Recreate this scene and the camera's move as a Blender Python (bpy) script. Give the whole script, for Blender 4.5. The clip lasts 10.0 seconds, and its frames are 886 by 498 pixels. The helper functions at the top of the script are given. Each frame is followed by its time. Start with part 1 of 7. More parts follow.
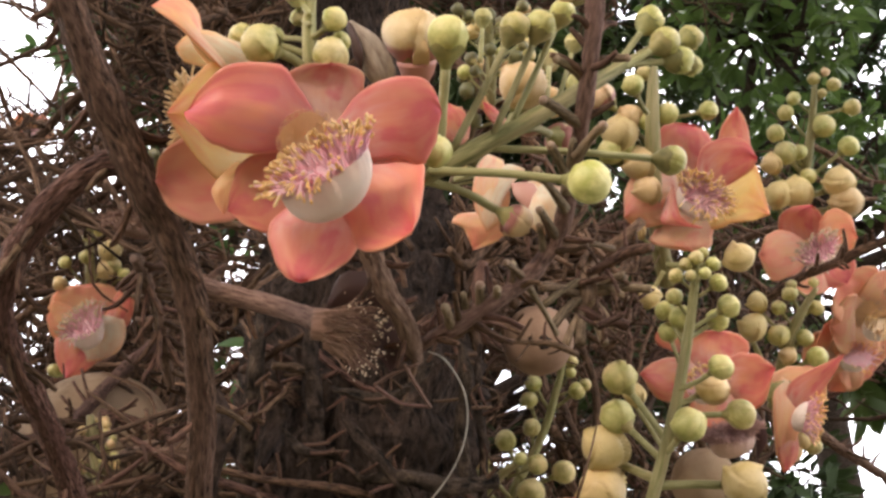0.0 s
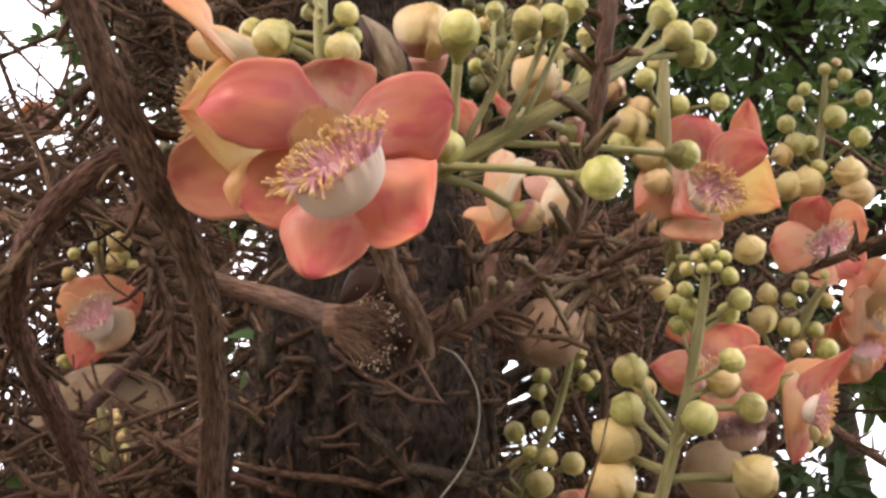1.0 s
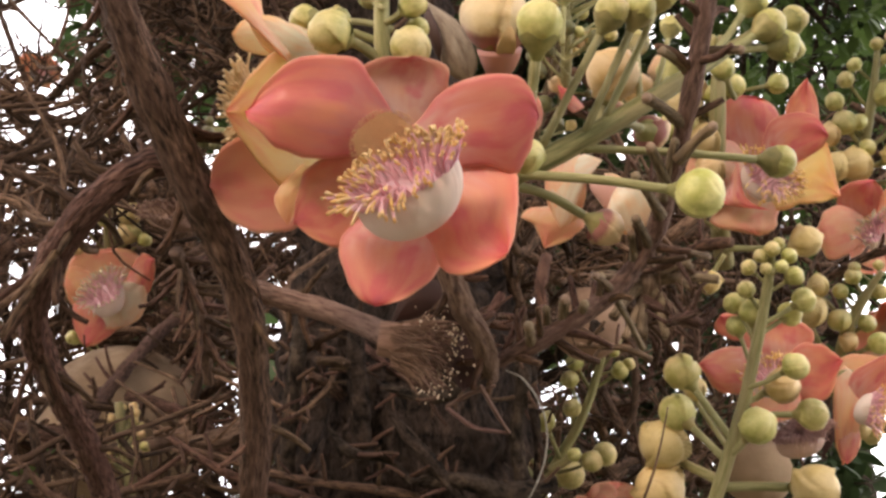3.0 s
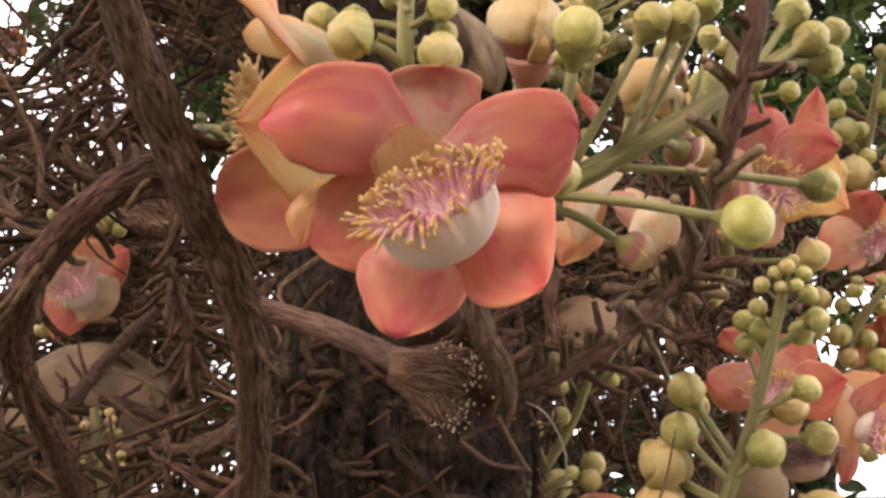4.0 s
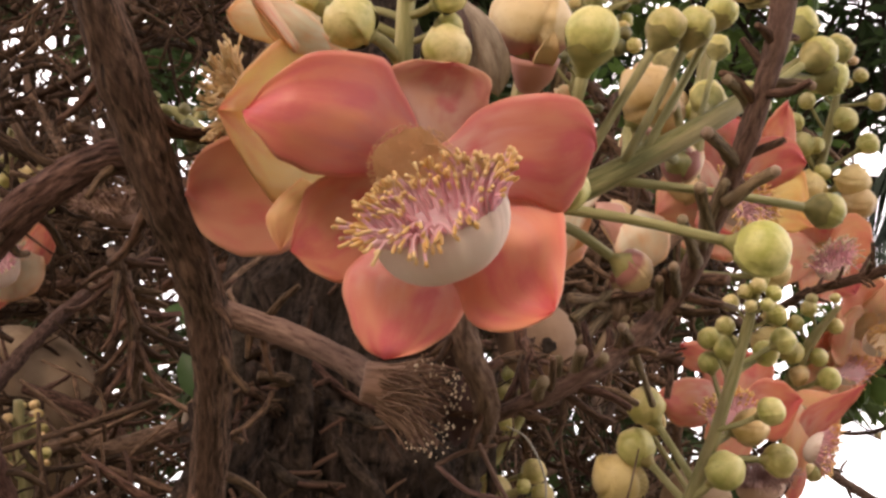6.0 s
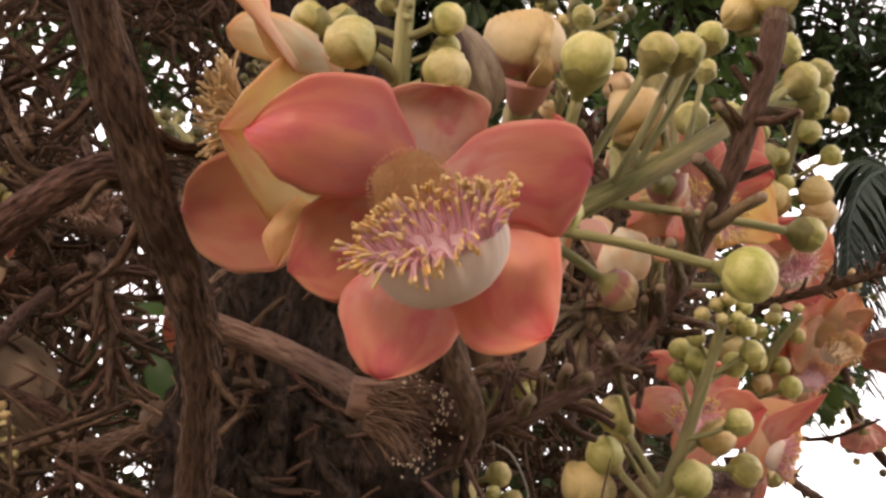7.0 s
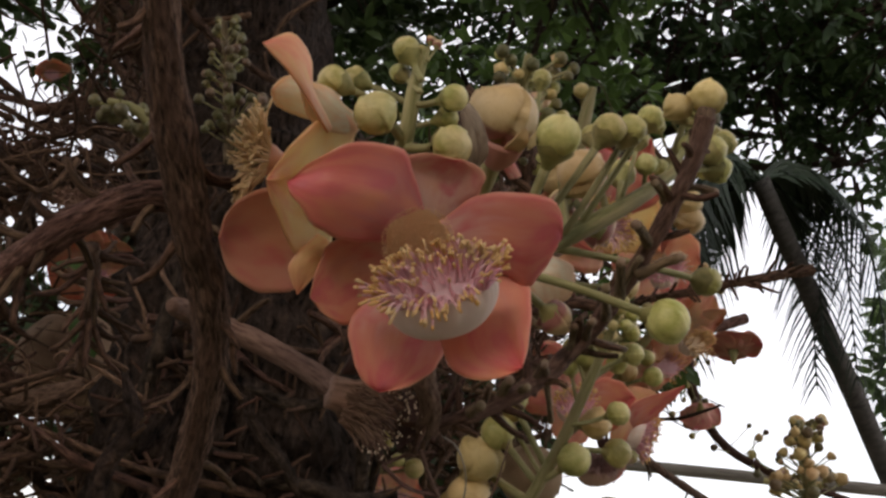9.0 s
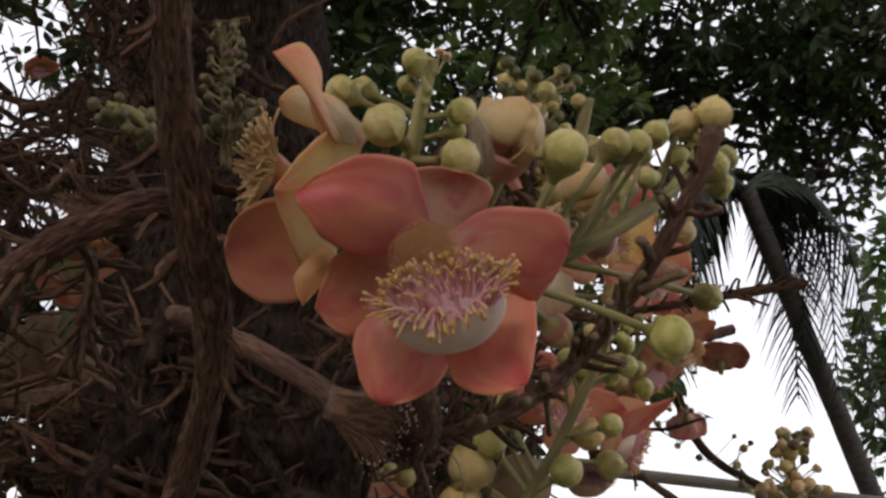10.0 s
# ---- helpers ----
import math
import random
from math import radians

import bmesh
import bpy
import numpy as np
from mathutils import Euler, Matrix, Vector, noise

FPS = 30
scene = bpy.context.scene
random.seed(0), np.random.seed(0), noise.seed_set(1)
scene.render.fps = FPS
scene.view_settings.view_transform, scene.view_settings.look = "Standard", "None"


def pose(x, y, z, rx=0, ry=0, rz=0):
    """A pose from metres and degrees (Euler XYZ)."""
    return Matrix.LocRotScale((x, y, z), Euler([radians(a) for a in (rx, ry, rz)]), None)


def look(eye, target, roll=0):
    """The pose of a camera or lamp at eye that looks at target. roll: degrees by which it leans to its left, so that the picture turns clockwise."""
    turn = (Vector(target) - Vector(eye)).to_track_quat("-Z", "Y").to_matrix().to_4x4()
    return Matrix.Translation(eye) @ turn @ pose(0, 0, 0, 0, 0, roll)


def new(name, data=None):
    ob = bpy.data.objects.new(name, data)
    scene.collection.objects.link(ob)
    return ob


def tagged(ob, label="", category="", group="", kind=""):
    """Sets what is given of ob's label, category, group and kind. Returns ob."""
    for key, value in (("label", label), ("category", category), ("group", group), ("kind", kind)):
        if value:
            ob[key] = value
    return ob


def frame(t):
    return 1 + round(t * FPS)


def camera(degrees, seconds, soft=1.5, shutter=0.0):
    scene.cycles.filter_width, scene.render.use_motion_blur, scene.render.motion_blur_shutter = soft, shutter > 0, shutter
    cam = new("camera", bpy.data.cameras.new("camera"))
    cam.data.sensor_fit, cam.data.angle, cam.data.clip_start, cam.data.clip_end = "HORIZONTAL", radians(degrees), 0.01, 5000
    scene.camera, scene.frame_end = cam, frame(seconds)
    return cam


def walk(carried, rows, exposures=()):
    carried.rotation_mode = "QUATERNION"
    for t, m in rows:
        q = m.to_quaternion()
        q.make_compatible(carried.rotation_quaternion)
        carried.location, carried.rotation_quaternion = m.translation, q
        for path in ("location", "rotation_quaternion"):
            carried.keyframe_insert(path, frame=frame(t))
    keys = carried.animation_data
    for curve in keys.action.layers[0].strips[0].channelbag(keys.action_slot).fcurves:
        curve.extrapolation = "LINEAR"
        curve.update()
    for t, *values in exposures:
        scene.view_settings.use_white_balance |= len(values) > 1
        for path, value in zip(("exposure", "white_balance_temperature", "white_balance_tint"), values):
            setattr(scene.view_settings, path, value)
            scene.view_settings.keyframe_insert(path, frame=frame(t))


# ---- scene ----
from collections import defaultdict

cam = camera(45.83, 10.0, soft=2.8)
PATH = [
    (0, (0.0000, 0.0000, 1.6000), (0.0000, 0.9135, 2.0067), 0.00),
    (0.5, (0.0001, -0.0000, 1.6019), (-0.0034, 0.9154, 2.0043), 0.08),
    (1, (-0.0026, 0.0000, 1.6039), (-0.0087, 0.9182, 2.0001), 0.14),
    (1.5, (-0.0079, 0.0074, 1.6073), (-0.0160, 0.9279, 1.9977), 0.22),
    (2, (-0.0170, 0.0200, 1.6194), (-0.0247, 0.9452, 1.9986), 0.22),
    (2.5, (-0.0244, 0.0264, 1.6333), (-0.0329, 0.9573, 1.9983), 0.50),
    (3, (-0.0344, 0.0342, 1.6480), (-0.0366, 0.9696, 2.0015), 0.70),
    (4.5, (-0.0638, 0.0690, 1.6832), (-0.0151, 1.0109, 2.0156), 1.94),
    (5, (-0.0687, 0.0748, 1.6900), (-0.0035, 1.0183, 2.0150), 2.41),
    (5.5, (-0.0758, 0.0897, 1.6912), (0.0113, 1.0294, 2.0219), 2.62),
    (7, (-0.0934, 0.0862, 1.6986), (0.0548, 1.0196, 2.0254), 2.98),
    (7.5, (-0.1102, 0.0464, 1.7097), (0.0724, 0.9866, 1.9974), 3.43),
    (8, (-0.1208, 0.0260, 1.7079), (0.0929, 0.9626, 1.9855), 4.28),
    (8.5, (-0.1542, 0.0129, 1.6995), (0.1211, 0.9317, 1.9824), 4.56),
    (9, (-0.1640, 0.0186, 1.7062), (0.1283, 0.9318, 1.9901), 5.17),
    (9.5, (-0.1698, 0.0247, 1.7080), (0.1343, 0.9329, 1.9958), 5.55),
    (10, (-0.1727, 0.0224, 1.7096), (0.1342, 0.9294, 1.9980), 5.88),
]
EXPOSURES = [(0.0, 0.86, 6650, 14), (3.0, 0.74, 6950, 16), (5.5, 0.54, 7250, 20), (7.5, 0.10, 7350, 20), (8.5, -0.48, 6800, 13), (10.0, -0.82, 6580, 13)]
walk(cam, [(t, look(eye, target, roll)) for t, eye, target, roll in PATH], EXPOSURES)

# ---- light: a bright, thinly clouded sky and a soft sun behind the haze ----
SUN_EL, SUN_AZ = radians(30), radians(215)
world = bpy.data.worlds.new("sky")
scene.world = world
world.use_nodes = True
wt = world.node_tree
wt.nodes.clear()
w_sky = wt.nodes.new("ShaderNodeTexSky")
w_sky.sky_type, w_sky.sun_disc = "NISHITA", False
w_sky.sun_elevation, w_sky.sun_rotation = SUN_EL, SUN_AZ
w_coord = wt.nodes.new("ShaderNodeTexCoord")
w_noise = wt.nodes.new("ShaderNodeTexNoise")
w_noise.inputs["Scale"].default_value, w_noise.inputs["Detail"].default_value = 2.2, 5.0
w_ramp = wt.nodes.new("ShaderNodeValToRGB")
w_ramp.color_ramp.elements[0].position, w_ramp.color_ramp.elements[0].color = 0.30, (0.62, 0.62, 0.62, 1)
w_ramp.color_ramp.elements[1].position, w_ramp.color_ramp.elements[1].color = 0.62, (0.95, 0.95, 0.95, 1)
w_mix = wt.nodes.new("ShaderNodeMix")
w_mix.data_type = "RGBA"
w_mix.inputs["B"].default_value = (9.2, 9.2, 9.6, 1)
w_bg = wt.nodes.new("ShaderNodeBackground")
w_bg.inputs["Strength"].default_value = 0.26
w_out = wt.nodes.new("ShaderNodeOutputWorld")
wt.links.new(w_coord.outputs["Generated"], w_noise.inputs["Vector"])
wt.links.new(w_noise.outputs["Fac"], w_ramp.inputs["Fac"])
wt.links.new(w_ramp.outputs["Color"], w_mix.inputs["Factor"])
wt.links.new(w_sky.outputs["Color"], w_mix.inputs["A"])
wt.links.new(w_mix.outputs["Result"], w_bg.inputs["Color"])
wt.links.new(w_bg.outputs["Background"], w_out.inputs["Surface"])
sun_data = bpy.data.lights.new("sun", "SUN")
sun_data.energy, sun_data.angle, sun_data.color = 1.7, radians(11), (1.0, 0.86, 0.70)
sun = new("sun", sun_data)
sun_dir = Vector((math.sin(SUN_AZ) * math.cos(SUN_EL), math.cos(SUN_AZ) * math.cos(SUN_EL), math.sin(SUN_EL)))
sun.matrix_world = look(tuple(sun_dir * 20), (0, 0, 0))


# ---- materials ----
def rgba(c):
    return (c[0], c[1], c[2], 1)


class Nodes:
    """A small wrapper to write node trees in a few lines."""

    def __init__(self, name):
        self.m = bpy.data.materials.new(name)
        self.m.use_nodes = True
        self.t = self.m.node_tree
        self.p = self.t.nodes["Principled BSDF"]
        self.out = self.t.nodes["Material Output"]

    def add(self, kind, **values):
        n = self.t.nodes.new(kind)
        for key, v in values.items():
            n.inputs[key].default_value = v
        return n

    def link(self, a, b):
        self.t.links.new(a, b)

    def coords(self, space, stretch):
        c = self.add("ShaderNodeTexCoord")
        mp = self.add("ShaderNodeMapping")
        mp.inputs["Scale"].default_value = stretch
        self.link(c.outputs[space], mp.inputs["Vector"])
        return mp.outputs["Vector"]

    def noise(self, vec, scale, detail=4.0, rough=0.55):
        n = self.add("ShaderNodeTexNoise", Scale=scale, Detail=detail, Roughness=rough)
        self.link(vec, n.inputs["Vector"])
        return n.outputs["Fac"]

    def ramp(self, fac, stops):
        n = self.add("ShaderNodeValToRGB")
        els = n.color_ramp.elements
        while len(els) < len(stops):
            els.new(0.5)
        for e, (pos, c) in zip(els, stops):
            e.position, e.color = pos, rgba(c)
        self.link(fac, n.inputs["Fac"])
        return n.outputs["Color"]

    def mix(self, fac, a, b, how="MIX"):
        n = self.add("ShaderNodeMix")
        n.data_type, n.blend_type = "RGBA", how
        for key, v in (("Factor", fac), ("A", a), ("B", b)):
            if hasattr(v, "is_linked"):
                self.link(v, n.inputs[key])
            else:
                n.inputs[key].default_value = v if key == "Factor" else rgba(v)
        return n.outputs["Result"]

    def math(self, how, a, b=0.0):
        n = self.add("ShaderNodeMath")
        n.operation = how
        for k, v in ((0, a), (1, b)):
            if hasattr(v, "is_linked"):
                self.link(v, n.inputs[k])
            else:
                n.inputs[k].default_value = v
        return n.outputs["Value"]

    def vary(self, color, hue=0.02, value=0.25):
        info = self.add("ShaderNodeObjectInfo")
        h = self.add("ShaderNodeHueSaturation")
        hv = self.add("ShaderNodeMapRange")
        hv.inputs["To Min"].default_value, hv.inputs["To Max"].default_value = 0.5 - hue, 0.5 + hue
        vv = self.add("ShaderNodeMapRange")
        vv.inputs["To Min"].default_value, vv.inputs["To Max"].default_value = 1 - value, 1 + value
        wn = self.add("ShaderNodeTexWhiteNoise")
        wn.noise_dimensions = "1D"
        self.link(info.outputs["Random"], wn.inputs["W"])
        self.link(info.outputs["Random"], hv.inputs["Value"])
        self.link(wn.outputs["Value"], vv.inputs["Value"])
        self.link(hv.outputs["Result"], h.inputs["Hue"])
        self.link(vv.outputs["Result"], h.inputs["Value"])
        self.link(color, h.inputs["Color"])
        return h.outputs["Color"]

    def finish(self, color, rough=0.6, bump=None, depth=0.3, distance=0.001, translucent=0.0, specular=0.4, glow_through=None):
        self.link(color, self.p.inputs["Base Color"])
        self.p.inputs["Roughness"].default_value = rough
        self.p.inputs["Specular IOR Level"].default_value = specular
        if bump is not None:
            b = self.add("ShaderNodeBump", Strength=depth, Distance=distance)
            self.link(bump, b.inputs["Height"])
            self.link(b.outputs["Normal"], self.p.inputs["Normal"])
        if translucent:
            tr = self.add("ShaderNodeBsdfTranslucent")
            self.link(glow_through if glow_through is not None else color, tr.inputs["Color"])
            mx = self.add("ShaderNodeMixShader", Fac=translucent)
            self.link(self.p.outputs["BSDF"], mx.inputs[1])
            self.link(tr.outputs["BSDF"], mx.inputs[2])
            self.link(mx.outputs["Shader"], self.out.inputs["Surface"])
        return self.m


def grained(name, dark, light, stain, scale=60.0, space="UV", stretch=(1, 1, 1), rough=0.8, depth=0.6, distance=0.002, hue=0.01, value=0.15, big=0.15, islands=0.0):
    n = Nodes(name)
    vec = n.coords(space, stretch)
    fine = n.noise(vec, scale, 6.0, 0.65)
    wide = n.noise(vec, scale * big, 3.0)
    c = n.ramp(fine, [(0.37, dark), (0.63, light)])
    c = n.mix(n.math("MULTIPLY", n.math("GREATER_THAN", wide, 0.52), 0.55), c, stain)
    soft_wide = n.ramp(wide, [(0.35, (0.75, 0.75, 0.75)), (0.7, (1.15, 1.15, 1.15))])
    c = n.mix(1.0, c, soft_wide, "MULTIPLY")
    geo = n.add("ShaderNodeNewGeometry")
    isle = n.add("ShaderNodeMapRange")
    isle.inputs["To Min"].default_value, isle.inputs["To Max"].default_value = 1 - islands, 1 + islands
    n.link(geo.outputs["Random Per Island"], isle.inputs["Value"])
    if islands:
        c = n.mix(1.0, c, isle.outputs["Result"], "MULTIPLY")
    return n.finish(n.vary(c, hue, value), rough, fine, depth, distance, specular=0.15)


def petal_stuff(name, base, middle, rim, rim_at=0.8, streak=0.12, translucent=0.30, blotch=(0.62, 0.16, 0.16), glow=(0.84, 0.52, 0.26)):
    """UV: u across from 0 to 1, v from base to tip."""
    n = Nodes(name)
    vec = n.coords("UV", (1, 1, 1))
    sep = n.add("ShaderNodeSeparateXYZ")
    n.link(vec, sep.inputs["Vector"])
    wobble = n.noise(n.coords("UV", (5, 2.2, 1)), 2.0, 3.0)
    along = n.math("ADD", sep.outputs["Y"], n.math("MULTIPLY", n.math("SUBTRACT", wobble, 0.5), 0.45))
    c = n.ramp(along, [(0.04, base), (0.30, [0.45 * a + 0.55 * b for a, b in zip(base, middle)]), (0.52, middle), (rim_at + 0.18, rim)])
    off = n.math("ABSOLUTE", n.math("SUBTRACT", sep.outputs["X"], 0.5))
    edge = n.ramp(off, [(0.36, (0, 0, 0)), (0.5, (1, 1, 1))])
    c = n.mix(n.math("MULTIPLY", edge, 0.55), c, rim)
    veins = n.noise(n.coords("UV", (38, 2.0, 1)), 1.0, 4.0)
    c = n.mix(n.math("MULTIPLY", veins, streak), c, n.mix(0.6, c, blotch))
    cloud = n.noise(n.coords("UV", (2.2, 2.6, 1)), 1.5, 2.0)
    c = n.mix(n.ramp(cloud, [(0.46, (0, 0, 0)), (0.66, (0.75, 0.75, 0.75))]), c, blotch)
    warm = n.noise(n.coords("UV", (1.7, 1.5, 1)), 1.3, 2.0)
    c = n.mix(n.ramp(warm, [(0.46, (0, 0, 0)), (0.66, (0.7, 0.7, 0.7))]), c, glow)
    line = n.ramp(off, [(0.455, (0, 0, 0)), (0.5, (0.6, 0.6, 0.6))])
    c = n.mix(n.math("MULTIPLY", line, n.math("ADD", warm, 0.1)), c, (0.88, 0.56, 0.34))
    freckle = n.noise(n.coords("UV", (30, 26, 1)), 1.0, 4.0)
    c = n.mix(n.ramp(freckle, [(0.52, (0, 0, 0)), (0.74, (0.14, 0.14, 0.14))]), c, glow)
    c = n.vary(c, 0.008, 0.08)
    return n.finish(c, 0.42, veins, 0.10, 0.0005, translucent, 0.35)


def plain(name, low, high, scale=90.0, rough=0.5, depth=0.15, distance=0.0006, translucent=0.0, hue=0.015, value=0.15, space="Object"):
    n = Nodes(name)
    vec = n.coords(space, (1, 1, 1))
    a = n.noise(vec, scale, 5.0)
    b = n.noise(vec, scale * 0.22, 2.0)
    c = n.ramp(n.math("ADD", n.math("MULTIPLY", a, 0.5), n.math("MULTIPLY", b, 0.5)), [(0.36, low), (0.64, high)])
    return n.finish(n.vary(c, hue, value), rough, a, depth, distance, translucent)


def bud_skin(name, low, high, tip, stain, rough=0.42, foot=None):
    """z of the bud's own space runs from its foot to its tip."""
    n = Nodes(name)
    vec = n.coords("Object", (1, 1, 1))
    sep = n.add("ShaderNodeSeparateXYZ")
    n.link(vec, sep.inputs["Vector"])
    info = n.add("ShaderNodeObjectInfo")
    shift = n.add("ShaderNodeVectorMath")
    shift.operation = "ADD"
    n.link(vec, shift.inputs[0])
    n.link(info.outputs["Location"], shift.inputs[1])
    own = n.add("ShaderNodeVectorMath")
    own.operation = "MULTIPLY_ADD"
    n.link(info.outputs["Random"], own.inputs[0])
    own.inputs[1].default_value = (37.0, 17.0, 53.0)
    n.link(vec, own.inputs[2])
    wide = n.noise(own.outputs["Vector"], 1.3, 3.0)
    fine = n.noise(own.outputs["Vector"], 7.0, 5.0, 0.65)
    c = n.ramp(wide, [(0.35, low), (0.65, high)])
    c = n.mix(n.ramp(n.math("ADD", sep.outputs["Z"], n.math("MULTIPLY", n.math("SUBTRACT", wide, 0.5), 1.2)), [(0.2, (0, 0, 0)), (1.0, (0.8, 0.8, 0.8))]), c, tip)
    c = n.mix(n.ramp(fine, [(0.56, (0, 0, 0)), (0.72, (0.55, 0.55, 0.55))]), c, stain)
    if foot:
        c = n.mix(n.ramp(n.math("ADD", sep.outputs["Z"], n.math("MULTIPLY", wide, 0.7)), [(0.0, (0.9, 0.9, 0.9)), (0.22, (0, 0, 0))]), c, foot)
    return n.finish(n.vary(c, 0.015, 0.15), rough, fine, 0.22, 0.0006, 0.06)


M = {}
M["bark"] = grained("bark", (0.026, 0.012, 0.009), (0.340, 0.190, 0.135), (0.105, 0.052, 0.038), 1.0, "UV", (560, 130, 1), 0.78, 1.0, 0.005, 0.01, 0.15, 0.14)
M["bark_pale"] = grained("bark_pale", (0.110, 0.058, 0.046), (0.330, 0.200, 0.155), (0.190, 0.108, 0.086), 1.0, "UV", (600, 90, 1), 0.80, 0.7, 0.002)
# trunk bark kept extra dark: its colour carries the tangle's shade
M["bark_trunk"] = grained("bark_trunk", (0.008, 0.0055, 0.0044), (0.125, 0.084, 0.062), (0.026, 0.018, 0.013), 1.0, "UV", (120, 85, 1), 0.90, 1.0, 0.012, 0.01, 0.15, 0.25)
M["twig"] = grained("twig", (0.024, 0.013, 0.009), (0.205, 0.116, 0.077), (0.080, 0.045, 0.031), 1.0, "UV", (500, 120, 1), 0.85, 0.6, 0.001, 0.015, 0.35)
M["twig_mixed"] = grained("twig_mixed", (0.022, 0.012, 0.008), (0.210, 0.120, 0.080), (0.080, 0.045, 0.031), 1.0, "UV", (400, 110, 1), 0.85, 0.6, 0.001, 0.01, 0.0, 0.15, 0.70)
M["stub"] = grained("stub", (0.085, 0.056, 0.036), (0.310, 0.220, 0.140), (0.180, 0.125, 0.080), 1.0, "UV", (500, 110, 1), 0.75, 0.6, 0.001, 0.015, 0.25)
M["stub_end"] = plain("stub_end", (0.200, 0.135, 0.085), (0.330, 0.240, 0.160), 200.0, 0.8, 0.4, 0.0006)
M["bark_knob"] = grained("bark_knob", (0.085, 0.048, 0.036), (0.290, 0.180, 0.130), (0.170, 0.100, 0.075), 1.0, "UV", (520, 150, 1), 0.72, 0.9, 0.003, 0.01, 0.15, 0.14)
M["stalk_green"] = grained("stalk_green", (0.150, 0.150, 0.055), (0.370, 0.330, 0.150), (0.280, 0.220, 0.110), 1.0, "UV", (420, 45, 1), 0.55, 0.35, 0.001)
M["stalk"] = grained("stalk", (0.260, 0.240, 0.105), (0.440, 0.395, 0.200), (0.350, 0.280, 0.150), 1.0, "UV", (420, 45, 1), 0.55, 0.35, 0.001)
M["bud"] = bud_skin("bud", (0.370, 0.345, 0.095), (0.580, 0.510, 0.200), (0.680, 0.560, 0.260), (0.300, 0.220, 0.085))
# green bud colour darkened: the shade on the dim clusters is put in here
M["bud_shaded"] = plain("bud_shaded", (0.090, 0.084, 0.034), (0.180, 0.155, 0.068), 1.6, 0.5, 0.12, 0.0005, 0.0, 0.02, 0.2)
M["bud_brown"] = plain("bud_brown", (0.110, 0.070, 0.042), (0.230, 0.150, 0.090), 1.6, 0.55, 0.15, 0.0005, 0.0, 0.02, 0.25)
M["bud_tan"] = bud_skin("bud_tan", (0.580, 0.410, 0.155), (0.730, 0.560, 0.285), (0.730, 0.530, 0.250), (0.450, 0.270, 0.110), 0.45)
M["bud_cream"] = bud_skin("bud_cream", (0.640, 0.440, 0.220), (0.760, 0.580, 0.330), (0.740, 0.480, 0.230), (0.540, 0.310, 0.160), 0.45, (0.360, 0.130, 0.110))
M["calyx"] = plain("calyx", (0.175, 0.165, 0.052), (0.330, 0.275, 0.105), 2.2, 0.6, 0.3, 0.0006, 0.0, 0.015, 0.16)
M["sepal_red"] = plain("sepal_red", (0.330, 0.080, 0.090), (0.560, 0.260, 0.200), 1.5, 0.55, 0.2, 0.0006)
M["wine"] = plain("wine", (0.030, 0.011, 0.010), (0.085, 0.034, 0.028), 1.5, 0.6, 0.3, 0.0008)
M["petal"] = petal_stuff("petal", (0.780, 0.490, 0.420), (0.720, 0.250, 0.180), (0.690, 0.110, 0.120), streak=.06, blotch=(0.67, 0.140, 0.155), glow=(0.80, 0.39, 0.22))
M["petal_rose"] = petal_stuff("petal_rose", (0.560, 0.240, 0.240), (0.710, 0.230, 0.165), (0.690, 0.115, 0.120), streak=.06, blotch=(0.64, 0.150, 0.160), glow=(0.80, 0.36, 0.18))
M["petal_pale"] = petal_stuff("petal_pale", (0.830, 0.660, 0.590), (0.790, 0.420, 0.350), (0.690, 0.130, 0.130), streak=.06, blotch=(0.68, 0.170, 0.200), glow=(0.80, 0.48, 0.32))
M["petal_orange"] = petal_stuff("petal_orange", (0.700, 0.360, 0.260), (0.730, 0.265, 0.160), (0.700, 0.140, 0.120), streak=.06, blotch=(0.68, 0.150, 0.145), glow=(0.82, 0.41, 0.20))
M["petal_soft"] = petal_stuff("petal_soft", (0.850, 0.660, 0.500), (0.850, 0.480, 0.300), (0.830, 0.320, 0.230), blotch=(0.80, 0.33, 0.24), glow=(0.84, 0.60, 0.32), translucent=0.40)
M["crimson"] = plain("crimson", (0.400, 0.150, 0.140), (0.600, 0.320, 0.270), 1.5, 0.5, 0.2, 0.0006)
M["petal_back"] = petal_stuff("petal_back", (0.680, 0.480, 0.220), (0.740, 0.460, 0.200), (0.740, 0.300, 0.170), 0.9, 0.1, 0.30, (0.70, 0.36, 0.18))
M["petal_yellow"] = petal_stuff("petal_yellow", (0.890, 0.780, 0.480), (0.890, 0.710, 0.330), (0.810, 0.290, 0.190), 0.85, 0.1, 0.40, (0.86, 0.56, 0.20), glow=(0.88, 0.72, 0.30))
M["petal_white"] = petal_stuff("petal_white", (0.840, 0.790, 0.620), (0.850, 0.770, 0.570), (0.800, 0.370, 0.180), 0.80, 0.15, 0.30, (0.78, 0.62, 0.40))
M["petal_dull"] = petal_stuff("petal_dull", (0.660, 0.360, 0.250), (0.620, 0.250, 0.180), (0.590, 0.180, 0.140), 0.8, 0.1, 0.25, glow=(0.66, 0.32, 0.20))
M["hood"] = plain("hood", (0.800, 0.610, 0.520), (0.850, 0.740, 0.650), 60.0, 0.45, 0.15, 0.0004, 0.15, 0.004, 0.04)
M["ring"] = plain("ring", (0.900, 0.600, 0.330), (0.930, 0.700, 0.430), 40.0, 0.75, 0.1, 0.0002, 0.40, 0.005, 0.05)
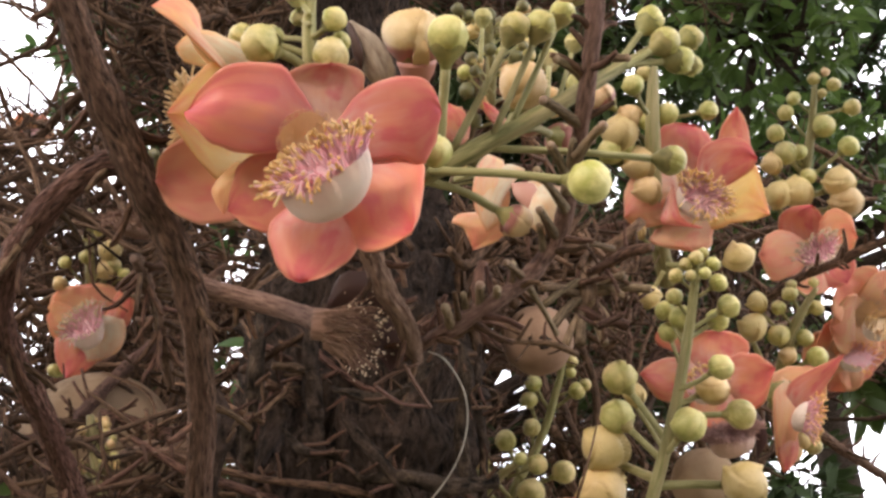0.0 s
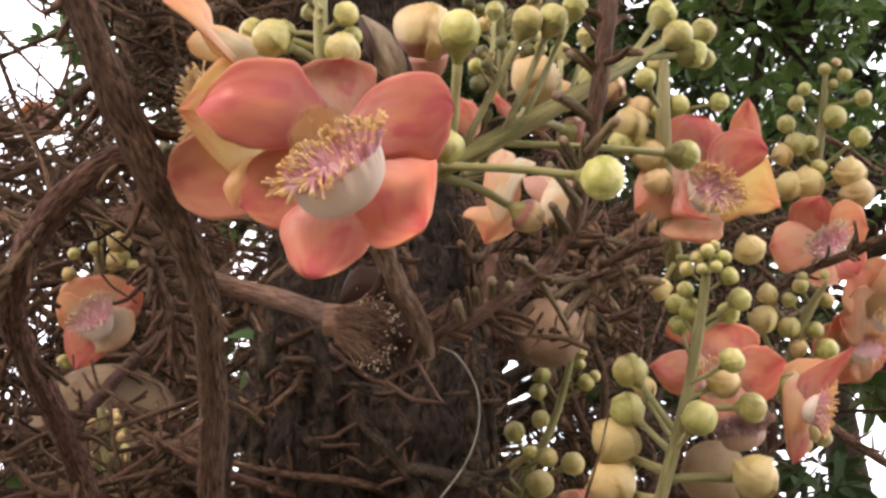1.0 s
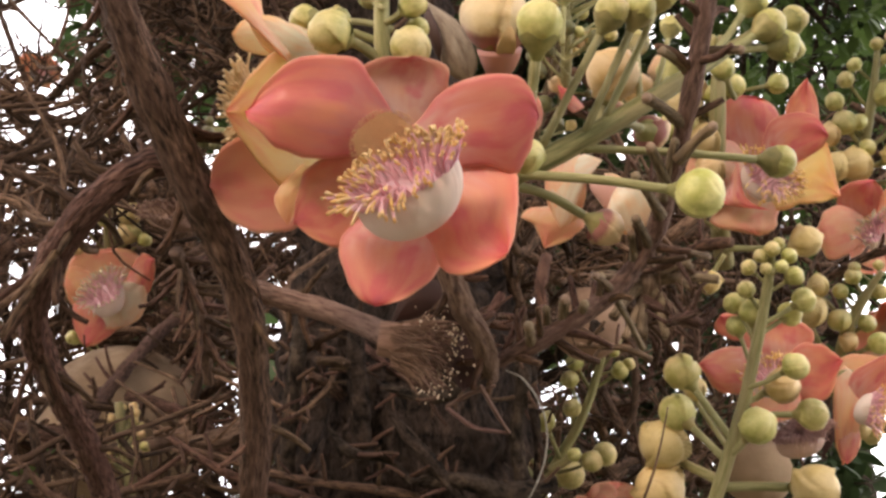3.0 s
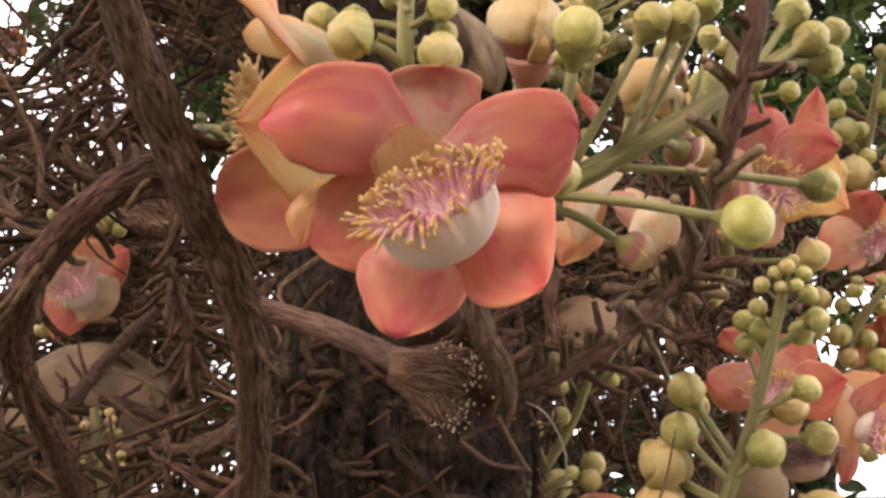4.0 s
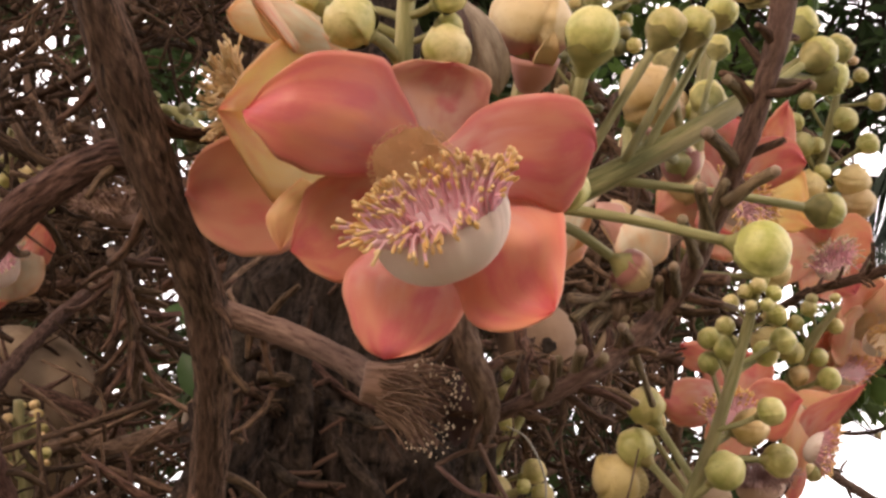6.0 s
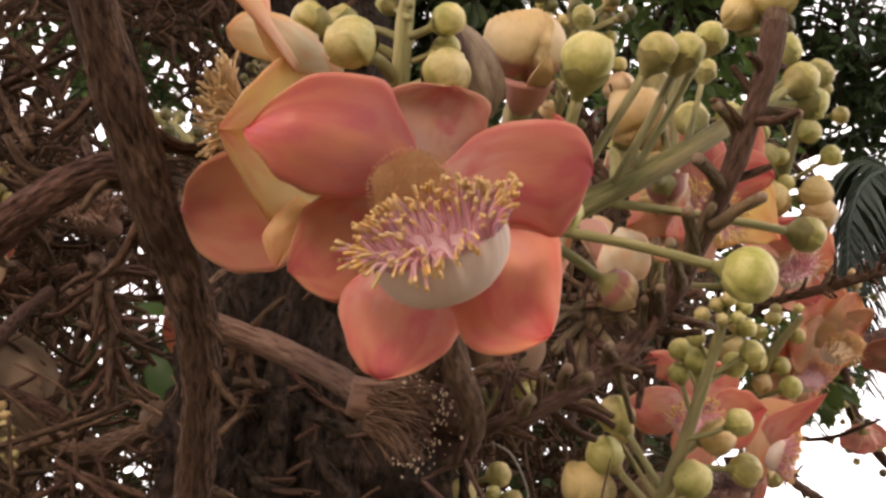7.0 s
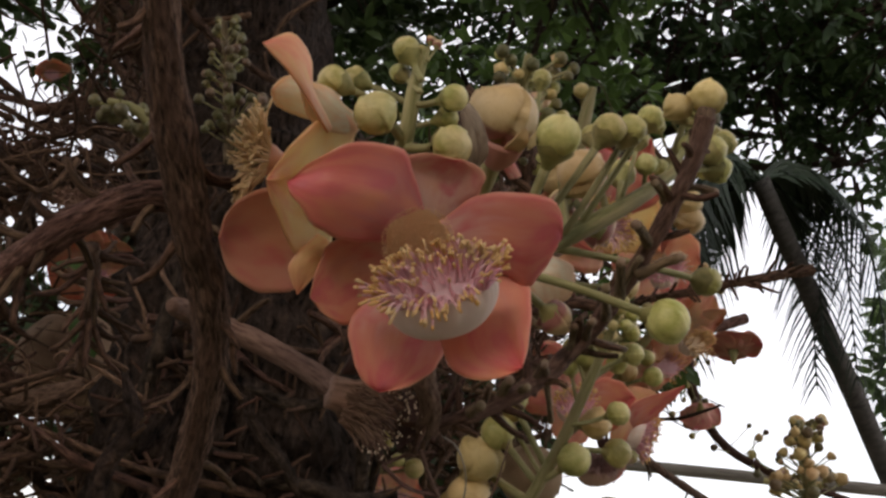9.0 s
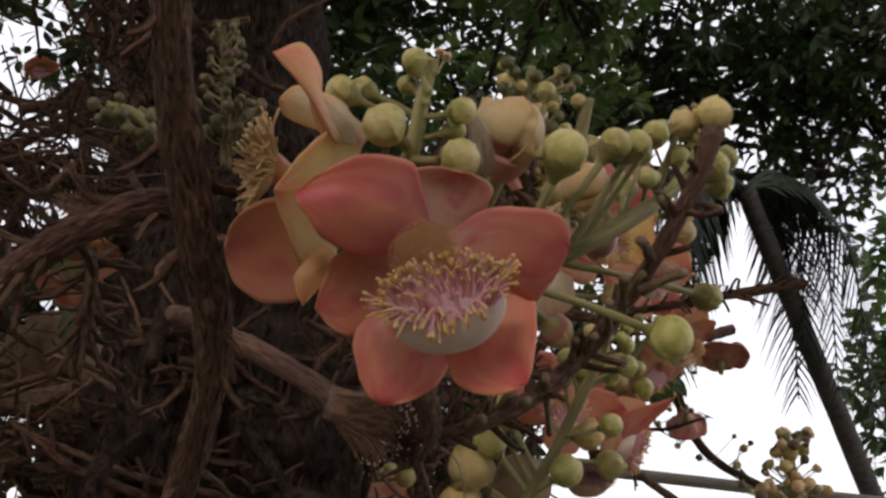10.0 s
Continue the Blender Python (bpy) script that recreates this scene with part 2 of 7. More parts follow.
M["filament"] = plain("filament", (0.900, 0.580, 0.640), (0.930, 0.740, 0.750), 150.0, 0.5, 0.1, 0.0002, 0.60, 0.006, 0.03)
M["filament_tan"] = plain("filament_tan", (0.640, 0.430, 0.230), (0.760, 0.560, 0.330), 150.0, 0.5, 0.1, 0.0002, 0.25, 0.008, 0.08)
M["anther"] = plain("anther", (0.840, 0.530, 0.170), (0.880, 0.700, 0.400), 300.0, 0.5, 0.1, 0.0002, 0.30, 0.008, 0.06)
M["anther_pale"] = plain("anther_pale", (0.640, 0.500, 0.330), (0.740, 0.620, 0.440), 300.0, 0.5, 0.1, 0.0002)
M["spent"] = grained("spent", (0.120, 0.066, 0.046), (0.330, 0.215, 0.150), (0.200, 0.110, 0.085), 1.0, "UV", (260, 50, 1), 0.8, 0.5, 0.001)
M["spent_rose"] = plain("spent_rose", (0.400, 0.240, 0.215), (0.580, 0.390, 0.350), 150.0, 0.6, 0.2, 0.0002, 0.30)
M["cup_rose"] = plain("cup_rose", (0.360, 0.220, 0.180), (0.500, 0.330, 0.270), 60.0, 0.55, 0.25, 0.0005, 0.15)
M["spent_pale"] = grained("spent_pale", (0.190, 0.110, 0.080), (0.400, 0.255, 0.185), (0.280, 0.160, 0.120), 1.0, "UV", (300, 60, 1), 0.8, 0.5, 0.001)
M["dead_petal"] = grained("dead_petal", (0.270, 0.200, 0.145), (0.560, 0.465, 0.350), (0.230, 0.150, 0.120), 1.0, "UV", (4, 3, 1), 0.7, 0.2, 0.001)
M["fruit"] = grained("fruit", (0.230, 0.145, 0.090), (0.410, 0.285, 0.190), (0.300, 0.200, 0.130), 26.0, "Object", (1, 1, 1), 0.85, 0.35, 0.003, 0.01, 0.10, 0.3)
M["scar"] = plain("scar", (0.016, 0.011, 0.008), (0.055, 0.036, 0.026), 200.0, 0.9, 0.6, 0.001)
M["leaf"] = plain("leaf", (0.040, 0.080, 0.020), (0.105, 0.175, 0.042), 9.0, 0.42, 0.2, 0.002, 0.38, 0.02, 0.2)
M["leaf_far"] = plain("leaf_far", (0.026, 0.052, 0.018), (0.070, 0.120, 0.034), 3.0, 0.5, 0.2, 0.002, 0.32, 0.02, 0.2)
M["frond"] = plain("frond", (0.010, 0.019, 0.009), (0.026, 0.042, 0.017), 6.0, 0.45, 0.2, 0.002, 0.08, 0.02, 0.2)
M["palm_bark"] = grained("palm_bark", (0.060, 0.052, 0.046), (0.150, 0.135, 0.120), (0.090, 0.080, 0.070), 1.0, "UV", (14, 45, 1), 0.9, 0.6, 0.006)
M["rail"] = grained("rail", (0.200, 0.165, 0.135), (0.380, 0.330, 0.280), (0.270, 0.230, 0.190), 1.0, "UV", (120, 8, 1), 0.8, 0.4, 0.002)
M["fibre"] = plain("fibre", (0.260, 0.220, 0.190), (0.430, 0.380, 0.330), 120.0, 0.6, 0.2, 0.0004)
M["ground"] = grained("ground", (0.075, 0.062, 0.045), (0.190, 0.160, 0.110), (0.070, 0.090, 0.040), 3.0, "Object", (1, 1, 1), 0.95, 0.6, 0.02)


# ---- mesh helpers ----
def V(p):
    return Vector(p)


def spline(points, n):
    """n + 1 points on a smooth curve through the given ones."""
    p = [V(q) for q in points]
    if len(p) == 2:
        return [p[0].lerp(p[1], i / n) for i in range(n + 1)]
    ext = [p[0] * 2 - p[1]] + p + [p[-1] * 2 - p[-2]]
    out = []
    for i in range(n + 1):
        s = i / n * (len(p) - 1)
        k = min(int(s), len(p) - 2)
        t = s - k
        a, b, c, d = ext[k : k + 4]
        out.append(0.5 * ((2 * b) + (c - a) * t + (2 * a - 5 * b + 4 * c - d) * t * t + (3 * b - a - 3 * c + d) * t ** 3))
    return out


def level(values, u):
    s = u * (len(values) - 1)
    k = min(int(s), len(values) - 2)
    return values[k] + (values[k + 1] - values[k]) * (s - k)


class Soup:
    """Vertices, faces and UVs collected for one mesh."""

    def __init__(self):
        self.v, self.f, self.uv, self.mi = [], [], [], []

    def face(self, idx, uvs, mi=0):
        self.f.append(idx)
        self.uv.extend(uvs)
        self.mi.append(mi)

    def tube(self, points, radii, sides=6, steps=8, bump=0.0, grain=60.0, cap=True, mi=0, ridge=0.0):
        path = spline(points, steps)
        base = len(self.v)
        t0 = (path[1] - path[0]).normalized()
        side = t0.orthogonal().normalized()
        run = 0.0
        around = 2 * math.pi * max(radii)
        for i, p in enumerate(path):
            t = (path[min(i + 1, steps)] - path[max(i - 1, 0)]).normalized()
            side = (side - t * side.dot(t)).normalized()
            up = t.cross(side)
            r = level(radii, i / steps)
            if i:
                run += (p - path[i - 1]).length
            for k in range(sides):
                a = 2 * math.pi * k / sides
                w = side * math.cos(a) + up * math.sin(a)
                rr = r
                if bump:
                    q = p + w * r
                    rr *= 1 + bump * (noise.noise(Vector((q.x * grain, q.y * grain, q.z * grain * 0.4))) + 0.4 * noise.noise(q * grain * 2.7))
                if ridge:
                    n1 = noise.noise(Vector((math.cos(a) * 2.6, math.sin(a) * 2.6, run * 30)))
                    n2 = noise.noise(Vector((math.cos(a) * 6.0, math.sin(a) * 6.0, run * 70 + 9)))
                    n3 = noise.noise(Vector((math.cos(a) * 13.0, math.sin(a) * 13.0, run * 110 + 4)))
                    rr *= 1 + ridge * (0.8 * n1 + 0.5 - 1.4 * abs(n2) + 0.5 * n3)
                self.v.append(p + w * rr)
        # lengths: v of the UV follows the run
        runs = [0.0]
        for i in range(1, steps + 1):
            runs.append(runs[-1] + (path[i] - path[i - 1]).length)
        for i in range(steps):
            for k in range(sides):
                a, b = base + i * sides + k, base + i * sides + (k + 1) % sides
                u0, u1 = around * k / sides, around * (k + 1) / sides
                self.face((a, b, b + sides, a + sides), [(u0, runs[i]), (u1, runs[i]), (u1, runs[i + 1]), (u0, runs[i + 1])], mi)
        if cap:
            for ring, order in ((base, -1), (base + steps * sides, 1)):
                idx = tuple(range(ring, ring + sides))[::order]
                self.face(idx, [(0.001 * k, 0.0) for k in range(sides)], mi)
        return self

    def grid(self, rows, mi=0, flip=False):
        base, n, m = len(self.v), len(rows), len(rows[0])
        for r in rows:
            self.v.extend(r)
        for i in range(n - 1):
            for j in range(m - 1):
                a = base + i * m + j
                idx = (a, a + 1, a + m + 1, a + m)
                uv = [(j / (m - 1), i / (n - 1)), ((j + 1) / (m - 1), i / (n - 1)), ((j + 1) / (m - 1), (i + 1) / (n - 1)), (j / (m - 1), (i + 1) / (n - 1))]
                if flip:
                    idx, uv = idx[::-1], uv[::-1]
                self.face(idx, uv, mi)
        return base

    def ball(self, c, r, seg=8, rings=6, mi=0, squash=1.0):
        c = V(c)
        rows = []
        for i in range(rings + 1):
            th = math.pi * i / rings
            rows.append([c + Vector((math.sin(th) * math.cos(2 * math.pi * k / seg), math.sin(th) * math.sin(2 * math.pi * k / seg), squash * math.cos(th))) * r for k in range(seg + 1)])
        self.grid(rows, mi, True)
        return self

    def mesh(self, name, mats, origin=(0, 0, 0), smooth=True):
        me = bpy.data.meshes.new(name)
        o = V(origin)
        me.from_pydata([tuple(v - o) for v in self.v], [], self.f)
        layer = me.uv_layers.new(name="UVMap")
        layer.data.foreach_set("uv", np.array(self.uv, dtype=np.float32).ravel())
        for m in mats if isinstance(mats, (list, tuple)) else [mats]:
            me.materials.append(m)
        me.polygons.foreach_set("material_index", self.mi)
        me.polygons.foreach_set("use_smooth", [smooth] * len(self.f))
        me.update()
        return me


def thing(name, at, label, category, group="", kind=""):
    ob = new(name)
    ob.location = at
    ob.empty_display_size = 0.01
    return tagged(ob, label, category, group, kind)


def whole(name, soup, mats, at, label, category, group="", kind=""):
    ob = new(name, soup.mesh(name, mats, at))
    ob.location = at
    return tagged(ob, label, category, group, kind)


def root_of(ob):
    while ob.parent:
        ob = ob.parent
    return ob


def part(name, soup, mats, parent, label=""):
    """One mesh under a thing or under a part, in the world's coordinates."""
    at = root_of(parent).location
    ob = new(name, soup.mesh(name, mats, at))
    ob.parent = parent
    return tagged(ob, label)


def set_part(name, me, m, parent, label=""):
    """A shared mesh under a thing, at a pose in the world."""
    ob = new(name, me)
    ob.parent = parent
    if m is not None:
        ob.matrix_basis = Matrix.Translation(-root_of(parent).location) @ m
    return tagged(ob, label)


def toward(at, way, size, spin=0.0):
    q = V(way).to_track_quat("Z", "Y").to_matrix().to_4x4()
    return Matrix.Translation(V(at)) @ q @ Matrix.Rotation(spin, 4, "Z") @ Matrix.Diagonal((size, size, size, 1))


# ---- buds: shared unit meshes, axis +z away from the stem ----
def bud_mesh(name, mat, seams, depth, twist, flat):
    """A closed bud: petals that overlap like roof tiles, each with a free edge."""
    s = Soup()
    rows, seg, rings = [], 54, 20
    for i in range(rings + 1):
        th = math.pi * i / rings
        row = []
        for k in range(seg + 1):
            a = 2 * math.pi * k / seg
            ph = (a + twist * (th - 1.2) + 0.25 * math.sin(2 * th)) * seams / (2 * math.pi) % 1.0
            step = depth * (0.5 - ph) + depth * 0.7 * math.exp(-((ph / 0.10) ** 2)) - depth * 0.8 * math.exp(-(((1 - ph) / 0.06) ** 2))
            r = 1 + step * math.sin(th) ** 1.3 + 0.025 * math.sin(3 * a + 2 * th) * math.sin(th)
            row.append(Vector((r * math.sin(th) * math.cos(a), r * math.sin(th) * math.sin(a), r * flat * math.cos(th))))
        rows.append(row)
    s.grid(rows, 0, True)
    return s.mesh(name, mat)


def calyx_mesh(name):
    s = Soup()
    rows, seg = [], 24
    prof = [(-1.62, 0.25), (-1.45, 0.29), (-1.22, 0.42), (-1.02, 0.60), (-0.82, 0.76), (-0.64, 0.88), (-0.45, 0.95)]
    for i, (z, r) in enumerate(prof):
        row = []
        for k in range(seg + 1):
            a = 2 * math.pi * k / seg
            lobe = 0.5 + 0.5 * math.cos(5 * a)
            zz = z + (0.26 * (lobe - 0.55) if i == len(prof) - 1 else 0.08 * (lobe - 0.5) * (i > 3))
            row.append(Vector((r * math.cos(a), r * math.sin(a), zz)))
        rows.append(row)
    s.grid(rows)
    return s.mesh(name, M["calyx"])


def stub_mesh():
    s = Soup()
    s.tube([(0, 0, 0), (0.03, 0.02, 0.6), (0.0, 0.08, 1.0)], [0.075, 0.060, 0.050], 6, 4, 0.2, 3)
    return s.mesh("stub", M["twig"])


STUB = stub_mesh()
BUDS = {
    "green": bud_mesh("bud", M["bud"], 4, 0.075, 0.8, 0.98),
    "brown": bud_mesh("bud", M["bud_brown"], 4, 0.060, 0.8, 0.98),
    # dull: a bud with shade in its colour
    "dull": bud_mesh("bud", M["bud_shaded"], 4, 0.050, 0.8, 0.98),
    "tan": bud_mesh("bud", M["bud_tan"], 3, 0.17, 1.1, 1.0),
    "cream": bud_mesh("bud", M["bud_cream"], 3, 0.19, 0.7, 0.92),
}
CALYX = calyx_mesh("calyx")


def bud(cluster, at, r, foot, kind="green", bend=0.25, thick=0.22, calyx=True):
    """A bud at a place, on a pedicel from its foot on the stalk. The pedicel arrives along the bud's axis."""
    at, foot = V(at), V(foot)
    gap = at - foot
    lift = Vector((0, 0, bend * gap.length))
    way = (gap + lift * 0.6).normalized()
    if kind == "tan":
        way = (way * 0.45 + V((0, -0.75, -0.1))).normalized()
    ob = set_part("bud", BUDS[kind], toward(at, way, r, random.uniform(0, 6.28)), cluster)
    if calyx:
        c = new("calyx", CALYX)
        c.parent = ob
        if kind != "green":
            c.scale = (0.78, 0.78, 0.95)
        elif thick < 0.24:
            c.scale = (0.84, 0.84, 0.80)
    s = Soup()
    end = at - way * r * (0.9 if not calyx else 1.25 if kind == "green" and thick < 0.24 else 1.5)
    mid = foot.lerp(end, 0.55) - lift * 0.25
    s.tube([foot, mid, end], [r * thick * 1.15, r * thick, r * thick * 1.05], 8, 7, 0.06, 120)
    part("pedicel", s, M["stalk"], cluster)
    return ob


def cluster_of(label, stalk_points, radii, group="flower bud clusters", mat="stalk"):
    t = thing("bud_cluster", stalk_points[0], label, "flower buds", group)
    part("stalk", Soup().tube(stalk_points, radii, 10, 22, 0.10, 70), M[mat], t)
    return t


# ---- petals and flowers ----
def petal(parent, spine, side, width, profile, cup=0.15, wave=0.06, mats=("petal", "petal_back"), thick=0.0011, twist=0.0, round_tip=0.22, label="", seed=0):
    """A petal with two skins. spine: base to tip; side: the way across; width: half of it at its broadest."""
    nu, nv = 22, 16
    path = spline(spine, nu)
    side = V(side).normalized()
    front, back = [], []
    for i, p in enumerate(path):
        u = i / nu
        t = (path[min(i + 1, nu)] - path[max(i - 1, 0)]).normalized()
        a = (side - t * side.dot(t)).normalized()
        if twist:
            a = Matrix.Rotation(twist * u, 3, t) @ a
        nrm = a.cross(t).normalized()
        hw = width * level(profile, u)
        if u > 1 - round_tip:
            hw *= math.sqrt(max(0.0, 1 - ((u - 1 + round_tip) / round_tip) ** 2.6)) + 0.02
        fr, bk = [], []
        for j in range(nv + 1):
            v = 2 * j / nv - 1
            q = p + a * hw * v
            lift = cup * hw * v * v + wave * width * noise.noise(Vector((u * 2.3 + seed * 7.1, v * 1.4 + seed, seed * 3.3)))
            lift += 0.03 * width * math.sin(9 * v + seed) * u * u
            q = q + nrm * lift + t * (0.10 * width * noise.noise(Vector((v * 1.8, seed * 5.7, 0.0))) * u)
            fr.append(q)
            bk.append(q - nrm * thick * (1.6 - u))
        front.append(fr)
        back.append(bk)
    s = Soup()
    b0 = s.grid(front, 0)
    b1 = s.grid(back, 1, True)
    m = nv + 1
    loop = [j for j in range(m)] + [i * m + nv for i in range(1, nu + 1)] + [nu * m + j for j in range(nv - 1, -1, -1)] + [i * m for i in range(nu - 1, 0, -1)]
    for k, x in enumerate(loop):
        y = loop[(k + 1) % len(loop)]
        s.face((b0 + y, b0 + x, b1 + x, b1 + y), [(0.01, 0.95)] * 4, 0)
    return part("petal", s, [M[k] for k in mats], parent, label)


def edged_petal(parent, left, right, bulge=0.10, mats=("petal", "petal_back"), thick=0.0011, face=(0, -0.914, -0.407), label="", seed=0, wave=0.04, roll=0.0):
    """A petal between two edge curves that run from its foot and meet at its tip."""
    nu, nv = 24, 18
    lp, rp = spline(left, nu), spline(right, nu)
    face = V(face)
    wide = max((p - q).length for p, q in zip(lp, rp))
    front, back = [], []
    for i in range(nu + 1):
        u = i / nu
        a = rp[i] - lp[i]
        mid = (lp[min(i + 1, nu)] + rp[min(i + 1, nu)] - lp[max(i - 1, 0)] - rp[max(i - 1, 0)]).normalized()
        nrm = a.cross(mid)
        nrm = nrm.normalized() if nrm.length > 1e-6 else face.copy()
        if nrm.dot(face) < 0:
            nrm = -nrm
        nrm = (nrm + face * 0.6).normalized()
        fr, bk = [], []
        for j in range(nv + 1):
            v = j / nv
            arch = 4 * v * (1 - v)
            q = lp[i].lerp(rp[i], v)
            h = bulge * a.length * arch + wave * wide * noise.noise(Vector((u * 2.1 + seed * 3.7, v * 2.0, seed * 1.9))) * min(1.0, 0.25 + u)
            h -= roll * wide * max(0.0, abs(2 * v - 1) - 0.72) * u
            h += 0.022 * wide * noise.noise(Vector((u * 2.4 + seed, v * 7.0, seed * 2.3))) * u + 0.030 * wide * noise.noise(Vector((u * 3.1 + seed * 2.0, v * 2.7, seed))) * u
            side = 2 * v - 1
            q = q + nrm * h
            if a.length > 1e-5:
                q = q + a.normalized() * wide * 0.030 * side ** 3 * noise.noise(Vector((u * 7.0 + seed * 1.3, 3.0 * (side > 0), seed)))
            fr.append(q)
            bk.append(q - nrm * thick * (1.5 - u * 0.8))
        front.append(fr)
        back.append(bk)
    s = Soup()
    b0 = s.grid(front, 0)
    b1 = s.grid(back, 1, True)
    m = nv + 1
    loop = [j for j in range(m)] + [i * m + nv for i in range(1, nu + 1)] + [nu * m + j for j in range(nv - 1, -1, -1)] + [i * m for i in range(nu - 1, 0, -1)]
    for k, x in enumerate(loop):
        y = loop[(k + 1) % len(loop)]
        s.face((b0 + y, b0 + x, b1 + x, b1 + y), [(0.01, 0.95)] * 4, 0)
    return part("petal", s, [M[k] for k in mats], parent, label)


def filaments(parent, roots, length, r, mats=("filament", "anther"), curl=0.5, sides=5, seed=1, heavy=1.0):
    """roots: (place, way, pull) triples. Each filament bends over and ends in a long, slightly thicker anther."""
    rng = random.Random(seed)
    a, b = Soup(), Soup()
    for at, way, pull in roots:
        ln = length * rng.uniform(0.62, 1.2)
        way = (way + Vector((rng.gauss(0, 0.16), rng.gauss(0, 0.16), rng.gauss(0, 0.16)))).normalized()
        tip = at + (way * (1 - 0.35 * curl) + pull * curl + Vector((rng.gauss(0, 0.08), rng.gauss(0, 0.08), rng.gauss(0, 0.08)))).normalized() * ln
        path = spline([at, at + way * ln * 0.55, tip], 8)
        k = rng.choice((6, 6, 7))
        a.tube(path[: k + 1], [r * 1.2, r, r * 0.9], sides, 4, cap=False)
        d = (path[8] - path[7]).normalized()
        b.tube([path[k] - d * r * 0.3, path[k + 1], path[8], path[8] + d * r * 0.8], [r * 0.85, r * (1.0 + 0.16 * heavy), r * (0.95 + 0.12 * heavy), r * 0.45], 6, 5)
    tagged(part("filament_fringe", a, M[mats[0]], parent), kind="stuff")
    tagged(part("anther_fringe", b, M[mats[1]], parent), kind="stuff")


def hood(parent, c, e1, e2, e3, size, count=260, fil=("filament", "anther"), length=0.62, r=0.0005, seed=3, shell="hood", heavy=0.8, back=0.45, wide=0.60):
    """The fleshy cup that carries the stamens. e1 runs along it, e2 out of its mouth, e3 to its front; its rim rises to the back."""
    c, e1, e2, e3 = V(c), V(e1).normalized(), V(e2).normalized(), V(e3).normalized()
    outer = []
    nr, ns = 14, 120
    for i in range(nr + 1):
        th = math.pi / 2 * i / nr
        row = []
        for k in range(ns + 1):
            a = 2 * math.pi * k / ns
            rr = math.sin(th) * (1 + (0.003 * math.sin(27 * a + 1.9 * math.sin(3 * a)) + 0.030 * noise.noise(Vector((math.cos(a) * 4, math.sin(a) * 4, seed))) + 0.020 * noise.noise(Vector((math.cos(a) * 11, math.sin(a) * 11, seed)))) * math.sin(th) ** 2)
            rise = back * (0.5 - 0.5 * math.sin(a)) * math.sin(th) ** 3
            lip = 0.03 * noise.noise(Vector((math.cos(a) * 5, math.sin(a) * 5, seed))) * math.sin(th) ** 6
            row.append(c + (e1 * (math.cos(a) * rr) + e3 * (math.sin(a) * rr * wide) + e2 * (rise + lip - 0.70 * math.cos(th) ** 0.75)) * size)
        outer.append(row)
    s = Soup()
    s.grid(outer)
    part("hood", s, M[shell], parent, "thick cream-white fleshy hood")

    def bed(rad, ang):
        """The cushion that the stamens stand on: low at the front, high at the back."""
        out = e1 * math.cos(ang) + e3 * math.sin(ang) * wide
        return out, c + (out * rad * 1.0 + e2 * (back * (0.5 - 0.5 * math.sin(ang) * rad) + 0.10 * (1 - rad * rad))) * size

    pad = Soup()
    pad.grid([[bed(max(0.001, i / 6), 2 * math.pi * k / 32)[1] for k in range(33)] for i in range(7)])
    part("cushion", pad, M[fil[0]], parent)
    rng = random.Random(seed)
    roots = []
    for k in range(count):
        ang = rng.uniform(0, 2 * math.pi)
        rad = math.sqrt(rng.uniform(0.02, 1.0))
        if k % 4 == 0:
            ang, rad = rng.uniform(0, math.pi), rng.uniform(0.92, 1.0)
        elif k % 4 < 3:
            ang, rad = rng.uniform(math.pi * 0.97, math.pi * 2.03), rng.uniform(0.55, 1.0)
        out, at = bed(rad, ang)
        front = max(0.0, math.sin(ang)) * rad
        front *= front
        way = e2 * (1.0 - 0.75 * front) + e1 * math.cos(ang) * rad * abs(math.cos(ang)) * 0.55 + e3 * (0.02 + 0.55 * front)
        pull = e1 * math.cos(ang) * rad * 0.35 + e3 * 0.25 - e2 * 1.1 * front
        roots.append((at, way, pull))
    filaments(parent, roots, size * length, r, fil, 0.5, seed=seed, heavy=heavy)


def ring_disc(parent, c, axis, up, r, seed=5):
    """The fuzzy ring of short stamens at the flower's heart."""
    c, axis = V(c), V(axis).normalized()
    x = V(up).cross(axis).normalized()
    y = axis.cross(x)
    rng = random.Random(seed)
    s = Soup()
    rows = []
    for i in range(9):
        th = math.pi / 2 * i / 8
        rows.append([c + (x * math.cos(a) + y * math.sin(a)) * r * math.sin(th) * (1 + 0.06 * math.sin(5 * a)) + axis * r * (0.13 * math.cos(th) ** 2 - 0.05) for a in [2 * math.pi * k / 24 for k in range(25)]])
    s.grid(rows)
    for _ in range(2600):
        a, q = rng.uniform(0, 6.283), math.sqrt(rng.random()) * 1.12
        out = x * math.cos(a) + y * math.sin(a)
        at = c + out * r * q + axis * r * (0.12 * max(0.0, 1 - q * q) - 0.05)
        d = (axis + out * q * 0.6 + Vector((rng.gauss(0, 0.25), rng.gauss(0, 0.25), rng.gauss(0, 0.25)))).normalized()
        s.tube([at, at + d * r * rng.uniform(0.05, 0.12)], [r * 0.011, r * 0.009], 3, 1)
    part("stamen_ring", s, M["ring"], parent, "fuzzy mustard-yellow ring of short stamens")


